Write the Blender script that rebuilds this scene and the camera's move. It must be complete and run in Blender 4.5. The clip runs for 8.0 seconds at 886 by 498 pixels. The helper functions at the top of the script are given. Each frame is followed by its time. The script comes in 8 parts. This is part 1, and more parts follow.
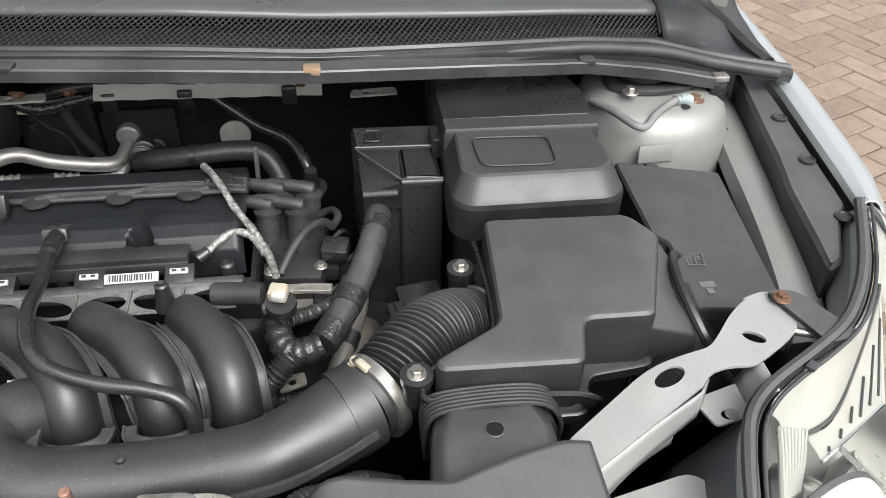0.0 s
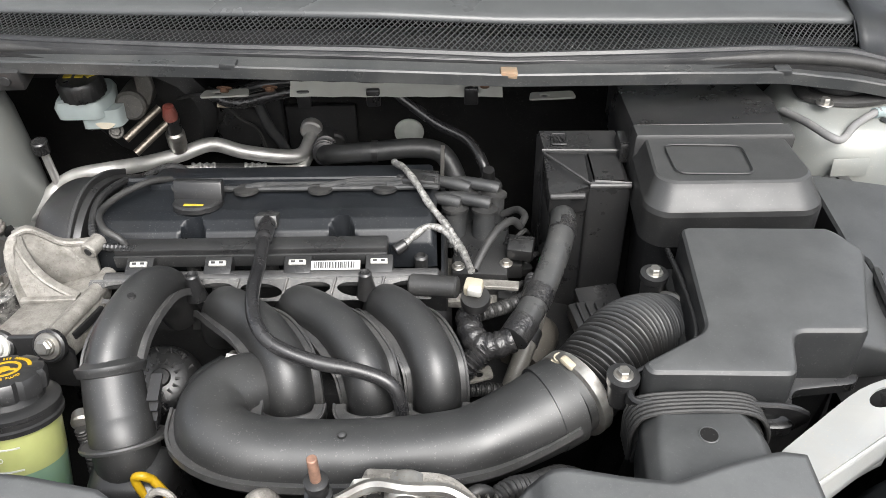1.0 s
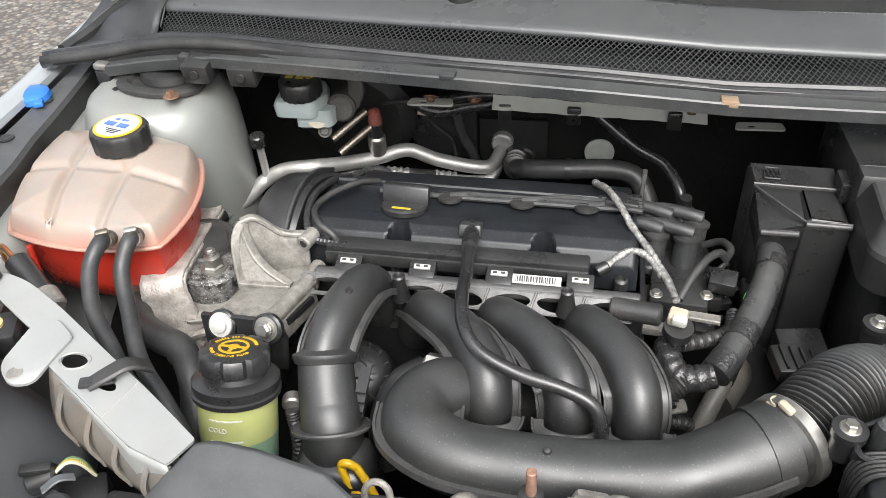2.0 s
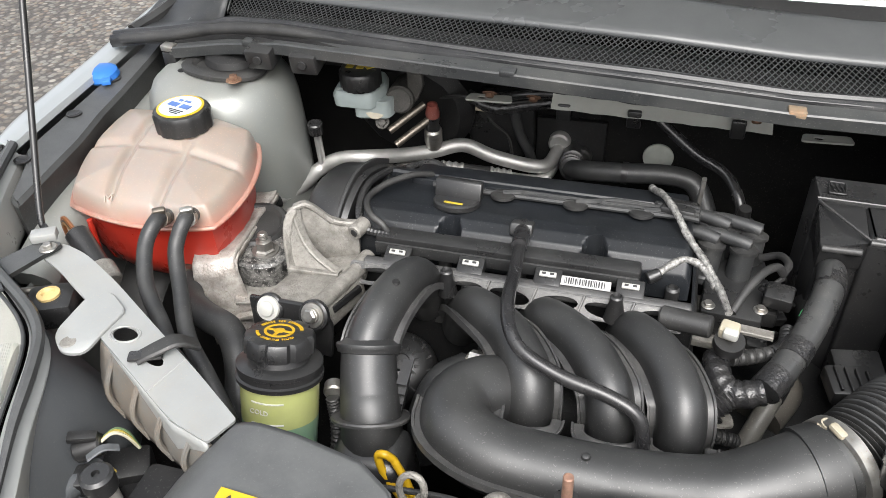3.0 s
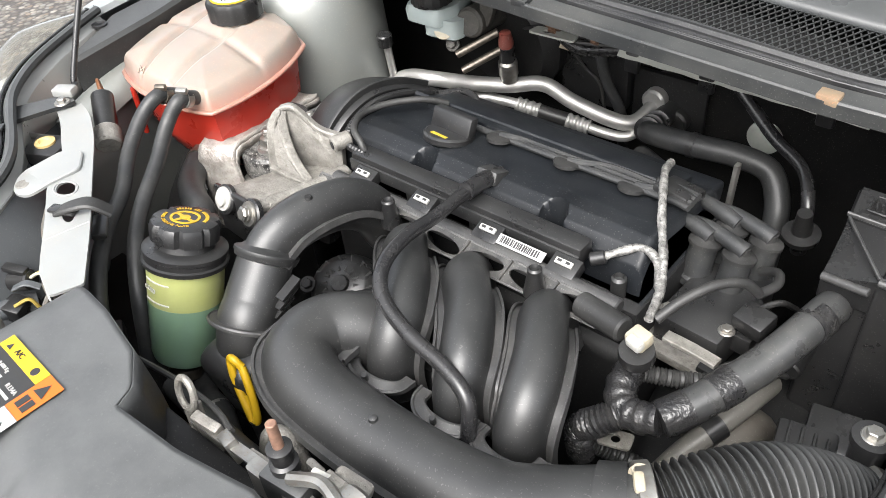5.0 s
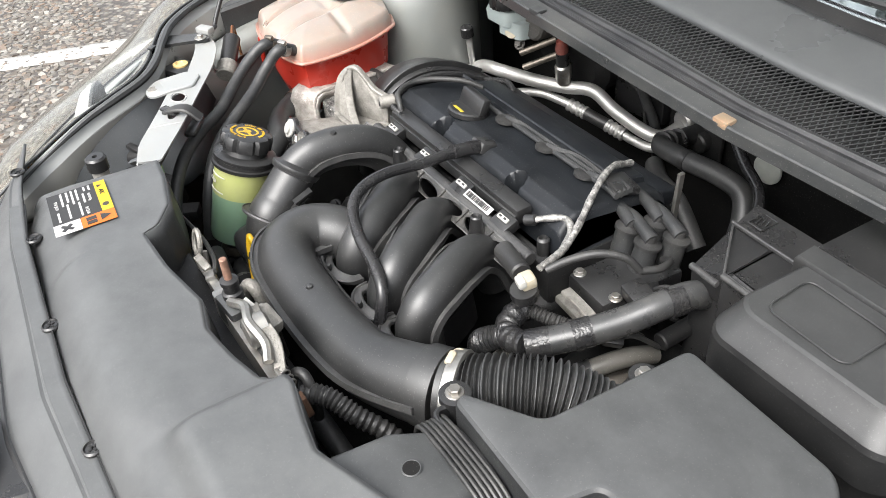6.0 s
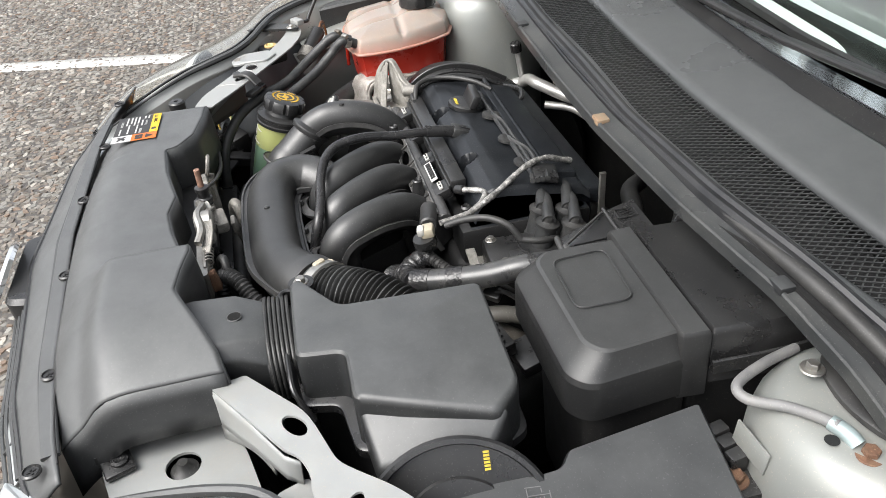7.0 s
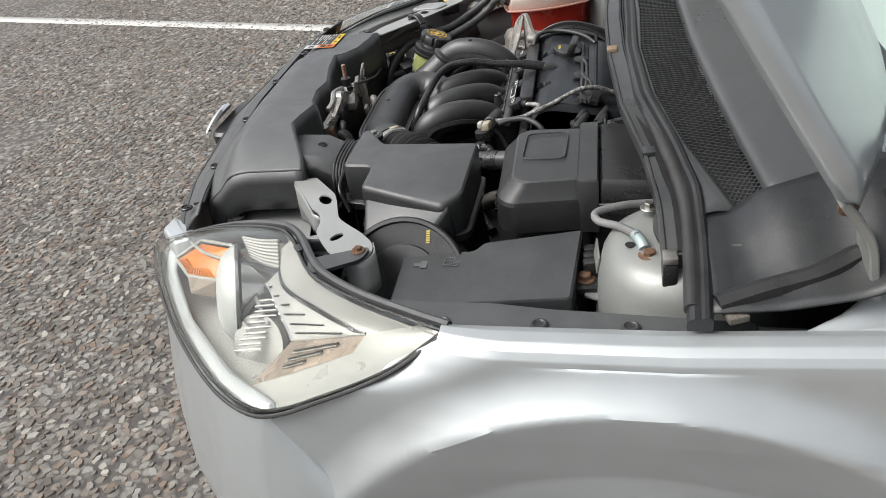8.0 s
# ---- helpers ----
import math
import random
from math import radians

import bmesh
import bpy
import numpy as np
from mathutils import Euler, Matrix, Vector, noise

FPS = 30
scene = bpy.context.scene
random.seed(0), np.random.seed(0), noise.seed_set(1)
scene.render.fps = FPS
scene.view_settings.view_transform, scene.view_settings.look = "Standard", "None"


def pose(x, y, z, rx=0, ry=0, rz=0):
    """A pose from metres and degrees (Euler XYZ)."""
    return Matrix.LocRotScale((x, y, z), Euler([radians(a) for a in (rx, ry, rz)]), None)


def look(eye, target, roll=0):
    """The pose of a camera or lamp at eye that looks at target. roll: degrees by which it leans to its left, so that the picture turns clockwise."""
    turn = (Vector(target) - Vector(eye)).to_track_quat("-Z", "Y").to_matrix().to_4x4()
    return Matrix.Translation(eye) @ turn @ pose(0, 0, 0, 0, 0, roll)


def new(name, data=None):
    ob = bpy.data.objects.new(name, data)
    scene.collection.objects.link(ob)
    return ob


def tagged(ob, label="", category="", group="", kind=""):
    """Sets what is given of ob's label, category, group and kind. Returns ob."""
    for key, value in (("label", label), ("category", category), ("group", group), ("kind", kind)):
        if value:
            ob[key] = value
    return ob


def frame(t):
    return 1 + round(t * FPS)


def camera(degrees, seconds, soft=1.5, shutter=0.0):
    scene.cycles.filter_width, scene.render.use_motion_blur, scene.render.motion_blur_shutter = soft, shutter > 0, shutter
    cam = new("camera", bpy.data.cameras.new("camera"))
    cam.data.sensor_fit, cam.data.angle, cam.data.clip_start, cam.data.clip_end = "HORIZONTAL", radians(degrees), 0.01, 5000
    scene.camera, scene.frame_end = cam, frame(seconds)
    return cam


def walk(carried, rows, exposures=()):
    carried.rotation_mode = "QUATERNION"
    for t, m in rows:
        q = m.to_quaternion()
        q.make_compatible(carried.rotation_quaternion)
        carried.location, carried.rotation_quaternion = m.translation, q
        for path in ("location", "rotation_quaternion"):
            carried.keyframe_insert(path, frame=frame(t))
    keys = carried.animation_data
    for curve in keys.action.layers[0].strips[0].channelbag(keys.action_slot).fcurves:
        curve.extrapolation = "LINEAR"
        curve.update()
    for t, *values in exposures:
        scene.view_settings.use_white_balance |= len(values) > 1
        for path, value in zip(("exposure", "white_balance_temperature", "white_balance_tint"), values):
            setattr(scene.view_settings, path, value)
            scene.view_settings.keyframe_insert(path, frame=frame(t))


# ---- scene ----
cam = camera(57.8, 8.0, soft=0.5)
PATH = [
    (0, (0.206, -0.378, 1.360), (0.444, 1.164, 0.109), 1.6),
    (0.5, (0.178, -0.381, 1.366), (0.338, 1.167, 0.110), 0.4),
    (1, (0.102, -0.391, 1.375), (0.078, 1.169, 0.124), -1.4),
    (1.5, (0.043, -0.402, 1.380), (-0.160, 1.159, 0.146), -2.5),
    (2, (0.013, -0.403, 1.386), (-0.332, 1.146, 0.169), -3.0),
    (2.2, (0.004, -0.404, 1.386), (-0.374, 1.140, 0.173), -2.8),
    (3.3, (0.019, -0.396, 1.382), (-0.462, 1.103, 0.148), -2.3),
    (3.5, (0.022, -0.394, 1.383), (-0.460, 1.088, 0.128), -2.1),
    (4, (0.034, -0.380, 1.369), (-0.544, 1.021, 0.064), -3.1),
    (4.5, (0.109, -0.297, 1.355), (-0.638, 0.995, 0.023), -4.1),
    (5, (0.352, -0.169, 1.317), (-0.703, 0.929, 0.020), -6.2),
    (5.2, (0.428, -0.150, 1.308), (-0.702, 0.886, 0.024), -5.9),
    (6.3, (0.819, -0.077, 1.406), (-0.631, 0.554, 0.181), -4.7),
    (6.5, (0.896, -0.002, 1.395), (-0.616, 0.535, 0.200), -4.9),
    (6.8, (1.009, 0.109, 1.390), (-0.568, 0.505, 0.225), -5.4),
    (7, (1.093, 0.164, 1.387), (-0.529, 0.456, 0.253), -5.7),
    (7.5, (1.342, 0.305, 1.391), (-0.338, 0.271, 0.307), -7.1),
    (8, (1.579, 0.518, 1.380), (-0.084, 0.153, 0.331), -7.7),
]
walk(cam, [(t, look(eye, target, roll)) for t, eye, target, roll in PATH], [(0, 0.86), (0.5, 0.87), (1.0, 1.13), (1.5, 1.18), (2, 1.08), (3.5, 0.94), (4.0, 1.02), (4.5, 1.12), (5, 1.31), (6.5, 1.20), (7, 0.96), (7.5, 0.70), (8, 0.39)])
SKY, SUN = 0.20, 1.3

# ---- light: an overcast sky with a weak, wide sun ahead of the car ----
world = bpy.data.worlds.new("overcast_sky")
scene.world = world
world.use_nodes = True
wn, wl = world.node_tree.nodes, world.node_tree.links
sky = wn.new("ShaderNodeTexSky")
sky.sky_type, sky.sun_disc = "NISHITA", False
sky.sun_elevation, sky.sun_rotation = radians(52), radians(158)
sky.air_density, sky.dust_density, sky.ozone_density = 1.0, 6.0, 0.6
grey = wn.new("ShaderNodeHueSaturation")
grey.inputs["Saturation"].default_value = 0.30
wl.new(sky.outputs[0], grey.inputs["Color"])
wl.new(grey.outputs[0], wn["Background"].inputs["Color"])
wn["Background"].inputs["Strength"].default_value = SKY
sun = new("sun", bpy.data.lights.new("sun", "SUN"))
sun.data.energy, sun.data.angle, sun.data.color = SUN, radians(45), (0.96, 0.985, 1.0)
sun.matrix_world = look((0.78, -1.95, 2.9), (0, 0, 0))

# ---- mesh tools ----
BASE = {}
SET_BACK = [False]


def settle(bm):
    """The car's other side sits a little further back and higher than a mirror image."""
    for v in bm.verts:
        t = min(1.1, max(0.0, (0.18 - v.co.x) / 0.93))
        f = min(1.0, max(0.0, (v.co.y - 0.2) / 0.4))
        v.co += Vector((t * (-0.012 + 0.024 * f), t * (0.010 + 0.012 * f), 0.037 * t))
    return bm


def thing(name, at, label, category, group="", kind="", move=(0, 0, 0)):
    """An Empty at the thing's base; move: how far the whole thing is pushed from where its parts are drawn."""
    ob = new(name)
    ob.location = Vector(at) + Vector(move)
    ob.empty_display_size = 0.05
    BASE[ob] = Vector(at)
    return tagged(ob, label, category, group, kind)


def part(name, bm, material, parent=None, label="", angle=38, smooth=True):
    """One mesh object from a bmesh in world metres, under a thing or a part."""
    me = bpy.data.meshes.new(name)
    if SET_BACK[0]:
        settle(bm)
    bmesh.ops.recalc_face_normals(bm, faces=bm.faces)
    bm.to_mesh(me)
    bm.free()
    base = BASE.get(parent, Vector((0, 0, 0)))
    me.transform(Matrix.Translation(-base))
    me.materials.append(material)
    if smooth:
        me.shade_smooth()
        me.set_sharp_from_angle(angle=radians(angle))
    ob = new(name, me)
    if parent:
        ob.parent = parent
    BASE[ob] = base
    if label:
        tagged(ob, label)
    return ob


def shape(name, bm, material, label="", category="", kind="structure", angle=38):
    """A top-level object of one mesh."""
    return tagged(part(name, bm, material, angle=angle), label, category, "", kind)


def thick(ob, t, offset=-1):
    m = ob.modifiers.new("thickness", "SOLIDIFY")
    m.thickness, m.offset = t, offset
    return ob


def V(p):
    return Vector(p)


def spline(pts, n=8, closed=False):
    pts = [V(p) for p in pts]
    out, k = [], len(pts)
    for i in range(k if closed else k - 1):
        if closed:
            a, b, c, d = pts[i - 1], pts[i], pts[(i + 1) % k], pts[(i + 2) % k]
        else:
            b, c = pts[i], pts[i + 1]
            a = pts[i - 1] if i else b * 2 - c
            d = pts[i + 2] if i + 2 < k else c * 2 - b
        for j in range(n):
            u = j / n
            out.append(0.5 * (2 * b + (c - a) * u + (2 * a - 5 * b + 4 * c - d) * u * u + (3 * b - a - 3 * c + d) * u ** 3))
    if not closed:
        out.append(pts[-1])
    return out


def loft(rings, cap=True, closed=True, bm=None):
    bm = bm or bmesh.new()
    vs = [[bm.verts.new(p) for p in r] for r in rings]
    n = len(rings[0])
    for a, b in zip(vs, vs[1:]):
        for i in range(n if closed else n - 1):
            j = (i + 1) % n
            bm.faces.new((a[i], a[j], b[j], b[i]))
    if cap and closed:
        for r in (vs[0], vs[-1]):
            f = bm.faces.new(r)
            bmesh.ops.triangulate(bm, faces=[f])
    return bm


def tangents(path):
    return [(path[min(i + 1, len(path) - 1)] - path[max(i - 1, 0)]).normalized() for i in range(len(path))]


def tube(pts, r, segs=14, n=8, bm=None, smooth=True, flat=1.0):
    """A round tube along a smooth line; r: a radius or a function of the way along, 0 to 1; flat: height over width."""
    path = spline(pts, n) if smooth else [V(p) for p in pts]
    tan = tangents(path)
    side = tan[0].cross(Vector((0, 0, 1)))
    if side.length < 0.05:
        side = tan[0].cross(Vector((0, 1, 0)))
    side.normalize()
    rings = []
    for i, (p, t) in enumerate(zip(path, tan)):
        side = (side - t * side.dot(t)).normalized()
        up = side.cross(t)
        rr = r(i / (len(path) - 1)) if callable(r) else r
        rings.append([p + side * (rr * math.cos(2 * math.pi * k / segs)) + up * (flat * rr * math.sin(2 * math.pi * k / segs)) for k in range(segs)])
    return loft(rings, bm=bm)


def sweep(profile, pts, ref=(0, 0, 1), n=8, bm=None, smooth=True, closed=True):
    """A flat profile of (side, up) carried along a line; ref: the way that up leans to."""
    path = spline(pts, n) if smooth else [V(p) for p in pts]
    rings = []
    for p, t in zip(path, tangents(path)):
        up = V(ref) - t * V(ref).dot(t)
        up.normalize()
        side = t.cross(up)
        rings.append([p + side * a + up * b for a, b in profile])
    return loft(rings, cap=closed, closed=closed, bm=bm)


def rect(w, h, c=0.0):
    w, h = w / 2, h / 2
    if not c:
        return [(-w, -h), (w, -h), (w, h), (-w, h)]
    return [(-w + c, -h), (w - c, -h), (w, -h + c), (w, h - c), (w - c, h), (-w + c, h), (-w, h - c), (-w, -h + c)]


def lathe(profile, at, axis=(0, 0, 1), segs=28, bm=None, ridges=0, depth=0.0):
    """Turns (radius, height) pairs round an axis; ridges: how many notches run round the rim."""
    q = Vector((0, 0, 1)).rotation_difference(V(axis)).to_matrix()
    rings = []
    for r, h in profile:
        ring = []
        for k in range(segs):
            a = 2 * math.pi * k / segs
            rr = r - (depth if ridges and (k * ridges // segs) != ((k - 1) * ridges // segs) else 0)
            ring.append(V(at) + q @ Vector((rr * math.cos(a), rr * math.sin(a), h)))
        rings.append(ring)
    return loft(rings, bm=bm)


def rod(a, b, r, r2=None, segs=16, bm=None):
    a, b = V(a), V(b)
    h = (b - a).length
    r2 = r if r2 is None else r2
    c = min(r, r2, h) * 0.18
    return lathe([(r - c, 0), (r, c), (r2, h - c), (r2 - c, h)], a, b - a, segs, bm)


def chamfer(bm, w, segs=2):
    if w:
        bmesh.ops.recalc_face_normals(bm, faces=bm.faces)
        edges = [e for e in bm.edges if len(e.link_faces) == 2 and e.calc_face_angle(0) > 0.6]
        bmesh.ops.bevel(bm, geom=edges, offset=w, segments=segs, profile=0.5, affect="EDGES", clamp_overlap=True)
    return bm


def slab(pts, d, bevel=0.0025):
    """A flat or bent plate: an outline and the way its thickness runs."""
    pts = [V(p) for p in pts]
    return chamfer(loft([pts, [p + V(d) for p in pts]]), bevel, 2)


def box(x0, x1, y0, y1, z0, z1, bevel=0.003, segs=2):
    bm = bmesh.new()
    bmesh.ops.create_cube(bm, size=1)
    for v in bm.verts:
        v.co = ((x0 + x1) / 2 + v.co.x * (x1 - x0), (y0 + y1) / 2 + v.co.y * (y1 - y0), (z0 + z1) / 2 + v.co.z * (z1 - z0))
    return chamfer(bm, bevel, segs)


def block(at, size, turn=(0, 0, 0), bevel=0.003, segs=2):
    s = [a / 2 for a in size]
    bm = box(-s[0], s[0], -s[1], s[1], -s[2], s[2], bevel, segs)
    bm.transform(pose(*at, *turn))
    return bm


def rounded(poly, r, n=5):
    """A polygon with its corners rounded; r: one radius, or one for each corner."""
    pts = [Vector((p[0], p[1])) for p in poly]
    out, k = [], len(pts)
    for i, p in enumerate(pts):
        rr = r[i] if isinstance(r, (list, tuple)) else r
        a, b = pts[i - 1] - p, pts[(i + 1) % k] - p
        d = min(rr, a.length * 0.48, b.length * 0.48)
        s, e = p + a.normalized() * d, p + b.normalized() * d
        for j in range(n + 1):
            u = j / n
            out.append(s * (1 - u) ** 2 + p * 2 * u * (1 - u) + e * u * u)
    return out


def inset(poly, d):
    k, out = len(poly), []
    area = sum(poly[i - 1].x * poly[i].y - poly[i].x * poly[i - 1].y for i in range(k))
    sgn = 1 if area > 0 else -1
    for i in range(k):
        a, b = poly[i] - poly[i - 1], poly[(i + 1) % k] - poly[i]
        if a.length < 1e-7:
            a = b
        if b.length < 1e-7:
            b = a
        na, nb = Vector((-a.y, a.x)).normalized(), Vector((-b.y, b.x)).normalized()
        m = na + nb
        m = m / max(m.length_squared, 0.5) * 2 if m.length > 1e-6 else na
        out.append(poly[i] + m * (d * sgn))
    return out


def moulded(poly, layers, lift=None, bm=None):
    """Stacks a polygon at (height, inset) layers into one closed body; lift(x, y): added height."""
    rings = []
    for z, d in layers:
        ring = inset(poly, d) if d else poly
        rings.append([(p.x, p.y, z + (lift(p.x, p.y) if lift else 0)) for p in ring])
    return loft(rings, bm=bm)


def grid(fn, nu, nv, bm=None):
    bm = bm or bmesh.new()
    vs = [[bm.verts.new(fn(i / nu, j / nv)) for j in range(nv + 1)] for i in range(nu + 1)]
    for i in range(nu):
        for j in range(nv):
            bm.faces.new((vs[i][j], vs[i + 1][j], vs[i + 1][j + 1], vs[i][j + 1]))
    return bm


def join(*parts):
    bm = bmesh.new()
    for p in parts:
        me = bpy.data.meshes.new("join")
        p.to_mesh(me)
        p.free()
        bm.from_mesh(me)
        bpy.data.meshes.remove(me)
    return bm


def flip(bm):
    """The same shape on the other side of the car."""
    for v in bm.verts:
        v.co.x = -v.co.x
    bmesh.ops.reverse_faces(bm, faces=bm.faces)
    return bm


def plate(poly, z0, z1, holes=(), bevel=0.0015):
    """A flat plate with round or slotted holes: holes are (x, y, rx, ry, turn)."""
    bm = bmesh.new()
    loops = [[bm.verts.new((p[0], p[1], 0)) for p in poly]]
    for hx, hy, rx, ry, turn in holes:
        c, s = math.cos(radians(turn)), math.sin(radians(turn))
        ring = []
        for k in range(20):
            a = 2 * math.pi * k / 20
            u, w = rx * math.cos(a), ry * math.sin(a)
            ring.append(bm.verts.new((hx + u * c - w * s, hy + u * s + w * c, 0)))
        loops.append(ring)
    edges = [bm.edges.new((l[i], l[(i + 1) % len(l)])) for l in loops for i in range(len(l))]
    bmesh.ops.triangle_fill(bm, edges=edges, use_beauty=True)
    up = bmesh.ops.extrude_face_region(bm, geom=bm.faces[:])
    for v in bm.verts:
        v.co.z = z0
    for v in up["geom"]:
        if isinstance(v, bmesh.types.BMVert):
            v.co.z = z1
    return bm


def lift_by(bm, fn):
    for v in bm.verts:
        v.co.z += fn(v.co.x, v.co.y)
    return bm


def hexbolt(at, axis=(0, 0, 1), r=0.007, h=0.006, washer=0.012):
    q = Vector((0, 0, 1)).rotation_difference(V(axis)).to_matrix().to_4x4()
    a = lathe([(washer - 0.001, 0), (washer, 0.0008), (washer - 0.001, 0.0022), (r, 0.0024)], (0, 0, 0), segs=20)
    b = lathe([(r, 0.002), (r, 0.002 + h * 0.85), (r * 0.86, 0.002 + h)], (0, 0, 0), segs=6)
    bm = join(a, b)
    bm.transform(Matrix.Translation(at) @ q)
    return bm


def words(text, size, at, right, up, depth=0.0006):
    """Lettering as a mesh: its middle at a place, running along right, its tops towards up."""
    cu = bpy.data.curves.new("letters", "FONT")
    cu.body, cu.size, cu.extrude = text, size, depth
    cu.align_x, cu.align_y, cu.resolution_u = "CENTER", "CENTER", 2
    ob = new("letters", cu)
    bpy.context.view_layer.update()
    me = bpy.data.meshes.new_from_object(ob.evaluated_get(bpy.context.evaluated_depsgraph_get()))
    bm = bmesh.new()
    bm.from_mesh(me)
    bpy.data.objects.remove(ob)
    bpy.data.meshes.remove(me)
    bpy.data.curves.remove(cu)
    r, u = V(right).normalized(), V(up).normalized()
    w = r.cross(u)
    m = Matrix((r, u, w)).transposed().to_4x4()
    bm.transform(Matrix.Translation(at) @ m)
    return bm


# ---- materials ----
def mat(name, base, rough=0.5, metal=0.0, var=0.25, scale=18.0, grain=0.04, grain_scale=900.0, coat=0.0, dust=None, dust_amount=0.35, dust_scale=7.0, spec=0.5, lit_top=0.0, lit_top_colour=(0.115, 0.119, 0.120)):
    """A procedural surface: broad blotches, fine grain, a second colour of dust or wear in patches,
    and a pale tint on what faces up, light from above put into the colour."""
    m = bpy.data.materials.new(name)
    m.use_nodes = True
    nodes, links = m.node_tree.nodes, m.node_tree.links
    p = nodes["Principled BSDF"]
    p.inputs["Metallic"].default_value = metal
    p.inputs["Coat Weight"].default_value = coat
    p.inputs["Coat Roughness"].default_value = 0.08
    p.inputs["Specular IOR Level"].default_value = spec
    co = nodes.new("ShaderNodeTexCoord")

    def tex(s, detail=5.0, roughness=0.6):
        t = nodes.new("ShaderNodeTexNoise")
        t.inputs["Scale"].default_value, t.inputs["Detail"].default_value, t.inputs["Roughness"].default_value = s, detail, roughness
        links.new(co.outputs["Object"], t.inputs["Vector"])
        return t

    def ramp(src, lo, hi, a, b):
        r = nodes.new("ShaderNodeMapRange")
        r.inputs["From Min"].default_value, r.inputs["From Max"].default_value = lo, hi
        r.inputs["To Min"].default_value, r.inputs["To Max"].default_value = a, b
        links.new(src, r.inputs["Value"])
        return r.outputs[0]

    def mix(fac, a, b):
        x = nodes.new("ShaderNodeMix")
        x.data_type = "RGBA"
        links.new(fac, x.inputs[0])
        for sock, val in ((x.inputs[6], a), (x.inputs[7], b)):
            if isinstance(val, tuple):
                sock.default_value = (*val, 1)
            else:
                links.new(val, sock)
        return x.outputs[2]

    broad, fine = tex(scale), tex(grain_scale, 2.0)
    dark, lite = tuple(c * (1 - var) for c in base), tuple(min(1, c * (1 + var)) for c in base)
    col = mix(ramp(broad.outputs[0], 0.3, 0.7, 0, 1), dark, lite)
    if dust:
        d = tex(dust_scale, 8.0, 0.7)
        col = mix(ramp(d.outputs[0], 0.42, 0.72, 0, dust_amount), col, dust)
        speck = tex(460.0, 1.0)
        col = mix(ramp(speck.outputs[0], 0.66, 0.72, 0, max(dust_amount, 0.10)), col, tuple(min(1, c * 1.5) for c in dust))
    # paler where faces point up: light from above painted into the colour
    if lit_top:
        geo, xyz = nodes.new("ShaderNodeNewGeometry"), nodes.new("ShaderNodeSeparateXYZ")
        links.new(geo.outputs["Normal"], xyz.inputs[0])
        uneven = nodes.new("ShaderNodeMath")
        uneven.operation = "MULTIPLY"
        links.new(ramp(xyz.outputs[2], 0.30, 0.92, 0, lit_top), uneven.inputs[0])
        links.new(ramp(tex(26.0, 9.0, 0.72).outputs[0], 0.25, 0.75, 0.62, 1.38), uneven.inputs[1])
        col = mix(uneven.outputs[0], col, lit_top_colour)
    links.new(col, p.inputs["Base Color"])
    links.new(ramp(broad.outputs[0], 0.3, 0.7, max(rough - 0.08, 0.03), min(rough + 0.08, 1)), p.inputs["Roughness"])
    if grain:
        bump = nodes.new("ShaderNodeBump")
        bump.inputs["Strength"].default_value, bump.inputs["Distance"].default_value = min(grain * 4, 1), 0.0012 * (300 / grain_scale)
        links.new(fine.outputs[0], bump.inputs["Height"])
        links.new(bump.outputs[0], p.inputs["Normal"])
    return m


def clear(name, tint, rough=0.05, ior=1.45, weight=1.0):
    m = bpy.data.materials.new(name)
    m.use_nodes = True
    p = m.node_tree.nodes["Principled BSDF"]
    p.inputs["Base Color"].default_value = (*tint, 1)
    p.inputs["Roughness"].default_value = rough
    p.inputs["IOR"].default_value = ior
    p.inputs["Transmission Weight"].default_value = weight
    return m


DUST = (0.20, 0.19, 0.17)
black = mat("black_moulded_plastic", (0.0120, 0.0120, 0.0125), 0.31, lit_top=0.06, dust=DUST, dust_amount=0.05, grain=0.03)
satin = mat("satin_black_manifold_plastic", (0.0125, 0.0127, 0.0130), 0.43, lit_top=0.10, spec=0.65, dust=(0.30, 0.29, 0.27), dust_amount=0.05, grain=0.05, grain_scale=1200)
# scuffed, and paler than the runners: sky caught by seams put into the colour
seam_black = mat("scuffed_black_seam_painted_pale", (0.034, 0.034, 0.0345), 0.40, dust=(0.26, 0.25, 0.23), dust_amount=0.14, dust_scale=30, grain=0.04)
# near black, also painted on holes, slots and low parts as their shade
deep = mat("dirty_black_metal_and_shade", (0.004, 0.004, 0.0044), 0.6, dust=DUST, dust_amount=0.03, dust_scale=14)
grained = mat("grained_dark_grey_plastic", (0.0155, 0.0162, 0.0168), 0.42, lit_top=0.34, var=0.10, dust=(0.16, 0.16, 0.15), dust_amount=0.12, grain=0.12, grain_scale=1500)
cover_grey = mat("matt_grey_plastic_cover", (0.0130, 0.0140, 0.0150), 0.40, lit_top=0.22, var=0.10, dust=(0.18, 0.18, 0.17), dust_amount=0.10, grain=0.10, grain_scale=1500)
battery_black = mat("matt_black_battery_lid_plastic", (0.0110, 0.0112, 0.0115), 0.40, lit_top=0.19, var=0.12, dust=(0.16, 0.155, 0.145), dust_amount=0.09, grain=0.10, grain_scale=1500)
rubber = mat("weathered_rubber", (0.019, 0.019, 0.019), 0.48, dust=DUST, dust_amount=0.09, dust_scale=20)
seal_rubber = mat("smooth_rubber_seal", (0.013, 0.0135, 0.015), 0.36, dust=DUST, dust_amount=0.08, dust_scale=9)
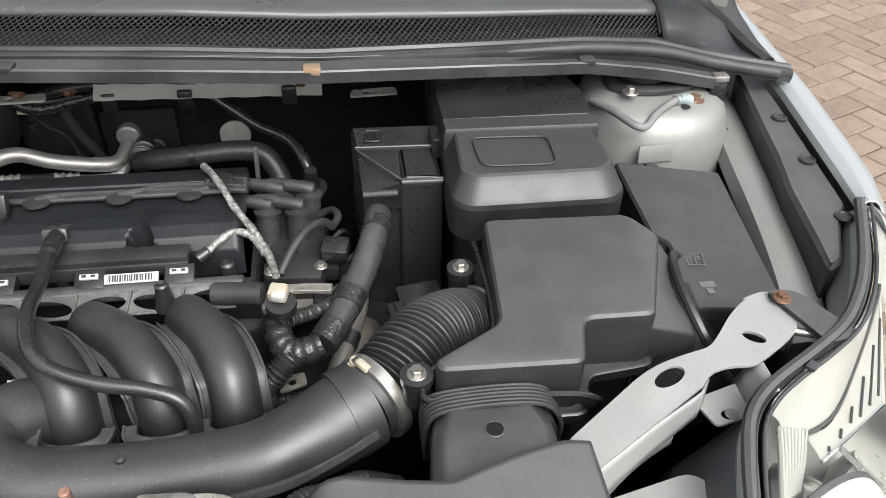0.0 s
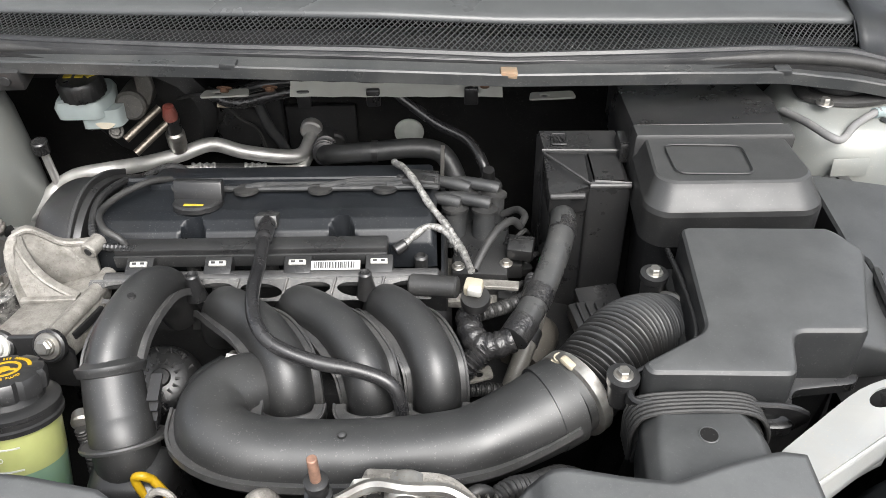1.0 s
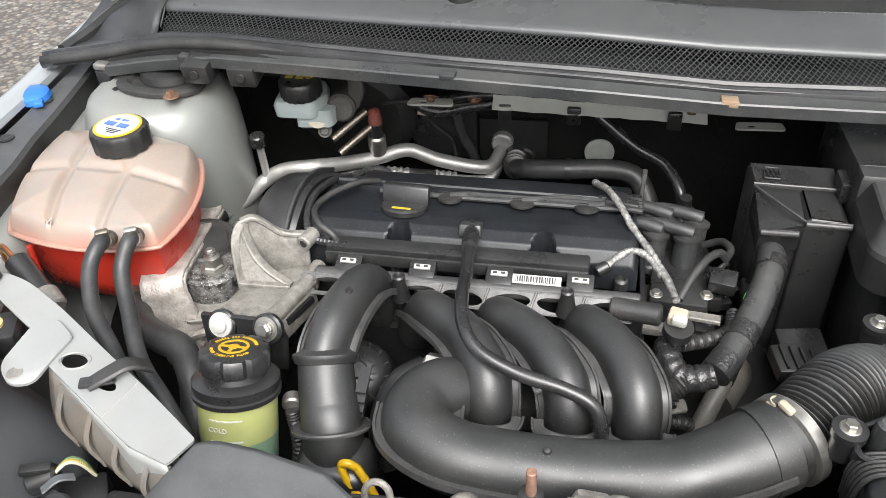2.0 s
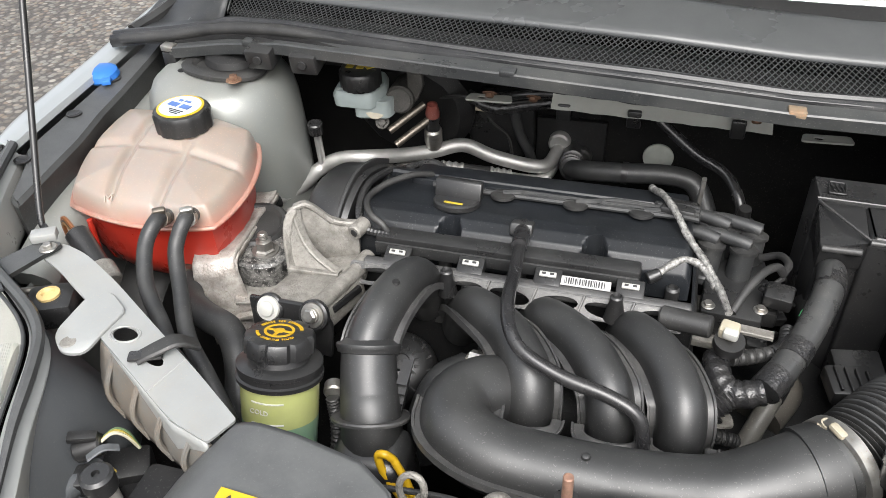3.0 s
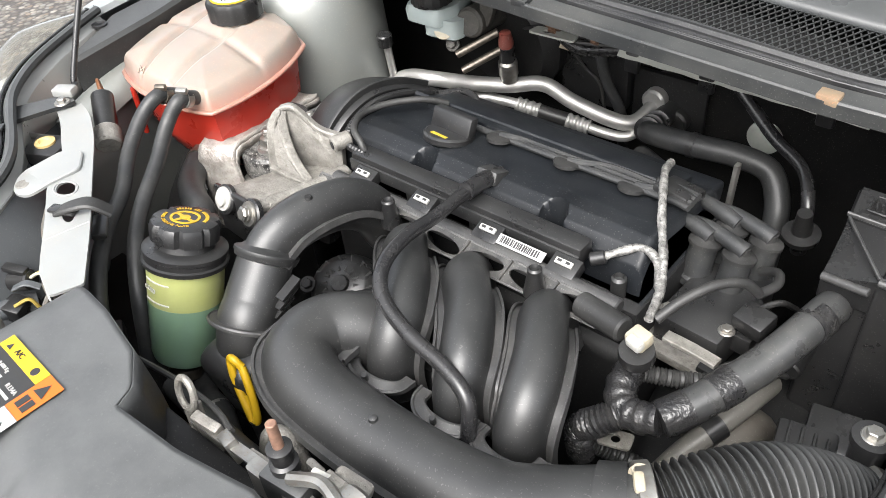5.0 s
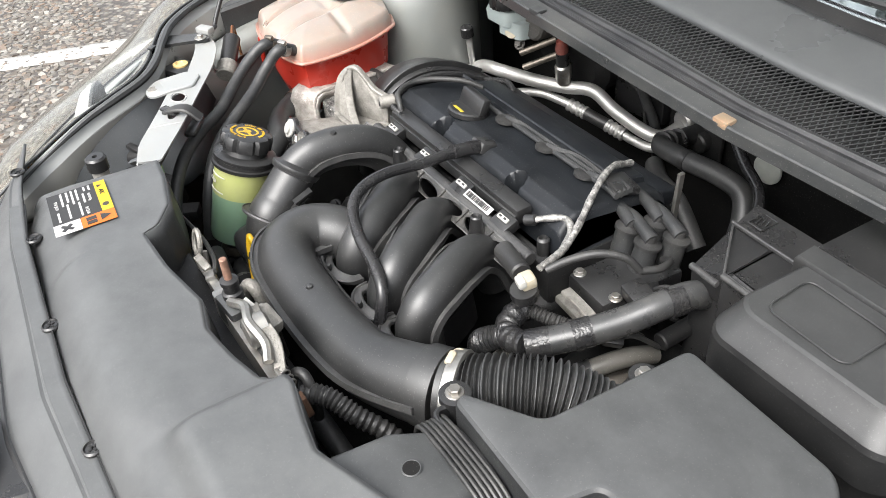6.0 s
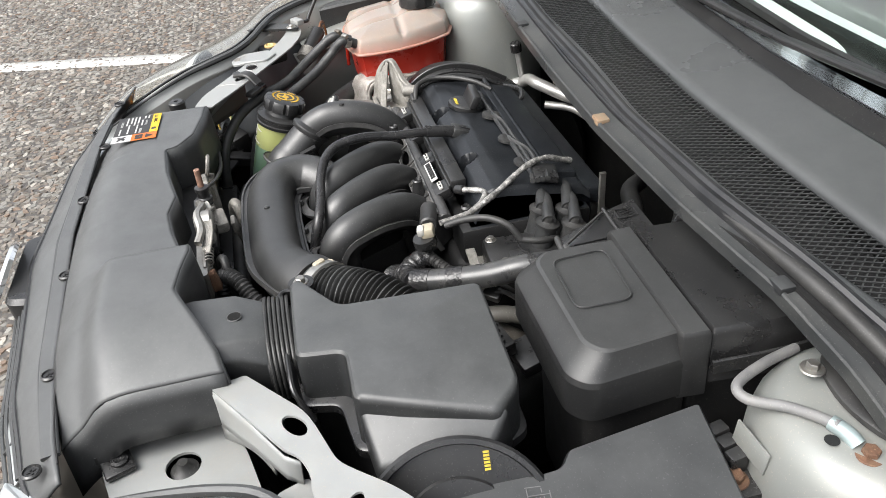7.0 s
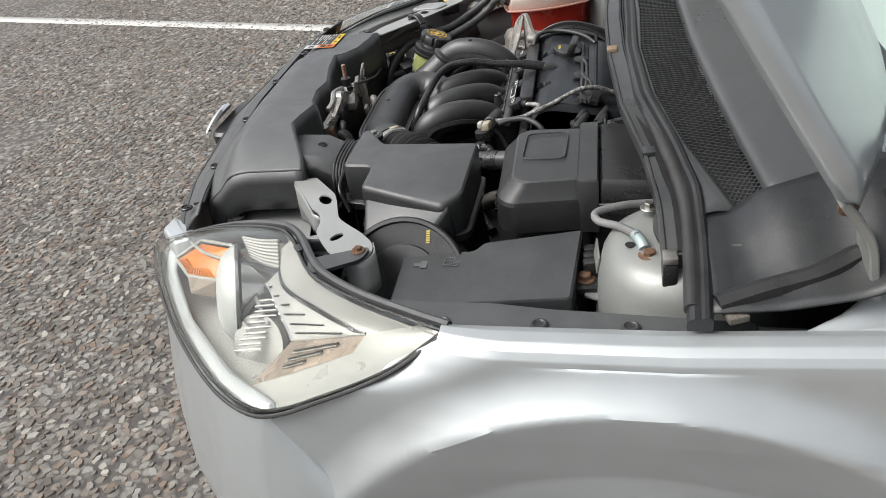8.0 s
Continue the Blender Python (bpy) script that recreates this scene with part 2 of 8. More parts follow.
hose_rubber = mat("matt_rubber_hose", (0.020, 0.021, 0.022), 0.48, dust=DUST, dust_amount=0.12, dust_scale=25)
tape = mat("shiny_black_tape", (0.014, 0.014, 0.015), 0.28, dust=DUST, dust_amount=0.10, dust_scale=60, grain=0.2, grain_scale=160)
paint = mat("silver_body_paint", (0.365, 0.386, 0.390), 0.38, metal=0.5, var=0.03, grain=0, coat=0.5)
inner_paint = mat("silver_inner_wing_paint", (0.205, 0.214, 0.205), 0.42, metal=0.3, var=0.08, scale=6, dust=(0.24, 0.22, 0.18), dust_amount=0.30, dust_scale=9, coat=0.15)
carrier = mat("grey_painted_steel", (0.275, 0.283, 0.279), 0.42, metal=0.25, var=0.06, dust=(0.30, 0.24, 0.16), dust_amount=0.18, dust_scale=16)
steel = mat("plated_steel", (0.36, 0.355, 0.335), 0.42, metal=0.9, var=0.2, scale=60, dust=(0.20, 0.14, 0.09), dust_amount=0.35, dust_scale=50)
alu = mat("bare_aluminium_pipe", (0.46, 0.455, 0.44), 0.48, metal=0.75, var=0.12, scale=50, dust=(0.32, 0.31, 0.29), dust_amount=0.4, dust_scale=30)
cast = mat("oxidised_cast_aluminium", (0.235, 0.225, 0.205), 0.55, metal=0.35, var=0.25, scale=70, dust=(0.075, 0.066, 0.053), dust_amount=0.62, dust_scale=65, grain=0.35, grain_scale=350)
rust = mat("rusted_steel", (0.12, 0.062, 0.038), 0.75, metal=0.3, var=0.5, scale=120, dust=(0.20, 0.13, 0.08), dust_amount=0.6, dust_scale=90, grain=0.3, grain_scale=500)
brass = mat("brown_crimped_brass", (0.165, 0.145, 0.120), 0.42, metal=0.8, var=0.3, scale=90)
foil = mat("worn_silver_braid_tape", (0.33, 0.322, 0.306), 0.42, metal=0.45, var=0.5, scale=150, dust=(0.02, 0.02, 0.02), dust_amount=0.95, dust_scale=120, grain=0.3, grain_scale=260)
white_plastic = mat("white_plastic", (0.36, 0.36, 0.34), 0.4, var=0.06, dust=(0.4, 0.36, 0.28), dust_amount=0.2)
cream_plastic = mat("yellowed_white_plastic", (0.34, 0.31, 0.24), 0.4, var=0.15, dust=(0.3, 0.22, 0.12), dust_amount=0.4, dust_scale=60)
yellow = mat("yellow_plastic", (0.44, 0.27, 0.010), 0.38, var=0.08)
yellow_print = mat("yellow_print", (0.42, 0.32, 0.03), 0.5, var=0.15, scale=200)
blue = mat("blue_plastic", (0.02, 0.12, 0.40), 0.4, var=0.10)
label_white = mat("white_label", (0.38, 0.38, 0.37), 0.45, var=0.04)
label_yellow = mat("yellow_label", (0.46, 0.31, 0.012), 0.45, var=0.04)
label_orange = mat("orange_label", (0.44, 0.105, 0.010), 0.45, var=0.04)
ink = mat("black_ink", (0.02, 0.02, 0.02), 0.5, var=0.05)
pale_print = mat("pale_print", (0.42, 0.42, 0.40), 0.5, var=0.2, scale=200)
chrome = mat("mirror_chrome", (0.80, 0.80, 0.80), 0.08, metal=1.0, var=0.02, grain=0)
lamp_silver = mat("satin_silver_bezel", (0.31, 0.31, 0.295), 0.34, metal=0.35, var=0.04, grain=0.02)

# ---- ground ----
def asphalt_material():
    m = bpy.data.materials.new("worn_stone_chip_tarmac")
    m.use_nodes = True
    nodes, links = m.node_tree.nodes, m.node_tree.links
    p = nodes["Principled BSDF"]
    co = nodes.new("ShaderNodeTexCoord")
    stones = nodes.new("ShaderNodeTexVoronoi")
    stones.inputs["Scale"].default_value = 40
    big = nodes.new("ShaderNodeTexNoise")
    big.inputs["Scale"].default_value, big.inputs["Detail"].default_value = 2.2, 8
    for t in (stones, big):
        links.new(co.outputs["Object"], t.inputs["Vector"])
    tone = nodes.new("ShaderNodeValToRGB")
    for pos, c in ((0.0, (0.062, 0.052, 0.042)), (0.35, (0.128, 0.118, 0.102)), (0.65, (0.160, 0.156, 0.142)), (0.85, (0.135, 0.102, 0.076)), (1.0, (0.25, 0.238, 0.21))):
        e = tone.color_ramp.elements[0] if pos == 0 else tone.color_ramp.elements[-1] if pos == 1 else tone.color_ramp.elements.new(pos)
        e.position, e.color = pos, (*c, 1)
    sep = nodes.new("ShaderNodeSeparateColor")
    links.new(stones.outputs["Color"], sep.inputs[0])
    links.new(sep.outputs[0], tone.inputs[0])
    edge = nodes.new("ShaderNodeMapRange")
    edge.inputs["From Min"].default_value, edge.inputs["From Max"].default_value = 0.42, 0.66
    links.new(stones.outputs["Distance"], edge.inputs["Value"])
    gap = nodes.new("ShaderNodeMix")
    gap.data_type = "RGBA"
    gap.inputs[7].default_value = (0.055, 0.05, 0.046, 1)
    links.new(edge.outputs[0], gap.inputs[0])
    links.new(tone.outputs[0], gap.inputs[6])
    blot = nodes.new("ShaderNodeMapRange")
    blot.inputs["From Min"].default_value, blot.inputs["From Max"].default_value = 0.3, 0.7
    blot.inputs["To Min"].default_value, blot.inputs["To Max"].default_value = 0.8, 1.15
    links.new(big.outputs[0], blot.inputs["Value"])
    mul = nodes.new("ShaderNodeVectorMath")
    mul.operation = "SCALE"
    links.new(gap.outputs[2], mul.inputs[0])
    links.new(blot.outputs[0], mul.inputs["Scale"])
    links.new(mul.outputs[0], p.inputs["Base Color"])
    p.inputs["Roughness"].default_value = 0.8
    bump = nodes.new("ShaderNodeBump")
    bump.invert = True
    bump.inputs["Strength"].default_value, bump.inputs["Distance"].default_value = 0.9, 0.006
    links.new(stones.outputs["Distance"], bump.inputs["Height"])
    links.new(bump.outputs[0], p.inputs["Normal"])
    return m


tarmac = asphalt_material()
road_paint = mat("worn_white_road_paint", (0.46, 0.455, 0.43), 0.6, var=0.12, scale=25, dust=(0.25, 0.24, 0.22), dust_amount=0.5, dust_scale=60, grain=0.6, grain_scale=90)
shape("ground", grid(lambda u, v: (-600 + 1200 * u, -600 + 1200 * v, 0), 8, 8), tarmac, "grey-brown stone-chip tarmac car park surface", "ground")


def road_line():
    a, b = V((-4.58, -5.6, 0.004)), V((-2.655, 0.75, 0.004))
    d = (b - a).normalized()
    w = Vector((d.y, -d.x, 0)) * 0.06
    rng = random.Random(4)
    n = 220
    left = [a.lerp(b, i / n) - w * (1 + rng.uniform(-0.08, 0.08)) for i in range(n + 1)]
    right = [a.lerp(b, i / n) + w * (1 + rng.uniform(-0.08, 0.08)) for i in range(n + 1)]
    bm = bmesh.new()
    lv, rv = [bm.verts.new(p) for p in left], [bm.verts.new(p) for p in right]
    for i in range(n):
        bm.faces.new((lv[i], rv[i], rv[i + 1], lv[i + 1]))
    return bm


thick(shape("road_line", road_line(), road_paint, "worn white painted parking bay line on the tarmac", "road marking"), 0.003, -1)

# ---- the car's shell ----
# near black: the shade deep in the bay is put into this colour
underside = mat("dark_underbody_and_shade", (0.005, 0.005, 0.005), 0.85, dust=DUST, dust_amount=0.05, spec=0.2)
car = thing("car", (0, 0.6, 0), "silver hatchback car parked with its bonnet propped open", "car")


def fender_line(y):
    """The inner edge of the wing: x and z at a place along the car."""
    ys = (-0.1, 0.09, 0.2, 0.345, 0.61, 0.85, 1.6)
    return float(np.interp(y, ys, (0.708, 0.793, 0.810, 0.831, 0.858, 0.870, 0.883))), float(np.interp(y, ys, (0.764, 0.774, 0.784, 0.792, 0.803, 0.814, 0.854)))


def fender(u, v):
    # v runs from the inner edge over the shoulder down the side; u along the car
    drops = ((0, 0.0), (0.003, 0.008), (0.016, 0.012), (0.032, 0.011), (0.042, 0.006), (0.0465, -0.002), (0.049, -0.014), (0.053, -0.040), (0.057, -0.065), (0.060, -0.09), (0.062, -0.12), (0.064, -0.15), (0.065, -0.19), (0.064, -0.24), (0.060, -0.34), (0.05, -0.52))
    k = v * (len(drops) - 1)
    i = min(int(k), len(drops) - 2)
    f = k - i
    dx, dz = (drops[i][0] * (1 - f) + drops[i + 1][0] * f), (drops[i][1] * (1 - f) + drops[i + 1][1] * f)
    front = float(np.interp(0.792 + dz, (0.3, 0.5, 0.655, 0.678, 0.714, 0.760, 0.797, 0.815), (0.34, 0.20, 0.090, 0.088, 0.173, 0.268, 0.338, 0.345)))
    y = front + (2.1 - front) * u ** 1.6
    dx *= 1 - 0.42 * max(0.0, 1 - (y - front) / 0.09) ** 2 * min(1.0, max(0.0, (dz + 0.055) / 0.03))
    x, z = fender_line(y)
    # the flare over the wheel: swells down to a crease, then tucks in below it
    d = math.hypot(y - 0.585, z + dz - 0.260) - 0.493
    if dz < -0.01:
        dx += 0.026 * max(0.0, 1 - d / 0.055) ** 2 if d > 0 else 0.026 + 0.22 * max(d, -0.10)
    return x + dx, y, z + dz


def bumper(u, v):
    # u: from the middle of the nose round to the wing, v: down
    xs = (0.0, 0.30, 0.468, 0.542, 0.664, 0.788, 0.855, 0.878, 0.90)
    k = u * (len(xs) - 1)
    x = float(np.interp(k, range(9), xs))
    y = float(np.interp(k, range(9), (-0.262, -0.244, -0.216, -0.196, -0.116, -0.003, 0.086, 0.13, 0.20)))
    top = float(np.interp(k, range(9), (0.715, 0.708, 0.688, 0.676, 0.668, 0.668, 0.678, 0.60, 0.52)))
    if v < 0.12:
        f = v / 0.12
        return x - 0.012 * (1 - f), y + 0.02 * (1 - f), top + 0.004 - 0.008 * f * f
    f = (v - 0.12) / 0.88
    z = top - 0.004 - f * (top - 0.16)
    bulge = 0.05 * math.sin(min(f * 2.2, 1.5708)) - 0.08 * max(0, f - 0.5)
    n = Vector((0.25 + x * 0.6, -1 + x * 0.75)).normalized()
    return x + n.x * bulge, y + n.y * bulge, z


def both(fn, nu, nv):
    return grid(fn, nu, nv), flip(grid(fn, nu, nv))


SET_BACK[0] = True
for bm in both(fender, 130, 120):
    thick(part("wing", bm, paint, car, "silver front wing", angle=32), 0.003, 1)
for bm in both(bumper, 60, 36):
    thick(part("bumper", bm, paint, car, "silver front bumper skin", angle=60), 0.004, 1)

corner_poly = rounded([(0.405, -0.223), (0.469, -0.152), (0.494, -0.153), (0.500, -0.186), (0.446, -0.232)], 0.008, 3)
part("bumper_corner", moulded(corner_poly, [(0.690, 0.0), (0.7195, 0.0), (0.7235, 0.003), (0.7245, 0.007)], lambda x, y: 0.10 * (y + 0.19) - 0.05 * (x - 0.45)), paint, car, "painted corner of the bumper beside the lamp")


def bonnet(u, v):
    w = 2 * u - 1
    half = (0.868 - 0.16 * v ** 2.2) * (1 - 0.05 * max(0, 1 - v / 0.05) ** 2)
    x = w * half
    along = 1.02 * v * (1 - 0.10 * w * w * v)
    crown = 0.125 * (1 - abs(w) ** 4.6) + 0.02 * math.sin(math.pi * min(v, 1)) * (1 - w ** 4)
    d, n = Vector((0, -0.526, 0.850)), Vector((0, 0.850, 0.526))
    return Vector((x, 0.784, 0.945)) + d * along + n * crown


lid = part("bonnet", grid(bonnet, 72, 30), paint, car, "raised silver bonnet", angle=60)
thick(lid, 0.018, -1)
for s in (1, -1):
    arm = sweep(rect(0.010, 0.05, 0.002), [(s * 0.815, 0.814, 0.828), (s * 0.815, 0.806, 0.868), (s * 0.815, 0.798, 0.905), (s * 0.815, 0.782, 0.932), (s * 0.815, 0.765, 0.955)], ref=(s, 0, 0))
    hinge = part("bonnet_hinge", arm, inner_paint, car, "grey painted steel hinge arm")
    part("hinge_bolt", hexbolt((s * 0.821, 0.774, 0.943), (s, 0, 0), 0.007, 0.005, 0.011), rust, hinge)

# floor, walls and bulkhead of the engine bay
bay = thing("engine_bay_shell", (0, 0.4, 0.2), "silver painted inner wings and dark bulkhead of an engine bay", "car body")
# dark floor added to close the bay from below
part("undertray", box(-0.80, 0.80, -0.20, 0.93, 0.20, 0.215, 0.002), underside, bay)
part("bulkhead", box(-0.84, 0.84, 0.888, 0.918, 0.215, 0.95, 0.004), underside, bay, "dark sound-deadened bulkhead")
for s in (1, -1):
    wall = grid(lambda u, v: (s * float(np.interp(0.10 + 0.8 * u, (0.1, 0.25, 0.45, 0.66, 0.9), (0.70, 0.73, 0.765, 0.80, 0.82))), 0.10 + 0.8 * u, 0.215 + 0.485 * v), 16, 6)
    thick(part("inner_wing", wall, inner_paint, bay, "silver inner wing panel"), 0.003, 0)
    line = [(0.722, 0.20, 0.715), (0.738, 0.29, 0.738), (0.757, 0.40, 0.748), (0.776, 0.52, 0.753), (0.796, 0.64, 0.758), (0.81, 0.78, 0.76)]
    rail = sweep([(-0.028, -0.02), (-0.022, 0.0), (-0.006, 0.006), (0.014, 0.005), (0.028, -0.004), (0.034, -0.02)], [(s * x, y, z) for x, y, z in line])
    part("top_rail", rail, inner_paint, bay, "silver upper rail with a few holes")
    for y, x in ((0.60, 0.782), (0.36, 0.750)):
        # dark discs drawn for holes: shade put on, no opening cut
        part("rail_hole", lathe([(0.0052, 0), (0.0058, 0.0009), (0.003, 0.0010)], (s * x, y, 0.7625 - (0.64 - y) * 0.05), segs=14), deep, bay)


def tower(s):
    cx, cy = 0.668 if s > 0 else -0.668, 0.640 if s > 0 else 0.612
    prof = ((0.40, 0.122, 0.0), (0.60, 0.120, 0.0), (0.70, 0.118, 0.0), (0.765, 0.114, 0.0), (0.790, 0.109, 0.001), (0.806, 0.101, 0.002), (0.816, 0.089, 0.003), (0.821, 0.07, 0.003), (0.822, 0.02, 0.003))
    rings = []
    for z, r, lean in prof:
        ring = []
        for k in range(40):
            a = 2 * math.pi * k / 40
            c, d = math.cos(a), math.sin(a)
            q = (abs(c) ** 2.3 + abs(d) ** 2.3) ** (-1 / 2.3)
            ring.append((cx + r * q * c, cy + r * q * d + 0.0, z + 0.02 * (d * r) * 0.6))
        rings.append(ring)
    return loft(rings)


for s in (1, -1):
    tw = part("strut_tower", tower(s), inner_paint, bay, "silver suspension strut tower with dust and rust spots")
    my = 0.658 if s > 0 else 0.618
    mx = 0.660 if s > 0 else -0.652
    mount_at = (mx, my)
    rim = rounded([(mount_at[0] + 0.078 * math.cos(radians(a)) * (1.12 if k % 2 else 0.86), mount_at[1] + 0.078 * math.sin(radians(a)) * (1.12 if k % 2 else 0.86)) for k, a in enumerate(range(30, 390, 60))], 0.04, 6)
    part("top_mount", moulded(rim, [(0.8235, 0.0), (0.829, 0.0), (0.831, 0.003), (0.831, 0.016), (0.826, 0.022)]), rubber, tw, "black rubber strut top mount")
    part("mount_cup", lathe([(0.045, 0), (0.042, 0.010), (0.030, 0.016), (0.012, 0.017), (0.006, 0.024)], (mx, my + 0.010, 0.827)), deep, tw, "dark steel cup")
    for dx, dy, m in ((-0.044, -0.064, steel if s > 0 else rust), (0.075, 0.0, rust), (-0.03, 0.07, rust)):
        part("mount_bolt", hexbolt((mx + s * dx, my + dy, 0.8310), (0, 0, 1), 0.0065, 0.007, 0.012), m, tw)
    part("tower_hole", lathe([(0.006, 0), (0.0068, 0.001), (0.003, 0.0012)], (0.690, 0.566, 0.8195) if s > 0 else (-0.715, 0.578, 0.8205), segs=16), deep, tw)

# wing edge trim: black plastic between the rail and the wing
for s, extra in ((1, "screw heads along its edge"), (-1, "a blue filler cap through it")):
    inner = [(0.748, 0.250), (0.768, 0.40), (0.785, 0.47), (0.795, 0.53), (0.815, 0.64), (0.825, 0.70)]
    ys = [0.70, 0.61, 0.50, 0.36]
    outline = inner + [(fender_line(y)[0] - 0.003, y) for y in ys] + [(0.806, 0.330), (0.772, 0.262)]
    liner = thing("wing_edge_trim", (s * 0.79, 0.45, 0.74), "black plastic trim strip along the wing edge with " + extra, "plastic trim")
    body = moulded(rounded([(s * x, y) for x, y in outline], 0.008, 2), [(-0.055, 0.003), (-0.006, 0.001), (0.0, 0.006)], lambda x, y: fender_line(y)[1] - 0.004)
    part("strip", body, grained, liner)
    for y in (0.335, 0.455, 0.56):
        x, z = fender_line(y)
        part("screw", lathe([(0.011, 0), (0.011, 0.002), (0.008, 0.003), (0.006, 0.0015), (0.002, 0.0015)], (s * (x - 0.020), y, z - 0.003), segs=18), black, liner)

# ---- scuttle: strip, seal, mesh grille and panel ----
def scut(x, front):
    """Depth and height of the strip's front edge across the car."""
    a = abs(x)
    y = float(np.interp(a, (0, 0.19, 0.40, 0.55, 0.66, 0.75), (0.549, 0.554, 0.566, 0.592, 0.604, 0.603)))
    z = float(np.interp(a, (0, 0.19, 0.40, 0.55, 0.66, 0.75), (0.904, 0.901, 0.894, 0.879, 0.859, 0.840)))
    return y, z


dirty_trim = mat("dusty_brown_trim", (0.10, 0.09, 0.075), 0.7, var=0.3, scale=40, dust=(0.2, 0.17, 0.13), dust_amount=0.5, dust_scale=40)
strip_grey = mat("satin_grey_lip_plastic", (0.021, 0.0225, 0.0235), 0.31, lit_top=0.12, var=0.12, scale=9, dust=(0.17, 0.165, 0.15), dust_amount=0.20, dust_scale=12, grain=0.05, grain_scale=1200)
panel_grey = mat("weathered_grey_cowl_plastic", (0.036, 0.0385, 0.040), 0.31, lit_top=0.34, var=0.14, scale=5, dust=(0.12, 0.125, 0.125), dust_amount=0.12, dust_scale=4, grain=0.10, grain_scale=1500)
cowl_dark = mat("dark_cowl_corner_plastic", (0.016, 0.0175, 0.0195), 0.42, var=0.2, scale=7, dust=(0.12, 0.115, 0.10), dust_amount=0.18, dust_scale=15, grain=0.10, grain_scale=1500)
scuttle = thing("windscreen_cowl", (0, 0.7, 0.85), "dark grey plastic cowl with a black mesh grille", "cowl")
xs = [-0.75 + 0.05 * i for i in range(31)]
strip_path = spline([(x, scut(x, 0)[0], scut(x, 0)[1]) for x in xs], 2)
part("front_strip", sweep([(0.003, -0.014), (0.003, 0.001), (0.0015, 0.0032), (-0.0015, 0.0032), (-0.0035, 0.0005), (-0.024, 0.0040), (-0.024, -0.006), (-0.002, -0.014)], strip_path, smooth=False), strip_grey, scuttle, "grey front lip strip", angle=25)
for off, up in ((-0.0265, 0.0055), (-0.0315, 0.0045)):
    part("seal_rib", sweep(rect(0.0028, 0.006, 0.0008), [(p.x, p.y - off, p.z + up) for p in strip_path if abs(p.x) < 0.66], smooth=False), seal_rubber, scuttle, "thin rubber rib")
sx = [-0.872 + 1.744 * i / 40 for i in range(41)]


def seal_at(x):
    a = abs(x)
    ks = (0, 0.19, 0.40, 0.55, 0.66, 0.76, 0.872)
    return (x, float(np.interp(a, ks, (0.594, 0.592, 0.600, 0.626, 0.642, 0.640, 0.630))), float(np.interp(a, ks, (0.905, 0.904, 0.902, 0.892, 0.877, 0.852, 0.834))))


part("channel", sweep([(-0.022, -0.014), (0.022, -0.014), (0.022, -0.008), (-0.022, -0.008)], [seal_at(x) for x in xs], n=2), deep, scuttle)
band = [V(seal_at(x)) for x in sx]
part("seal", sweep([(-0.013, -0.012), (0.013, -0.012), (0.014, -0.004), (0.0115, 0.003), (0.006, 0.0062), (-0.001, 0.0050), (-0.0045, 0.0085), (-0.009, 0.0085), (-0.0125, 0.005), (-0.014, -0.002)], band, n=2), seal_rubber, scuttle, "rubber bonnet seal", angle=30)
for s in (1, -1):
    part("seal_bulb", tube([V(seal_at(s * x)) + Vector((0, -0.008, -0.002)) for x in (0.34, 0.42, 0.50, 0.56, 0.62, 0.68, 0.74, 0.80, 0.85)], lambda t: 0.0095 * min(1, 0.15 + 2.4 * t), 12, 4), rubber, scuttle, "hollow rubber edge")


def mesh_line(x, f):
    a, ks = abs(x), (0, 0.2, 0.4, 0.55, 0.69)
    y0, y1 = float(np.interp(a, ks, (0.613, 0.608, 0.617, 0.643, 0.694))), float(np.interp(a, ks, (0.679, 0.687, 0.697, 0.708, 0.723)))
    z0, z1 = float(np.interp(a, ks, (0.909, 0.907, 0.904, 0.893, 0.866))), float(np.interp(a, ks, (0.920, 0.914, 0.906, 0.900, 0.889)))
    return Vector((x, y0 * (1 - f) + y1 * f, z0 * (1 - f) + z1 * f))


def mesh_bars():
    """Crossed slanting bars of the grille."""
    bm = bmesh.new()
    n = 165
    for k in range(-6, n + 6):
        for sgn in (1, -1):
            pts = []
            for j in range(7):
                f = j / 6
                x = -0.69 + 1.38 * (k / n) + sgn * (f - 0.5) * 0.040
                if abs(x) <= 0.69:
                    pts.append(mesh_line(x, f) + Vector((0, 0, 0.0008 * sgn)))
            if len(pts) > 1:
                for a, b in zip(pts, pts[1:]):
                    d = (b - a).normalized()
                    w = d.cross(Vector((0, 0, 1))).normalized() * 0.0007
                    h = Vector((0, 0, 0.0012))
                    q = [bm.verts.new(p) for p in (a - w - h, a + w - h, a + w, a - w, b - w - h, b + w - h, b + w, b - w)]
                    for i, j2 in ((0, 1), (1, 2), (2, 3), (3, 0)):
                        bm.faces.new((q[i], q[j2], q[j2 + 4], q[i + 4]))
    return bm


tagged(part("mesh_grille", mesh_bars(), cover_grey, scuttle, "dark grey diamond mesh", smooth=False), kind="stuff")
# near-black sheet below the mesh paints the shade behind its openings
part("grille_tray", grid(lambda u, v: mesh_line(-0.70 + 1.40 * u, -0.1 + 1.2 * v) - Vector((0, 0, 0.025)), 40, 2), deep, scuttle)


def panel(u, v):
    x = -0.70 + 1.40 * u
    p = mesh_line(max(-0.69, min(0.69, x)), 1.0)
    deep_ = 0.104 + 0.03 * (abs(x) / 0.70) ** 3
    return x, p.y + deep_ * v, p.z + 0.006 * min(1, v * 14) + 0.018 * v


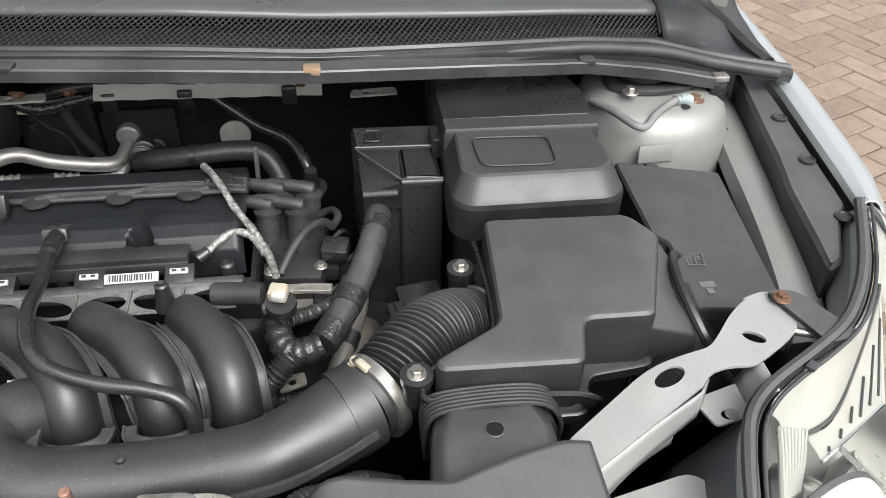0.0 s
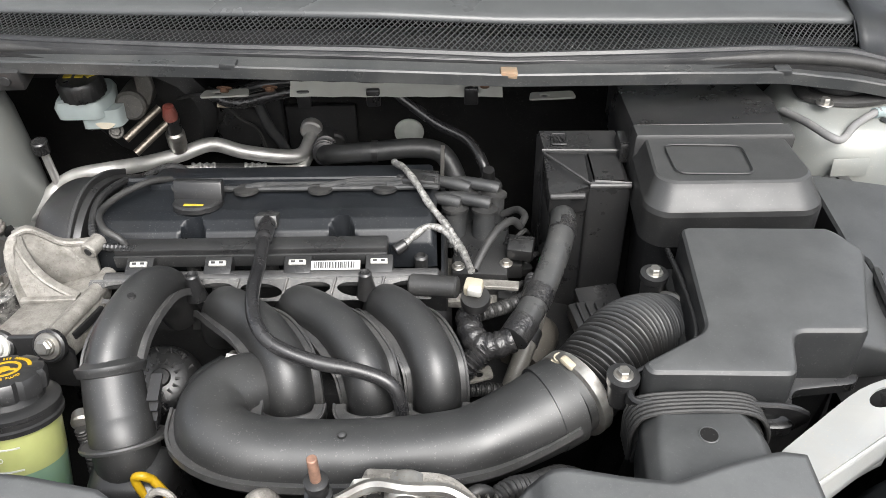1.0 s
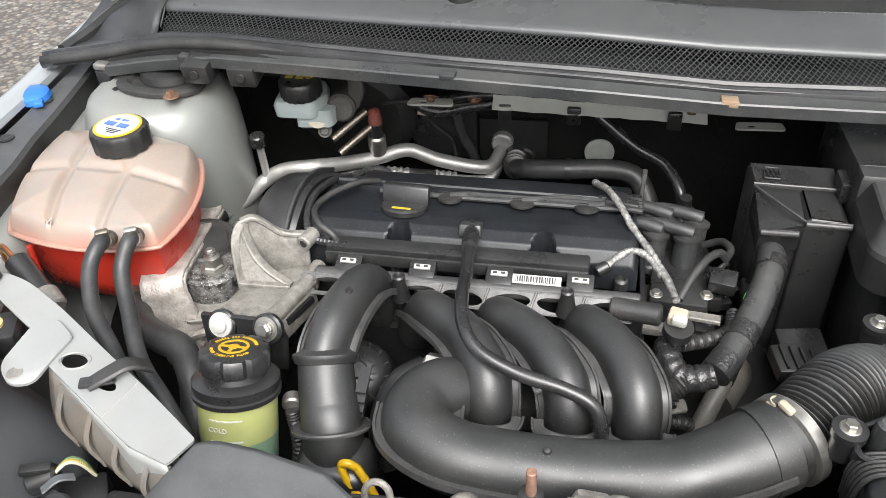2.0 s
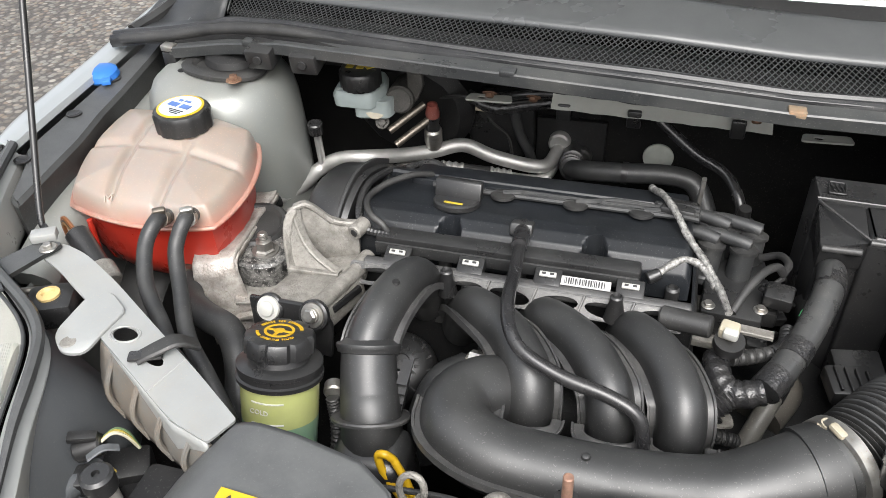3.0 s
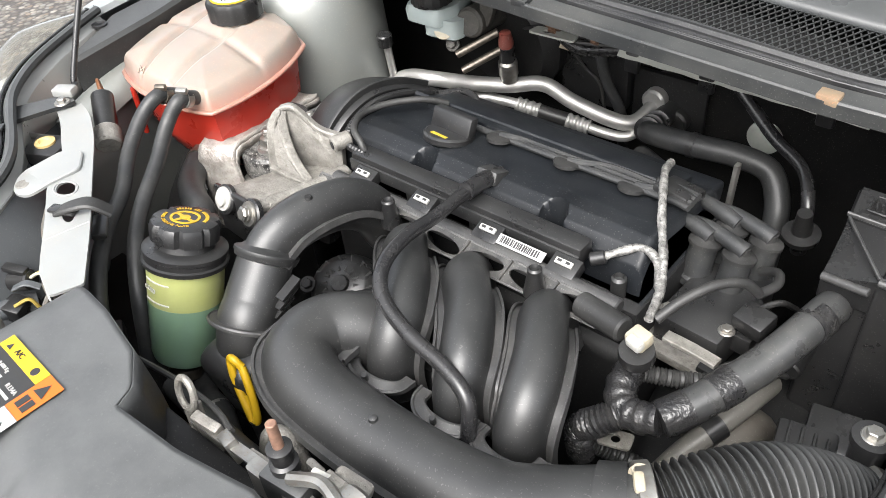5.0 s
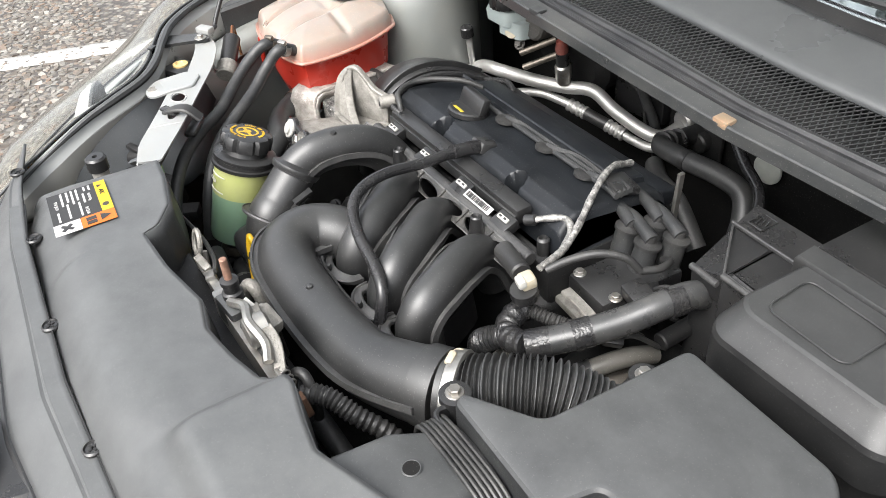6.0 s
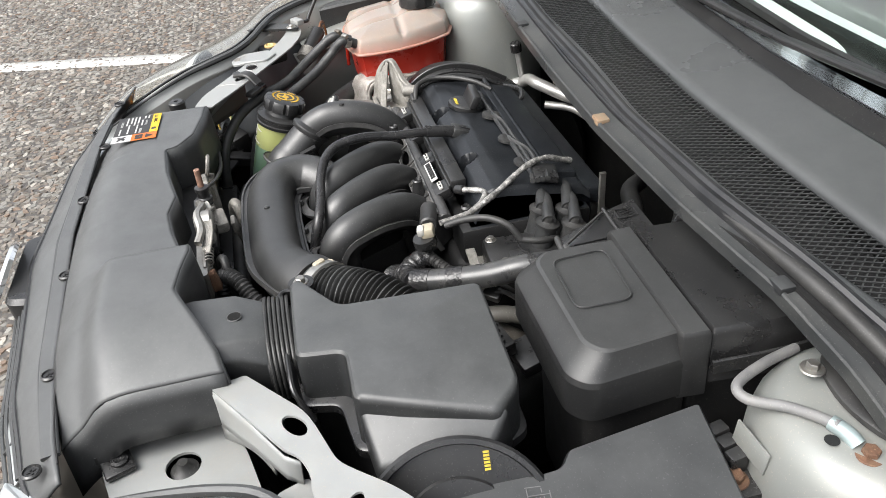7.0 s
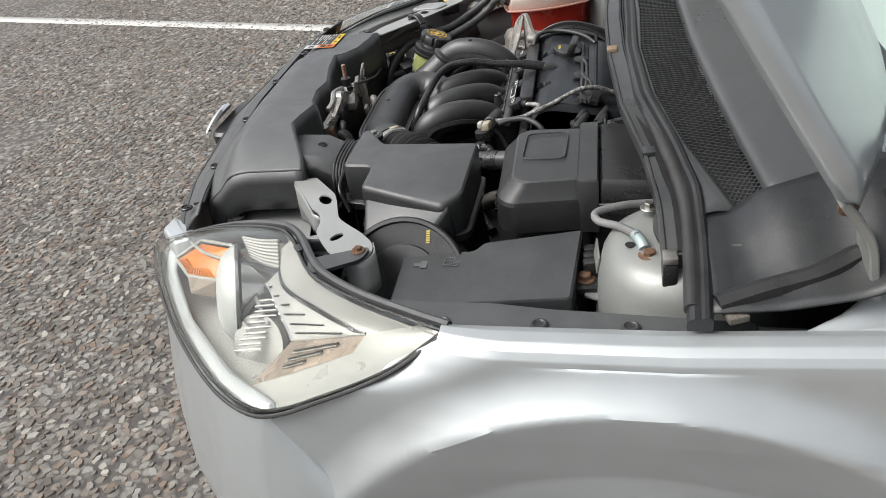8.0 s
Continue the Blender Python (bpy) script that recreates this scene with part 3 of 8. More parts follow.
thick(part("panel", grid(panel, 50, 12), panel_grey, scuttle, "dark grey plastic panel", angle=60), 0.003, 0)


def front_web(u, v):
    x = -0.70 + 1.40 * u
    s = Vector(seal_at(x))
    m = mesh_line(max(-0.69, min(0.69, x)), 0.0)
    return s.lerp(m, v) + Vector((0, 0, 0.0045 * math.sin(math.pi * min(1, v * 1.15)) - 0.004 * (1 - v)))


thick(part("grille_edge", grid(front_web, 50, 6), panel_grey, scuttle), 0.003, 0)
for s in (1, -1):
    def cowl_end(u, v):
        x, y = 0.69 + 0.17 * u, 0.640 + 0.30 * v
        za = float(np.interp(y, (0.64, 0.684, 0.713, 0.82, 0.94), (0.862, 0.866, 0.892, 0.928, 0.965)))
        zb = float(np.interp(y, (0.64, 0.72, 0.80, 0.94), (0.838, 0.842, 0.858, 0.93)))
        w = u * u * (3 - 2 * u)
        return s * x, y, za + (zb - za) * w + 0.004 * math.sin(y * 70) * math.sin(u * math.pi)
    thick(part("corner_panel", grid(cowl_end, 12, 20), cowl_dark, scuttle, "dark plastic corner of the cowl", angle=60), 0.003, 0)
    part("end_mount", block((s * 0.752, 0.609, 0.810), (0.024, 0.018, 0.050), (0, 0, 0), 0.003), black, scuttle)
    part("corner_trim", sweep([(-0.012, -0.006), (0.012, -0.006), (0.010, 0.003), (0.0, 0.008), (-0.011, 0.004)], [(s * 0.846, 0.650, 0.842), (s * 0.830, 0.700, 0.850), (s * 0.818, 0.755, 0.860), (s * 0.800, 0.800, 0.874), (s * 0.788, 0.84, 0.892)], n=5), black, scuttle, "black edge moulding")
    part("recess_edge", tube([(s * 0.752, 0.660, 0.8535), (s * 0.757, 0.71, 0.8575), (s * 0.762, 0.765, 0.867)], 0.0035, 8, 5), panel_grey, scuttle)
    ends = [mesh_line(s * 0.687, 0.0), mesh_line(s * 0.687, 1.0), Vector((s * 0.722, 0.752, 0.886))]
    part("mesh_end", chamfer(loft([[p + Vector((0, 0, 0.001)) for p in ends], [p + Vector((0, 0, 0.008)) for p in ends]]), 0.0015, 1), cowl_dark, scuttle, "three-cornered end of the grille")
    part("fold_clip", block((s * 0.850, 0.667, 0.832), (0.030, 0.024, 0.010), (0, 6, 20), 0.003), dirty_trim, scuttle, "dusty tan clip")
for x, m in ((0.178, rust), (-0.188, cover_grey), (0.547, cover_grey), (-0.600, cover_grey), (0.753, steel), (-0.753, steel)):
    y, z = scut(x, 0)
    part("clip", block((x, y + 0.006, z + 0.001), (0.022, 0.018, 0.010), bevel=0.002), mat("tan_rusted_clip", (0.22, 0.17, 0.115), 0.6, dust=(0.24, 0.12, 0.06), dust_amount=0.6, dust_scale=90) if m is rust else m, scuttle)
SET_BACK[0] = False
for x, y, z in ((-0.566, 0.612, 0.897), (-0.493, 0.609, 0.897)):
    blk = part("support_block", block((x, y, z - 0.006), (0.042, 0.042, 0.031), (10, 0, 0), 0.004), black, scuttle, "dark moulded block with a round hole")
    part("block_hole", rod((x, y - 0.0195, z - 0.008), (x, y - 0.0240, z - 0.008), 0.007, segs=14), deep, blk)
SET_BACK[0] = True

glass = clear("windscreen_glass", (0.82, 0.90, 0.86), 0.02)


def screen(u, v):
    x = -0.80 + 1.60 * u
    return x * (1 - 0.12 * v), 0.784 + 0.055 * (x / 0.8) ** 2 + 0.80 * v, 0.932 + 0.42 * v - 0.02 * (x / 0.8) ** 2


ws = part("windscreen", grid(screen, 30, 10), glass, car, "tinted windscreen glass")
thick(ws, 0.005, 1)
ws.visible_shadow = False
part("screen_band", grid(lambda u, v: Vector(screen(u, v * 0.030)) + Vector((0, -0.002, 0.006)), 30, 2), deep, ws, "black lower edge of the windscreen")
# added pale sheet, standing in for the bright look of the glass
part("dashboard", grid(lambda u, v: Vector(screen(0.05 + 0.9 * u, 0.035 + 0.58 * v)) + Vector((0, 0.022, -0.022)), 20, 8), mat("pale_backing_sheet", (0.66, 0.68, 0.66), 0.6, var=0.05, scale=4), car, "pale sheet added behind the windscreen to brighten it", angle=60)
part("roof", box(-0.60, 0.60, 1.72, 3.2, 1.40, 1.46, 0.03, 3), paint, car, "silver roof")
part("cabin_side", join(box(-0.90, 0.90, 2.05, 3.9, 0.22, 0.90, 0.05, 3)), paint, car, "silver doors and rear body")
part("rear_glass", join(box(-0.70, 0.70, 1.9, 3.5, 0.88, 1.41, 0.03, 2)), clear("dark_side_glass", (0.02, 0.03, 0.03), 0.05, weight=0.0), car, "dark side windows")
for sx2, sy in ((1, 0.56), (-1, 0.56), (1, 3.1), (-1, 3.1)):
    wheel = part("wheel", lathe([(0.20, -0.10), (0.30, -0.10), (0.315, -0.08), (0.315, 0.08), (0.30, 0.10), (0.20, 0.10)], (sx2 * 0.78, sy, 0.3155), (1, 0, 0), 36), rubber, car, "black tyre")
    part("rim", lathe([(0.205, -0.08), (0.205, 0.085), (0.19, 0.09), (0.06, 0.07), (0.03, 0.075)], (sx2 * 0.78, sy, 0.3155), (sx2, 0, 0), 30), lamp_silver, wheel, "silver wheel rim")
for px, far in ((-0.205, 0.42), (-0.68, -0.20)):
    wp = thing("windscreen_wiper", (px, 0.745, 0.92), "black windscreen wiper arm on its pivot, parked across the scuttle", "wiper")
    base = Vector((px, 0.765, 0.940 if px > -0.5 else 0.916))
    part("pivot", lathe([(0.024, -0.012), (0.024, 0.002), (0.019, 0.009), (0.012, 0.012), (0.011, 0.016)], base, segs=22), black, wp)
    mids = [base + Vector((0, 0, 0.014)), Vector((px + 0.07, 0.778, base.z + 0.026)), Vector((px + 0.18, 0.795, 0.968)), Vector((px + 0.36, 0.812, 0.972)), Vector((far, 0.842, 0.978))]
    part("arm", sweep(rect(0.016, 0.010, 0.003), mids), black, wp)
    part("blade", sweep([(-0.005, 0.004), (0.005, 0.004), (0.0015, -0.008), (-0.0015, -0.008)], [Vector(screen((x + 0.80) / 1.60, 0.072)) + Vector((0, -0.006, 0.014)) for x in (px + 0.10, px + 0.25, px + 0.42, px + 0.60)]), rubber, wp)

# prop rod of the bonnet
SET_BACK[0] = False
prop = thing("bonnet_prop_rod", (-0.68, 0.22, 0.80), "thin black steel prop rod holding the bonnet open", "prop rod")
part("rod", tube([(-0.672, 0.212, 0.826), (-0.692, 0.232, 0.818), (-0.702, 0.245, 0.838), (-0.735, 0.34, 0.98), (-0.82, 0.585, 1.345)], 0.0042, 10, 6), black, prop)
part("pivot_clip", block((-0.672, 0.209, 0.826), (0.03, 0.018, 0.012), (0, 0, 30), 0.003), carrier, prop)

SET_BACK[0] = True
for s in (1, -1):
    def corner(u, v):
        y = 0.71 + 0.39 * u
        inner = float(np.interp(y, (0.71, 0.736, 0.784, 0.843, 0.90, 1.10), (0.874, 0.868, 0.848, 0.785, 0.76, 0.74)))
        x, z = fender_line(y)
        zi = float(np.interp(y, (0.71, 0.784, 0.843, 0.90, 1.10), (0.812, 0.832, 0.862, 0.90, 0.99)))
        w = v * v * (3 - 2 * v)
        return s * (inner + (x + 0.006 - inner) * v), y, zi + (z + 0.010 - zi) * w
    thick(part("wing_corner", grid(corner, 24, 6), paint, car, angle=60), 0.003, -1)
SET_BACK[0] = False

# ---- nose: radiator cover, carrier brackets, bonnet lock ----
cover_plastic = mat("sheeny_grey_plastic_cover", (0.026, 0.027, 0.028), 0.44, lit_top=0.50, var=0.10, dust=(0.20, 0.20, 0.19), dust_amount=0.12, grain=0.10, grain_scale=1500)
cover = thing("radiator_cover", (0, -0.1, 0.72), "matt black plastic radiator cover held by round screws", "plastic cover")


def cover_rear(x):
    return float(np.interp(x, (-0.37, -0.355, -0.318, -0.255, -0.19, -0.155, -0.148, -0.075, 0.0, 0.045, 0.10, 0.148, 0.160, 0.190, 0.235, 0.275, 0.30, 0.34, 0.375, 0.41), (-0.10, -0.04, 0.014, 0.008, -0.006, -0.03, -0.05, -0.045, -0.030, -0.040, -0.032, -0.020, -0.004, 0.0, -0.010, -0.016, -0.006, 0.012, 0.028, 0.036)))


def cover_front(x):
    a = abs(x)
    return float(np.interp(a, (0, 0.1, 0.27, 0.34, 0.41), (-0.184, -0.181, -0.171, -0.164, -0.155)))


def cover_top(u, v):
    x = -0.37 + 0.772 * u
    y0, y1 = cover_front(x), cover_rear(x)
    y = y0 + (y1 - y0) * v
    rise = 0.774 + 0.046 * (1 - (1 - min(v * 1.9, 1)) ** 2.2)
    if x < 0:
        end = max(0.0, -0.29 - x) / 0.08
        z = rise - 0.05 * min(end, 1) ** 1.6 * (0.4 + 0.6 * v)
    else:
        end = min(1.0, max(0.0, x - 0.27) / 0.132)
        z = rise - 0.034 * end ** 2
    # the raised duct over the intake at one side
    duct = 1 / (1 + math.exp(-(x - 0.168 - 0.10 * max(0, -0.09 - y)) / 0.0035))
    step = min(1.0, max(0.0, (y + 0.130) / 0.034))
    z += 0.015 * duct * step * step * (3 - 2 * step) - 0.006 * (1 - duct) * min(1, max(0, (x - 0.02) / 0.12)) * v
    z -= 0.010 * math.exp(-((x - 0.02) / 0.11) ** 2) * v
    return x, y, z


top = part("top", grid(cover_top, 150, 34), cover_plastic, cover, "matt dark grey moulded panel", angle=50)
thick(top, 0.003, 0)


def cover_skirt(u, v):
    p = Vector(cover_top(u, 1.0))
    return p.x, p.y + 0.006 * math.sin(v * 1.57), p.z - 0.09 * v


thick(part("rear_skirt", grid(cover_skirt, 90, 4), cover_plastic, cover, angle=50), 0.003, 0)
for u0, sg in ((0.0, -1), (1.0, 1)):
    thick(part("end_skirt", grid(lambda u, v: Vector(cover_top(u0, u)) + Vector((sg * 0.004 * v, 0, -0.07 * v)), 12, 3), cover_plastic, cover), 0.003, 0)


def nose_strip(u, v):
    x = -0.52 + 0.985 * u
    a = abs(x)
    y1 = float(np.interp(a, (0, 0.27, 0.40, 0.52), (-0.186, -0.174, -0.158, -0.132)))
    y0 = float(np.interp(a, (0, 0.11, 0.285, 0.424, 0.52), (-0.258, -0.247, -0.232, -0.198, -0.150)))
    return x, y1 + (y0 - y1) * v, 0.779 - 0.042 * x - 0.022 * v - 0.016 * v * v - 0.04 * max(0, a - 0.33) ** 1.2


thick(part("front_strip", grid(nose_strip, 60, 8), cover_plastic, cover, "flat front strip", angle=50), 0.004, 0)
# flush darker strip paints the groove's shade; the surface is not recessed
part("groove", sweep(rect(0.006, 0.0014, 0.0003), [Vector(nose_strip(u / 40, 0.34)) + Vector((0, 0, 0.0018)) for u in range(3, 39)], n=2), grained, cover, "darker strip drawn as a shallow groove")
part("seam_line", tube([Vector(nose_strip(u / 40, -0.015)) + Vector((0, 0, 0.0024)) for u in range(6, 40)], 0.0011, 6, 2), deep, cover)
part("front_lip", tube([nose_strip(u / 24, 1.0) for u in range(25)], 0.005, 8, 3), black, cover)
part("seam_step", sweep(rect(0.020, 0.005, 0.001), [Vector(nose_strip(u / 24, 0.15)) + Vector((0, 0, 0.001)) for u in range(4, 24)], n=3), cover_plastic, cover)
for k in (1, 2, 3):
    part("grille_slat", sweep(rect(0.005, 0.004, 0.001), [Vector(nose_strip(u / 30, 1.0)) + Vector((0, -0.010 * k, -0.012 * k)) for u in range(4, 29)], n=2), grained, cover)
for u in range(4, 29, 2):
    a = Vector(nose_strip(u / 30, 1.0))
    part("grille_post", rod(a + Vector((0, 0.004, -0.003)), a + Vector((0, -0.033, -0.040)), 0.0026, segs=8), grained, cover)
for x, y, z in ((-0.265, -0.166, 0.7905), (-0.092, -0.181, 0.784), (0.104, -0.182, 0.7765), (0.300, -0.176, 0.7665), (-0.44, -0.156, 0.7945), (0.440, -0.176, 0.7555)):
    screw = part("screw", lathe([(0.0105, 0), (0.0105, 0.0025), (0.0085, 0.004), (0.0075, 0.002), (0.002, 0.002)], (x, y, z), segs=20), black, cover, "round black trim screw")
    part("cross_slot", join(block((x, y, z + 0.0024), (0.010, 0.0022, 0.0012), (0, 0, 30), 0), block((x, y, z + 0.0024), (0.0022, 0.010, 0.0012), (0, 0, 30), 0)), deep, screw)


def label_at(u, v):
    """The sticker's own flat axes, in metres: u along its long side, v up."""
    o = Vector((-0.303, -0.058, 0.8225))
    r = Vector((0.0945, -0.006, -0.001)).normalized()
    f = Vector((0.05, 0.998, 0.01)).normalized()
    n = r.cross(f).normalized()
    return o + r * u + f * v + n * 0.0008


def label_patch(u0, u1, v0, v1, h=0.0):
    bm = bmesh.new()
    n = Vector((0, 0, 1))
    q = [label_at(a, b) + n * h for a, b in ((u0, v0), (u1, v0), (u1, v1), (u0, v1))]
    lo, hi = [bm.verts.new(p) for p in q], [bm.verts.new(p + n * 0.0004) for p in q]
    bm.faces.new(hi)
    for i in range(4):
        bm.faces.new((lo[i], lo[(i + 1) % 4], hi[(i + 1) % 4], hi[i]))
    return bm


sticker = thing("warning_label", (-0.26, -0.09, 0.8), "yellow, white and orange air conditioning label stuck on the cover", "label", move=(0.011, -0.004, 0.001))
part("white_field", label_patch(0.0, 0.096, -0.072, 0.0), ink, sticker, "black field with white lettering")
part("yellow_band", label_patch(0.0, 0.072, -0.013, 0.001, 0.0005), label_yellow, sticker, "yellow band")
part("orange_field", label_patch(0.0725, 0.0965, -0.040, 0.001, 0.0005), label_orange, sticker, "orange field")
part("symbol_field", label_patch(0.0725, 0.0965, -0.0725, -0.0405, 0.0005), label_white, sticker, "white symbol field")
R_, U_ = label_at(1, 0) - label_at(0, 0), label_at(0, 1) - label_at(0, 0)
part("heading", words("A/C", 0.0078, label_at(0.028, -0.0065) + Vector((0, 0, 0.0012)), R_, U_), ink, sticker)
sign = bmesh.new()
sign.faces.new([sign.verts.new(label_at(a, b) + Vector((0, 0, 0.0014))) for a, b in ((0.008, -0.0100), (0.0155, -0.0100), (0.01175, -0.0035))])
part("small_triangle", sign, ink, sticker)
part("oval_mark", lathe([(0.0045, 0), (0.004, 0.0004)], label_at(0.058, -0.0065) + Vector((0, 0, 0.0008)), segs=20), ink, sticker)
for text, u, v, s in (("R134A", 0.060, -0.029, 0.0062), ("SAE J639", 0.028, -0.063, 0.0055), ("0,600 Kg", 0.030, -0.022, 0.005)):
    part("line_of_text", words(text, s, label_at(u, v) + Vector((0, 0, 0.0006)), R_, U_), label_white, sticker)
for k, (u0, u1, v) in enumerate(((0.003, 0.014, -0.020), (0.003, 0.013, -0.026), (0.018, 0.040, -0.029), (0.003, 0.030, -0.036), (0.035, 0.068, -0.036), (0.003, 0.036, -0.042), (0.003, 0.028, -0.048), (0.032, 0.066, -0.050), (0.003, 0.034, -0.055), (0.046, 0.068, -0.063))):
    part("text_bar", label_patch(u0, u1, v - 0.0013, v + 0.0013, 0.0006), label_white, sticker)
tri_ = bmesh.new()
tv = [tri_.verts.new(label_at(a, b) + Vector((0, 0, 0.0014))) for a, b in ((0.077, -0.017), (0.092, -0.017), (0.0845, -0.004))]
tri_.faces.new(tv)
part("triangle", tri_, ink, sticker)
part("book_sign", join(label_patch(0.077, 0.084, -0.034, -0.022, 0.001), label_patch(0.0855, 0.0925, -0.034, -0.022, 0.001)), ink, sticker)
part("fan_sign", lathe([(0.009, 0), (0.008, 0.0004)], label_at(0.084, -0.057) + Vector((0, 0, 0.001)), segs=12, ridges=4, depth=0.005), ink, sticker)


dull_carrier = mat("stained_grey_casting", (0.11, 0.105, 0.095), 0.55, var=0.2, dust=(0.16, 0.10, 0.05), dust_amount=0.4, dust_scale=25)


def bracket(s):
    """The pressed steel arm that carries the headlamp."""
    b = thing("headlamp_carrier", (s * 0.53, 0.10, 0.72), "light grey steel carrier arm with oval holes by the headlamp", "bracket", "headlamp carriers")
    if s > 0:
        outline = [(0.391, 0.053), (0.480, 0.114), (0.534, 0.131), (0.556, 0.138), (0.573, 0.156), (0.598, 0.185), (0.628, 0.208), (0.655, 0.212), (0.674, 0.196), (0.660, 0.155), (0.625, 0.130), (0.590, 0.110), (0.565, 0.112), (0.541, 0.103), (0.529, 0.088), (0.400, 0.014)]
        corner = [0.004, 0.03, 0.02, 0.02, 0.02, 0.03, 0.03, 0.02, 0.02, 0.02, 0.02, 0.02, 0.02, 0.012, 0.01, 0.004]
        holes = [(0.500, 0.102, 0.0185, 0.0095, 30), (0.607, 0.148, 0.012, 0.007, -35)]
    else:
        outline = [(0.324, 0.021), (0.402, 0.075), (0.455, 0.108), (0.566, 0.180), (0.620, 0.208), (0.655, 0.215), (0.676, 0.204), (0.668, 0.187), (0.630, 0.172), (0.597, 0.152), (0.568, 0.136), (0.518, 0.088), (0.459, 0.052), (0.385, 0.005), (0.338, -0.010)]
        corner = [0.004, 0.03, 0.03, 0.03, 0.02, 0.02, 0.012, 0.012, 0.02, 0.02, 0.006, 0.006, 0.02, 0.02, 0.004]
        holes = [(-0.495, 0.099, 0.0165, 0.0105, -20), (-0.448, 0.075, 0.018, 0.0070, -25)]
    poly = rounded([(s * x, y) for x, y in outline], corner, 4)
    if s > 0:
        lift = lambda x, y: 0.006 * math.exp(-((abs(x) - 0.51) / 0.05) ** 2) - 0.010 * max(0, 0.48 - abs(x)) / 0.09
    else:
        lift = lambda x, y: 0.0138 + 0.10 * max(0, abs(x) - 0.58) + 0.015 * max(0, 0.45 - abs(x))
    arm = plate(poly, 0.7885, 0.7915, holes)
    arm = part("arm", lift_by(arm, lift), carrier, b, "grey painted pressed steel arm", angle=30)
    # turned-down outer flange and the web below
    edge = [(0.400, 0.014), (0.45, 0.043), (0.529, 0.088), (0.541, 0.103)] if s > 0 else [(0.338, -0.010), (0.385, 0.005), (0.459, 0.052), (0.518, 0.088)]
    flange = grid(lambda u, v: Vector((s * float(np.interp(u, (0, 0.36, 0.93, 1), [e[0] for e in edge])), float(np.interp(u, (0, 0.36, 0.93, 1), [e[1] for e in edge])) - 0.002 * v, (0.788 - 0.010 * max(0, 0.48 - (0.400 + 0.141 * u)) / 0.09 if s > 0 else 0.804 - 0.002 * u) - (0.052 - 0.02 * u) * v)), 14, 4)
    thick(part("front_flange", flange, carrier, b), 0.002, 0)
    if s > 0:
        tab = plate(rounded([(0.603, 0.127), (0.585, 0.080), (0.545, 0.072), (0.533, 0.106)], 0.006, 3), 0.752, 0.755, [(0.561, 0.084, 0.007, 0.006, 0)])
        part("tab", tab, carrier, b, "small folded lamp tab")
        web = grid(lambda u, v: Vector((0.603 - 0.018 * v, 0.127 - 0.047 * u, 0.788 - 0.034 * v)), 4, 3)
        thick(part("tab_side", web, carrier, b), 0.002, 0)
        part("spot_weld", lathe([(0.007, 0), (0.006, 0.0008), (0.003, 0.0005)], (0.565, 0.084, 0.7552), segs=16), cast, b)
        drop = spline([(0.622, 0.2065, 0), (0.650, 0.2135, 0), (0.672, 0.200, 0), (0.668, 0.172, 0)], 5)
        skirt_ = grid(lambda u, v: drop[round(u * (len(drop) - 1))] + Vector((0.006 * v, 0.003 * v, 0.790 - 0.055 * v)), len(drop) - 1, 4)
        thick(part("end_flange", skirt_, carrier, b, "turned-down rounded end"), 0.002, 0)
    else:
        pad = rounded([(-0.569, 0.137), (-0.545, 0.153), (-0.513, 0.130), (-0.518, 0.088), (-0.521, 0.064), (-0.546, 0.058), (-0.569, 0.079)], [0.006, 0.008, 0.008, 0.004, 0.012, 0.012, 0.012], 4)
        tab = moulded(pad, [(0.8050, 0), (0.8085, 0), (0.8097, 0.0015)], lift=lambda x, y: -0.12 * max(0, 0.095 - y))
        part("tab", tab, carrier, b, "raised pad and lamp tab")
        part("spot_weld", lathe([(0.009, 0), (0.008, 0.0008), (0.003, 0.0005)], (-0.546, 0.073, 0.8070), segs=16), cast, b)
        part("hole_rim", tube([(-0.495 + 0.0170 * math.cos(a), 0.099 + 0.0120 * math.sin(a), 0.8052) for a in [2 * math.pi * k / 24 for k in range(25)]], 0.0014, 6, 1), carrier, b)
        part("fold_line", sweep(rect(0.003, 0.0016, 0.0004), [(-0.427, 0.033, 0.8055), (-0.414, 0.081, 0.8055)], n=2), carrier, b)
        clip = part("hose_clip", sweep(rect(0.020, 0.006, 0.002), [(-0.460, 0.070, 0.8065), (-0.444, 0.079, 0.814), (-0.428, 0.094, 0.816), (-0.416, 0.108, 0.800)], n=5), rubber, b, "black rubber hose clip")
    # lower casting
    if s < 0:
        def skirt(u, v):
            x, y = -0.516 + 0.178 * u, 0.086 - 0.092 * u
            return Vector((x - 0.012 * v, y - 0.010 * v - 0.006 * math.sin(v * 3.1), 0.802 - 0.004 * u - (0.085 - 0.03 * u) * v))
        thick(part("cast_skirt", grid(skirt, 16, 6), dull_carrier, b, "stained grey casting"), 0.003, 0)
        for u in (0.12, 0.38, 0.62, 0.86):
            part("cast_rib", tube([skirt(u, 0.05), skirt(u + 0.03, 0.5) + Vector((-0.006, -0.006, 0)), skirt(u + 0.08, 1.0)], 0.003, 6, 4), dull_carrier, b)
    low = sweep(rect(0.028, 0.02, 0.005), [(s * 0.395, -0.02, 0.66), (s * 0.46, 0.01, 0.650), (s * 0.53, 0.05, 0.64), (s * 0.60, 0.10, 0.64)])
    # near black on one side only, its shade put into the colour
    part("lower_beam", low, dull_carrier if s > 0 else deep, b)
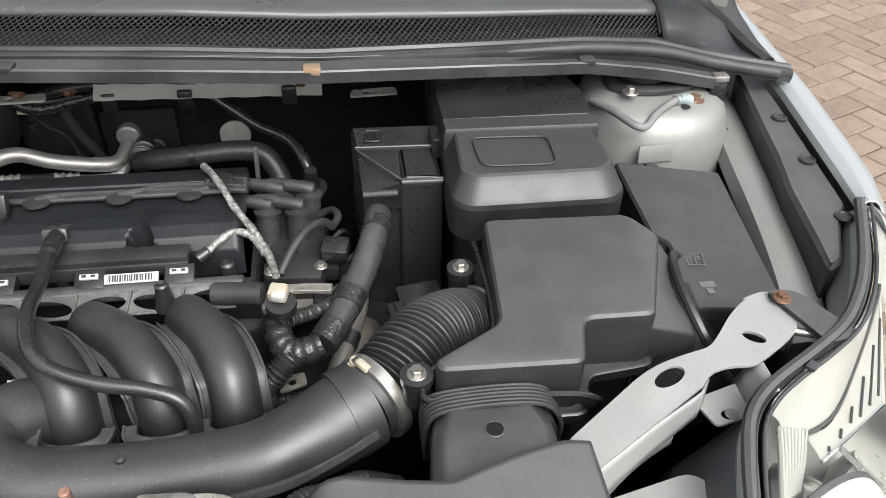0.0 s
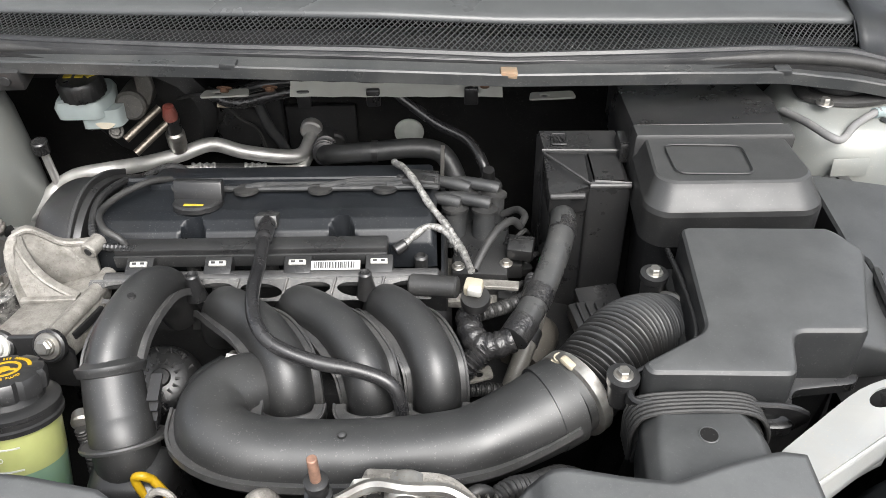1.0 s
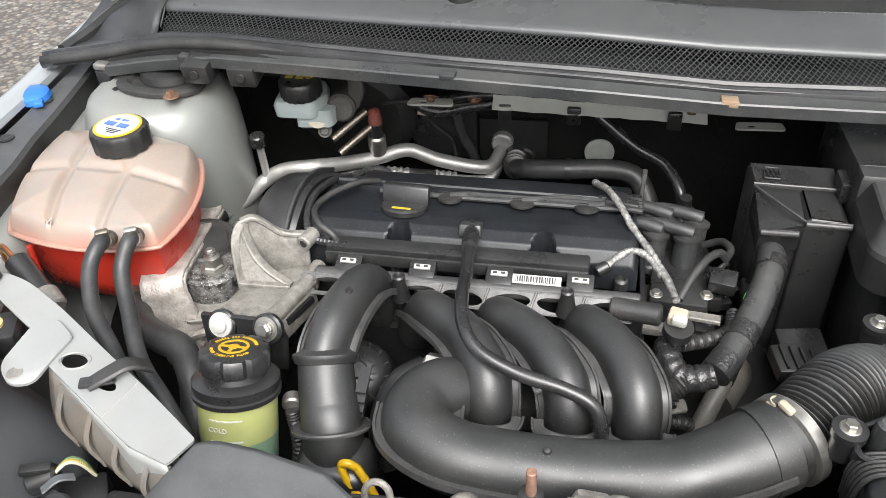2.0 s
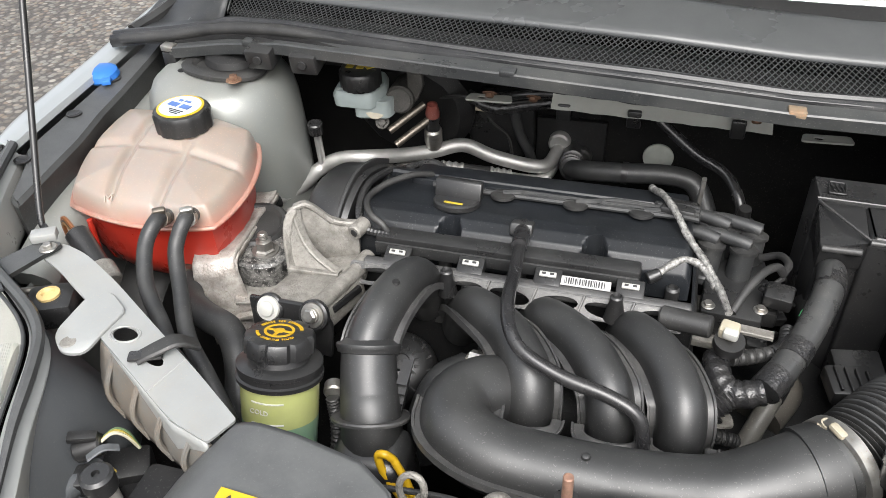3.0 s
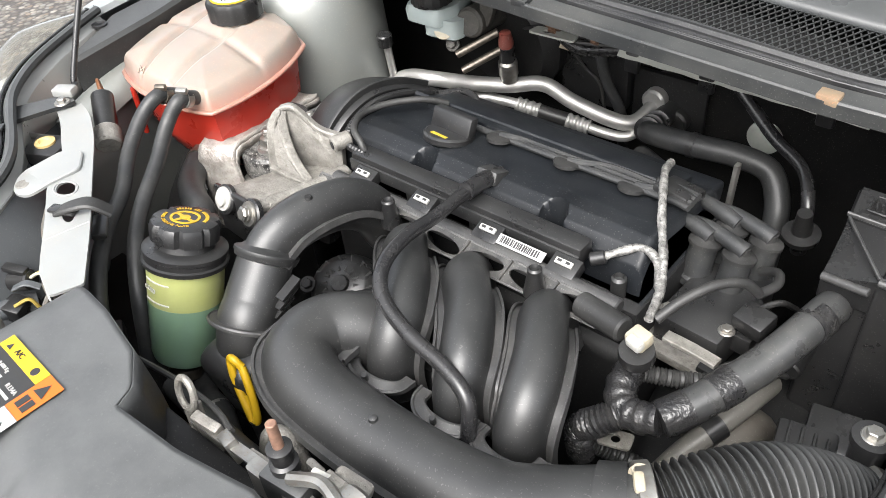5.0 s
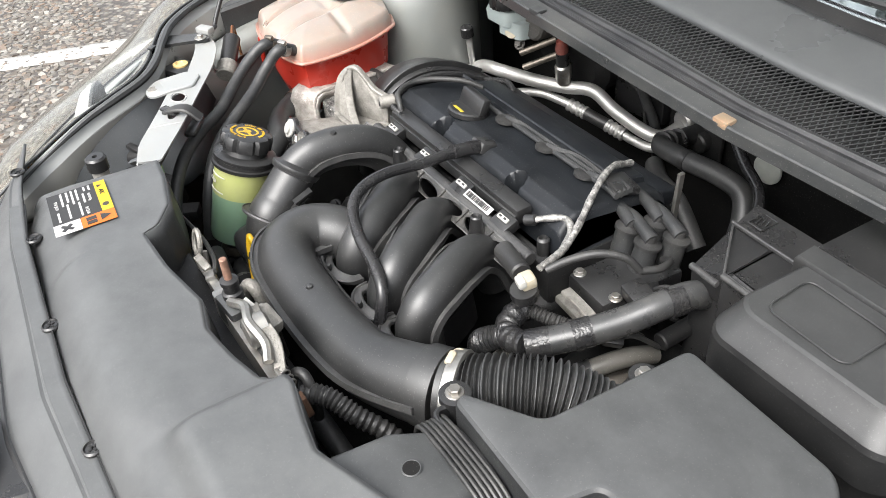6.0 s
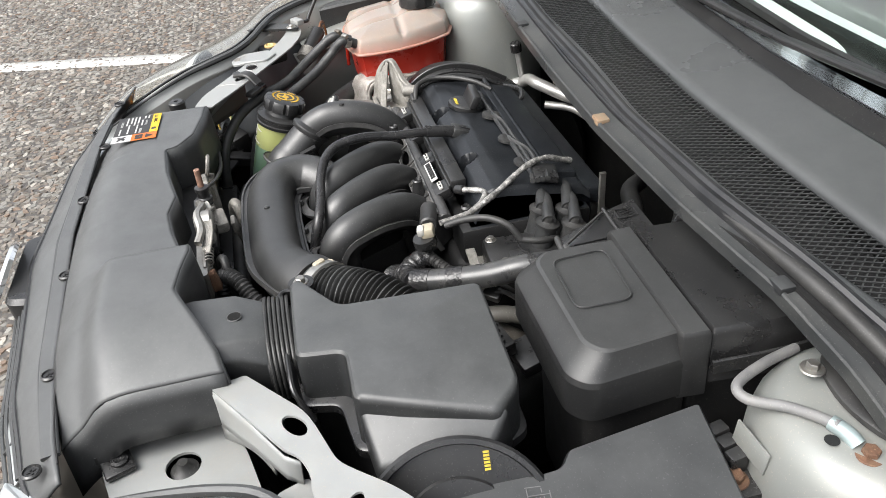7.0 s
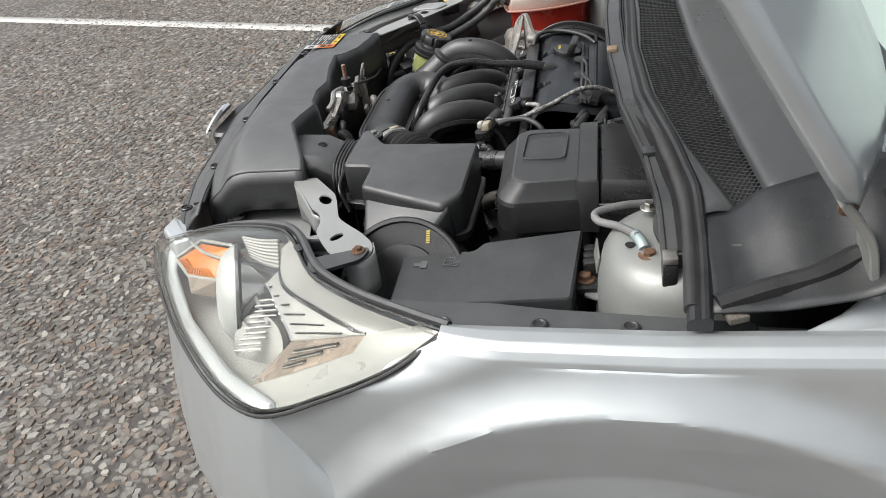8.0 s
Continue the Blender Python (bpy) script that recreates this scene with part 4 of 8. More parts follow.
    if s > 0:
        leg = lambda u, v: Vector((0.398 - 0.050 * (1 - u) * v ** 3 + 0.020 * u * v, 0.012 - 0.030 * (1 - u) * v ** 3 + 0.040 * u, 0.776 - 0.073 * v))
        thick(part("front_leg", grid(leg, 5, 10), carrier, b, "curved leg down to the slam panel"), 0.002, 0)
        gusset = lambda u, v: Vector((0.402 + 0.10 * u, 0.014 + 0.058 * u + 0.004 * math.sin(math.pi * u), 0.776 - 0.004 * u - (0.072 - 0.035 * math.sin(math.pi * u / 2)) * v))
        thick(part("gusset", grid(gusset, 10, 4), carrier, b), 0.002, 0)
    # headlamp fixing arm and its bolt
    up = 0.0 if s > 0 else 0.022
    fx = plate(rounded([(s * 0.645, 0.210), (s * 0.678, 0.204), (s * 0.715, 0.135), (s * 0.675, 0.125)], 0.012, 4), 0.7925 + up, 0.798 + up)
    part("lamp_lug", fx, grained, b, "dark plastic headlamp lug")
    part("lug_bolt", hexbolt((s * 0.657, 0.194, 0.798 + up), (0, 0, 1), 0.0055, 0.005, 0.0105), rust if s > 0 else steel, b)
    part("stud", rod((s * 0.650, 0.160, 0.785), (s * 0.69, 0.145, 0.786), 0.0045), steel, b)
    return b


for s in (1, -1):
    bracket(s)

shelf = thing("front_crossmember", (0, -0.02, 0.6), "dark steel slam panel and radiator top under the cover", "crossmember")
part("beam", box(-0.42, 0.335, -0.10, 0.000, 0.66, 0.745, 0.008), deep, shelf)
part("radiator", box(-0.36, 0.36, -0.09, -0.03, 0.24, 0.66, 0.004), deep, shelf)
part("fan_shroud", box(-0.34, 0.34, -0.03, 0.03, 0.26, 0.64, 0.01), black, shelf)
for s in (1, -1):
    # same steel plate on both sides; one painted near black as if shaded
    part("end_plate", plate(rounded([(s * 0.345, -0.10), (s * 0.40, -0.128), (s * 0.475, -0.105), (s * 0.56, -0.01), (s * 0.53, 0.06), (s * 0.42, 0.035), (s * 0.355, 0.005)], 0.02, 4), 0.700 if s > 0 else 0.640, 0.704 if s > 0 else 0.644, [(s * 0.429, -0.034, 0.020, 0.020, 0)]), carrier if s > 0 else deep, shelf, "pressed steel end plate")
    part("rubber_stop", join(lathe([(0.016, 0), (0.016, 0.008), (0.010, 0.012), (0.006, 0.020), (0.003, 0.020)], (s * 0.429, -0.034, 0.690 if s > 0 else 0.630), segs=20)), rubber, shelf)
    comb = block((s * 0.392, -0.112, 0.710), (0.075, 0.034, 0.008), (0, 0, s * 20), 0.003)
    cb = part("plastic_lug", comb, black, shelf)
    for k in range(4):
        part("rib", block((s * (0.364 + 0.012 * k), -0.124 + 0.004 * k, 0.718), (0.003, 0.034, 0.010), (0, 0, s * 20), 0), black, cb)
    part("lug_screw", lathe([(0.010, 0), (0.010, 0.003), (0.006, 0.004), (0.002, 0.002)], (s * 0.410, -0.102, 0.7140), segs=18), black, shelf)

lock = thing("bonnet_lock", (0.04, 0.0, 0.72), "worn plated steel bonnet lock with a pin, lever and cable", "bonnet lock", move=(0.002, -0.003, 0.002))
part("back_plate", plate(rounded([(-0.05, -0.008), (0.17, -0.002), (0.168, 0.012), (-0.05, 0.006)], 0.004, 2), 0.735, 0.775), steel, lock)
part("claw", tube([(0.0, 0.002, 0.792), (0.03, 0.010, 0.803), (0.06, 0.004, 0.806), (0.09, 0.008, 0.798), (0.11, 0.002, 0.790)], 0.0058, 8, 6), steel, lock)
part("lever", sweep(rect(0.013, 0.004, 0.001), [(0.115, 0.010, 0.775), (0.09, 0.018, 0.795), (0.05, 0.016, 0.802), (0.02, 0.02, 0.792)]), cast, lock)
part("drum", rod((0.058, -0.002, 0.790), (0.058, 0.024, 0.790), 0.019), steel, lock)
part("case", block((0.06, 0.012, 0.762), (0.075, 0.022, 0.035), (0, 0, 3), 0.004), black, lock)
part("spring", tube([(0.095 + 0.0011 * k, 0.012 + 0.007 * math.cos(k * 0.9), 0.772 + 0.007 * math.sin(k * 0.9)) for k in range(42)], 0.0011, 6, 2), steel, lock)
pin = part("pin_boss", lathe([(0.012, 0), (0.012, 0.010), (0.009, 0.012), (0.009, 0.020), (0.0105, 0.022), (0.0105, 0.028), (0.006, 0.030)], (-0.016, 0.010, 0.782)), black, lock)
part("rusty_pin", rod((-0.016, 0.010, 0.806), (-0.016, 0.010, 0.840), 0.0048, 0.0045), mat("copper_brown_pin", (0.24, 0.14, 0.10), 0.55, metal=0.4, var=0.3, scale=150), pin, "copper-brown rusted pin")
part("pin_bracket", block((-0.008, 0.004, 0.768), (0.045, 0.022, 0.034), (0, 0, 6), 0.003), grained, lock)
part("stop_block", block((0.035, 0.030, 0.776), (0.034, 0.020, 0.022), (0, 20, 12), 0.005), cast, lock)
part("lug_eye", tube([(-0.152 + 0.012 * math.cos(a), 0.010 + 0.004 * math.sin(a), 0.776 + 0.016 * math.sin(a)) for a in [2 * math.pi * k / 12 for k in range(13)]], 0.0034, 8, 2), cast, lock, "pale loop-shaped guide")
part("guide_leg", sweep(rect(0.016, 0.005, 0.001), [(-0.150, 0.010, 0.762), (-0.145, 0.008, 0.735), (-0.135, 0.010, 0.700)]), cast, lock)
part("side_strap", sweep(rect(0.010, 0.003), [(-0.14, 0.004, 0.755), (-0.05, 0.002, 0.772), (0.0, 0.0, 0.778)]), steel, lock)

# ---- headlamps ----
amber = clear("amber_lens", (0.40, 0.112, 0.0), 0.20, weight=0.05)
lens_glass = clear("slightly_yellowed_lens", (0.965, 0.965, 0.93), 0.03, 1.25)


def lamp_edges():
    inner = spline([(0.462, -0.226, 0.705), (0.495, -0.140, 0.742), (0.531, -0.045, 0.772), (0.567, 0.047, 0.786), (0.62, 0.092, 0.790), (0.707, 0.142, 0.798), (0.775, 0.223, 0.801), (0.839, 0.343, 0.802)], 8)
    outer = spline([(0.472, -0.240, 0.700), (0.544, -0.204, 0.682), (0.667, -0.121, 0.673), (0.795, -0.009, 0.670), (0.861, 0.085, 0.678), (0.873, 0.176, 0.714), (0.870, 0.277, 0.761), (0.844, 0.346, 0.801)], 8)
    return inner, outer


def lamp_surface(bulge, shrink=0.0):
    inner, outer = lamp_edges()

    def fn(u, v):
        k = u * (len(inner) - 1)
        i = min(int(k), len(inner) - 2)
        a, b = inner[i].lerp(inner[i + 1], k - i), outer[i].lerp(outer[i + 1], k - i)
        w = shrink + (1 - 2 * shrink) * v
        p = a.lerp(b, w)
        n = Vector((0.55, -0.35, 0.75)).normalized()
        return p + n * (bulge * 4 * w * (1 - w) * min(1, (b - a).length / 0.12))
    return fn


casing_grey = mat("dull_grey_lamp_casing", (0.080, 0.086, 0.092), 0.5, var=0.15, scale=8, dust=(0.13, 0.13, 0.125), dust_amount=0.25, dust_scale=12, grain=0.12, grain_scale=900)
lamp_matt = mat("matt_pale_lamp_wall", (0.30, 0.31, 0.305), 0.6, var=0.05)
brown_tray = mat("brown_reflector_tray", (0.20, 0.165, 0.135), 0.3, metal=0.5, var=0.1)
shroud_grey = mat("satin_grey_shroud", (0.36, 0.375, 0.365), 0.38, metal=0.25, var=0.04)
lamp_mirror = mat("dulled_bright_reflector", (0.62, 0.62, 0.60), 0.20, metal=0.9, var=0.05, grain=0)


def headlamp(s):
    side = (lambda bm: bm) if s > 0 else flip
    h = thing("headlamp", (s * 0.68, 0.02, 0.6), "clear headlamp unit with an amber indicator and silver louvred bezel", "headlamp", "headlamps")
    front = lamp_surface(0.040)
    lens = part("lens", side(grid(front, 56, 20)), lens_glass, h, "clear plastic lens, faintly yellowed", angle=70)
    lens.visible_shadow = False
    thick(lens, 0.0025, -1)
    rim_in, rim_out = lamp_edges()
    part("seal_inner", side(tube([p + Vector((-0.006, 0.006, -0.001)) for p in rim_in[::4]], lambda t: 0.0022 + 0.0046 * min(1, max(0, (t - 0.15) / 0.2)), 8, 3)), grained, h, "grey inner rim")
    part("inner_lip", side(tube([p + Vector((0.004, -0.004, 0.0005)) for p in rim_in[::4]], 0.0022, 8, 3)), cover_grey, h)
    part("seal_outer", side(tube([p + Vector((0.001, -0.001, -0.002)) for p in rim_out[::4]], 0.0030, 8, 3)), rubber, h, "black outer gasket")
    part("outer_lip", side(tube([p + Vector((-0.006, 0.004, 0.004)) for p in rim_out[::4]], 0.0022, 8, 3)), seal_rubber, h)
    part("rim_clip", side(block(rim_in[34] + Vector((0.004, -0.003, 0.004)), (0.016, 0.010, 0.004), (0, 8, 40), 0.0015)), cover_grey, h, "small square clip")
    deepfn = lamp_surface(-0.055, 0.02)
    part("housing", side(grid(lambda u, v: deepfn(u, v) + Vector((-0.012, 0.008, -0.018)), 40, 14)), lamp_silver, h, "silver inner housing", angle=60)
    wall = lamp_surface(0.0)
    for v0 in (0.0, 1.0):
        part("wall", side(grid(lambda u, v: wall(u, v0).lerp(deepfn(u, v0) + Vector((-0.012, 0.008, -0.02)), v), 40, 3)), lamp_matt, h)

    def strip(a, b, nv=6, sag=0.0):
        """A smooth skin between two lines of the same length."""
        return grid(lambda u, v: a[round(u * (len(a) - 1))].lerp(b[round(u * (len(b) - 1))], v) + Vector((0, 0, -sag * math.sin(math.pi * v))), len(a) - 1, nv)

    def along(line, n):
        return [line[min(int(k / n * (len(line) - 1)), len(line) - 2)].lerp(line[min(int(k / n * (len(line) - 1)) + 1, len(line) - 1)], k / n * (len(line) - 1) - min(int(k / n * (len(line) - 1)), len(line) - 2)) for k in range(n + 1)]

    A, T, L = V((0.640, 0.036, 0.732)), V((0.804, 0.234, 0.766)), V((0.753, 0.108, 0.7145))
    BL, BR = V((0.798, 0.053, 0.671)), V((0.812, 0.214, 0.741))
    curve = spline([(0.600, 0.046, 0.764), (0.628, 0.056, 0.751), (0.674, 0.082, 0.746), (0.737, 0.150, 0.756), (0.790, 0.214, 0.764), T], 6)
    n = len(curve) - 1
    top = along([p + Vector((0.004, -0.004, -0.008)) for p in rim_in[28:]], n)
    bezel = part("bezel", side(strip(top, curve, 6, 0.004)), lamp_silver, h, "satin cream-silver bezel", angle=60)
    part("bezel_edge", side(tube([p + Vector((0.0005, -0.0005, 0.0012)) for p in curve[4:]], 0.0017, 6, 2, smooth=False)), cover_grey, bezel)
    low = along([BL + Vector((-0.02, -0.03, -0.004)), BL, BL.lerp(BR, 0.5) + Vector((0.004, -0.006, -0.002)), BR, T, V((0.829, 0.314, 0.800))], n)
    base = along([p + Vector((-0.005, 0.003, -0.002)) for p in rim_out[28:]], n)
    part("lower_bezel", side(strip(base, low, 5, 0.002)), lamp_silver, h, angle=60)

    def patch(a, b, c, d, nu=10, nv=6):
        a, b, c, d = V(a), V(b), V(c), V(d)
        return grid(lambda u, v: a.lerp(b, u).lerp(d.lerp(c, u), v), nu, nv)
    # slotted panel below the curve, brown lower tray under it
    under = along([A, A.lerp(L, 0.5), L, L.lerp(T, 0.5) + Vector((0.004, -0.004, -0.003)), T], n)
    above = along([p + Vector((0.002, -0.002, -0.0045)) for p in curve[6:]], n)
    slotted = part("slotted_panel", side(strip(above, along([A, A.lerp(L, 0.5), L, L.lerp(T, 0.5), T], n), 6)), lamp_silver, h, "silver panel with dark slots", angle=60)
    for k in range(6):
        f = (k + 0.6) / 6.3
        p = A.lerp(L, f)
        q = above[int(n * (0.10 + 0.80 * f))]
        i, j = p.lerp(q, 0.12 + 0.05 * k * (k < 3)), p.lerp(q, 0.30 + 0.10 * k)
        part("slot", side(sweep(rect(0.0026, 0.002, 0.0006), [i + Vector((0.0006, -0.0006, 0.0015)), j + Vector((0.0006, -0.0006, 0.0015))], n=2)), deep, slotted)
    part("panel_edge", side(tube([A, A.lerp(L, 0.5), L], 0.0020, 6, 4)), chrome, slotted)
    part("panel_edge", side(tube([L, L.lerp(T, 0.5), T], 0.0020, 6, 4)), lamp_silver, slotted)
    tray = part("lower_tray", side(patch(L, T, BR, BL)), brown_tray, h, "brownish reflector tray")
    for k in range(3):
        p, q = L.lerp(BL, 0.30 + 0.20 * k), T.lerp(BR, 0.30 + 0.20 * k)
        a, b = p.lerp(q, 0.20 + 0.02 * k) + Vector((0.0008, -0.0008, 0.0012)), p.lerp(q, 0.74 - 0.13 * k) + Vector((0.0008, -0.0008, 0.0012))
        part("slot", side(sweep(rect(0.0028, 0.002), [a, b], n=2)), deep, tray)
        part("slot_edge", side(tube([a + Vector((0.0024, -0.0020, -0.0015)), b + Vector((0.0024, -0.0020, -0.0015))], 0.0009, 6, 2)), lamp_silver, tray)
    # fluted reflector beside the panel
    c, ax = Vector((0.712, 0.030, 0.672)), Vector((0.80, -0.30, 0.52)).normalized()
    bowl = part("reflector", side(lathe([(0.004, -0.040), (0.020, -0.036), (0.034, -0.026), (0.042, -0.012), (0.046, 0.002)], c - ax * 0.006, ax, 36)), lamp_silver, h, "bright reflector bowl")
    along_x = Vector((-0.22, 0.97, -0.06)).normalized()
    for k in range(10):
        q = Vector((0.672, 0.052, 0.724)).lerp(Vector((0.728, 0.024, 0.676)), k / 9)
        w = 0.016 + 0.003 * (k % 2)
        part("flute", side(sweep([(-0.0022, -0.002), (0.0022, -0.002), (0.0010, 0.0028), (-0.0010, 0.0028)], [q - along_x * w, q, q + along_x * w], ref=(0.6, -0.1, 0.8), n=2)), lamp_mirror, bowl)
    for a, b in (((0.655, 0.020, 0.715), (0.700, 0.052, 0.700)), ((0.672, -0.005, 0.690), (0.646, 0.022, 0.716)), ((0.672, -0.005, 0.690), (0.702, 0.018, 0.692))):
        part("frame_bar", side(sweep(rect(0.005, 0.008, 0.001), [a, b], n=2)), lamp_silver, bowl)
    # round forward shroud seen from behind its edge, with a bright neck behind it
    sc, sa = Vector((0.619, -0.034, 0.700)), Vector((0.36, -0.91, 0.20)).normalized()
    shield = part("shroud", side(lathe([(0.006, 0.026), (0.036, 0.024), (0.058, 0.016), (0.073, 0.002), (0.076, -0.008), (0.072, -0.010), (0.04, -0.006)], sc, sa, 48)), shroud_grey, h, "round satin grey shroud")
    part("shroud_rim", side(lathe([(0.073, -0.013), (0.078, -0.009), (0.076, -0.004)], sc, sa, 48)), cover_grey, shield)
    part("neck", side(lathe([(0.050, -0.012), (0.045, -0.050), (0.040, -0.075), (0.030, -0.078)], sc, sa, 36)), lamp_mirror, shield, "bright neck")
    for k in range(8):
        p, q = V((0.590, -0.004, 0.748)).lerp(V((0.562, -0.022, 0.765)), k / 7), V((0.628, 0.058, 0.752)).lerp(V((0.590, 0.048, 0.775)), k / 7)
        part("flute", side(sweep([(-0.0030, -0.001), (0.0030, -0.001), (0.0022, 0.0022), (0.0, 0.0034), (-0.0022, 0.0022)], [p, p.lerp(q, 0.5) + Vector((0.001, -0.001, -0.002)), q], n=4)), lamp_silver, h)
    ring = [V((0.512, -0.181, 0.698)), V((0.512, -0.124, 0.733)), V((0.546, -0.052, 0.742)), V((0.590, -0.070, 0.705)), V((0.565, -0.135, 0.698))]
    mid = sum(ring, Vector()) / 5
    back = [mid.lerp(p, 0.92) + Vector((-0.012, 0.012, -0.022)) for p in ring]
    inner_ring = [mid.lerp(p, 0.86) + Vector((0.001, 0, -0.001)) for p in ring]
    crown = [mid.lerp(p, 0.50) + Vector((0.002, -0.002, 0.002)) for p in ring]
    ind = part("indicator", side(loft([back, inner_ring, crown])), amber, h, "faceted amber indicator lens", angle=8)
    for k in range(9):
        p = inner_ring[4].lerp(inner_ring[3], (k + 0.5) / 9)
        q = crown[4].lerp(crown[3], (k + 0.5) / 9)
        part("rib", side(tube([p + Vector((0.001, -0.001, 0.001)), q + Vector((0.001, -0.001, 0.001))], 0.0016, 6, 2)), amber, ind)
    for k in range(8):
        p = inner_ring[0].lerp(inner_ring[4], (k + 0.5) / 8)
        q = crown[0].lerp(crown[4], (k + 0.5) / 8)
        part("rib", side(tube([p + Vector((0.001, -0.001, 0.001)), q + Vector((0.001, -0.001, 0.001))], 0.0014, 6, 2)), amber, ind)
    for i in range(5):
        part("indicator_edge", side(tube([ring[i], ring[i].lerp(ring[(i + 1) % 5], 0.5), ring[(i + 1) % 5]], 0.0030, 6, 2)), lamp_silver, ind)
    part("indicator_bar", side(tube([ring[1].lerp(ring[0], 0.15) + Vector((0.008, -0.006, 0.006)), mid + Vector((0.004, 0.010, 0.016)), ring[2].lerp(ring[3], 0.45) + Vector((0.006, 0.004, 0.006))], 0.0028, 6, 4)), lamp_silver, ind)
    part("clear_prism", side(loft([[ring[4] + Vector((0.001, -0.001, 0)), ring[3] + Vector((0.001, -0.001, 0)), V((0.598, -0.080, 0.676)), V((0.584, -0.129, 0.676))], [p + Vector((-0.010, 0.008, -0.006)) for p in (ring[4], ring[3], V((0.598, -0.080, 0.676)), V((0.584, -0.129, 0.676)))]])), brown_tray, h, "clear brownish prism", angle=10)
    return h


for s in (1, -1):
    SET_BACK[0] = s < 0
    back = headlamp(s)
    case = grid(lambda u, v: (lamp_edges()[0][min(int(u * 40) + 6, 56)] + Vector((-0.020 * v - 0.030 * v * math.sin(u * 3.14), 0.018 * v + 0.03 * v * math.sin(u * 3.14), -0.012 - 0.16 * v))), 36, 6)
    thick(part("casing", case if s > 0 else flip(case), casing_grey, back, "dull grey lamp casing"), 0.003, 0)
    SET_BACK[0] = False
    if s < 0:
        part("bung", lathe([(0.013, 0), (0.013, 0.003), (0.008, 0.004), (0.006, 0.001)], (-0.626, 0.142, 0.797), segs=20), mat("tan_rubber_bung", (0.45, 0.33, 0.14), 0.5), back, "tan round bung")
        part("bung_seat", block((-0.626, 0.142, 0.780), (0.055, 0.05, 0.034), (0, 0, 25), 0.008), black, back)
        part("adjuster_cap", lathe([(0.0155, 0), (0.0155, 0.018), (0.0125, 0.021), (0.004, 0.021), (0.003, 0.017)], (-0.433, -0.053, 0.765), segs=22), black, back, "round black cap with a hole")
        part("adjuster_stem", rod((-0.431, -0.051, 0.66), (-0.433, -0.053, 0.766), 0.0125), mat("grey_plastic_stem", (0.28, 0.27, 0.25), 0.5, dust=DUST), back)

plate_at = (-0.478, -0.083, 0.700)
tag = thing("lamp_data_plate", plate_at, "white data plate with black print on a dark casing", "label")
back_box = block((-0.476, -0.078, 0.666), (0.052, 0.110, 0.044), (-24, 12, 18), 0.006)
part("casing_block", back_box, black, tag)
sheet = block((0, 0, 0), (0.036, 0.068, 0.0012), (0, 0, 0), 0.0004)
lay = pose(-0.4715, -0.0860, 0.7030, -24, 12, 18)
sheet.transform(lay)
sheet = part("plate", sheet, mat("cream_data_plate", (0.56, 0.55, 0.47), 0.45, var=0.08, dust=(0.3, 0.27, 0.2), dust_amount=0.15), tag)
rng2 = random.Random(8)
lines = []
for k in range(5):
    for j in range(3):
        bit = block((-0.012 + 0.0055 * k, -0.022 + 0.020 * j, 0.001), (0.0011, 0.006 + 0.006 * rng2.random(), 0.0006), (0, 0, 0), 0)
        bit.transform(lay)
        lines.append(bit)
for k in range(14):
    bit = block((0.0135, -0.018 + 0.0026 * k, 0.001), (0.005, 0.0008 + 0.0008 * rng2.random(), 0.0006), (0, 0, 0), 0)
    bit.transform(lay)
    lines.append(bit)
part("print", join(*lines), ink, sheet)

badge = thing("front_badge", (0.0, -0.27, 0.68), "oval chrome-rimmed badge on a black mount at the nose", "badge")
part("mount", moulded(rounded([(-0.085, -0.285), (0.085, -0.285), (0.095, -0.235), (-0.095, -0.235)], 0.02, 4), [(0.66, 0.004), (0.735, 0.0), (0.742, 0.006)]), black, badge)
oval = lathe([(0.045, 0), (0.047, 0.006), (0.043, 0.011), (0.040, 0.008), (0.01, 0.008)], (0, 0, 0), (0, 0, 1), 40)
for v in oval.verts:
    v.co.x *= 1.55
oval.transform(Matrix.Translation((0.0, -0.296, 0.728)) @ pose(0, 0, 0, 58, 0, 0))
part("rim", oval, chrome, badge, "chrome oval rim")

for k, (x, y, z, w, d, h, t, m) in enumerate(((-0.120, 0.006, 0.752, 0.030, 0.010, 0.040, 8, cast), (-0.085, 0.004, 0.760, 0.020, 0.012, 0.026, -12, steel), (-0.050, 0.012, 0.752, 0.034, 0.006, 0.030, 5, cast), (0.020, 0.016, 0.792, 0.018, 0.010, 0.014, 20, white_plastic), (0.085, 0.016, 0.784, 0.020, 0.014, 0.020, -8, cast), (0.130, 0.010, 0.764, 0.040, 0.005, 0.030, 3, steel), (0.150, 0.016, 0.752, 0.014, 0.012, 0.030, 0, rust))):
    part("lock_piece", block((x, y, z), (w, d, h), (10, t, t), 0.002), m, lock)
part("cable", tube([(-0.09, 0.010, 0.770), (-0.13, 0.020, 0.760), (-0.20, 0.025, 0.745), (-0.28, 0.020, 0.735)], 0.003, 8, 8), rubber, lock)
part("return_spring", tube([(0.02 + 0.0016 * k, 0.022 + 0.005 * math.cos(k * 1.1), 0.782 + 0.005 * math.sin(k * 1.1)) for k in range(26)], 0.0009, 6, 2), steel, lock)

# ---- engine ----
engine = thing("engine", (-0.12, 0.45, 0.25), "four-cylinder petrol engine with a black plastic rocker cover", "engine")
# near black puts the shade low in the bay into the colour
part("block", box(-0.36, 0.10, 0.36, 0.60, 0.25, 0.66, 0.02, 3), deep, engine, "engine block in near black")
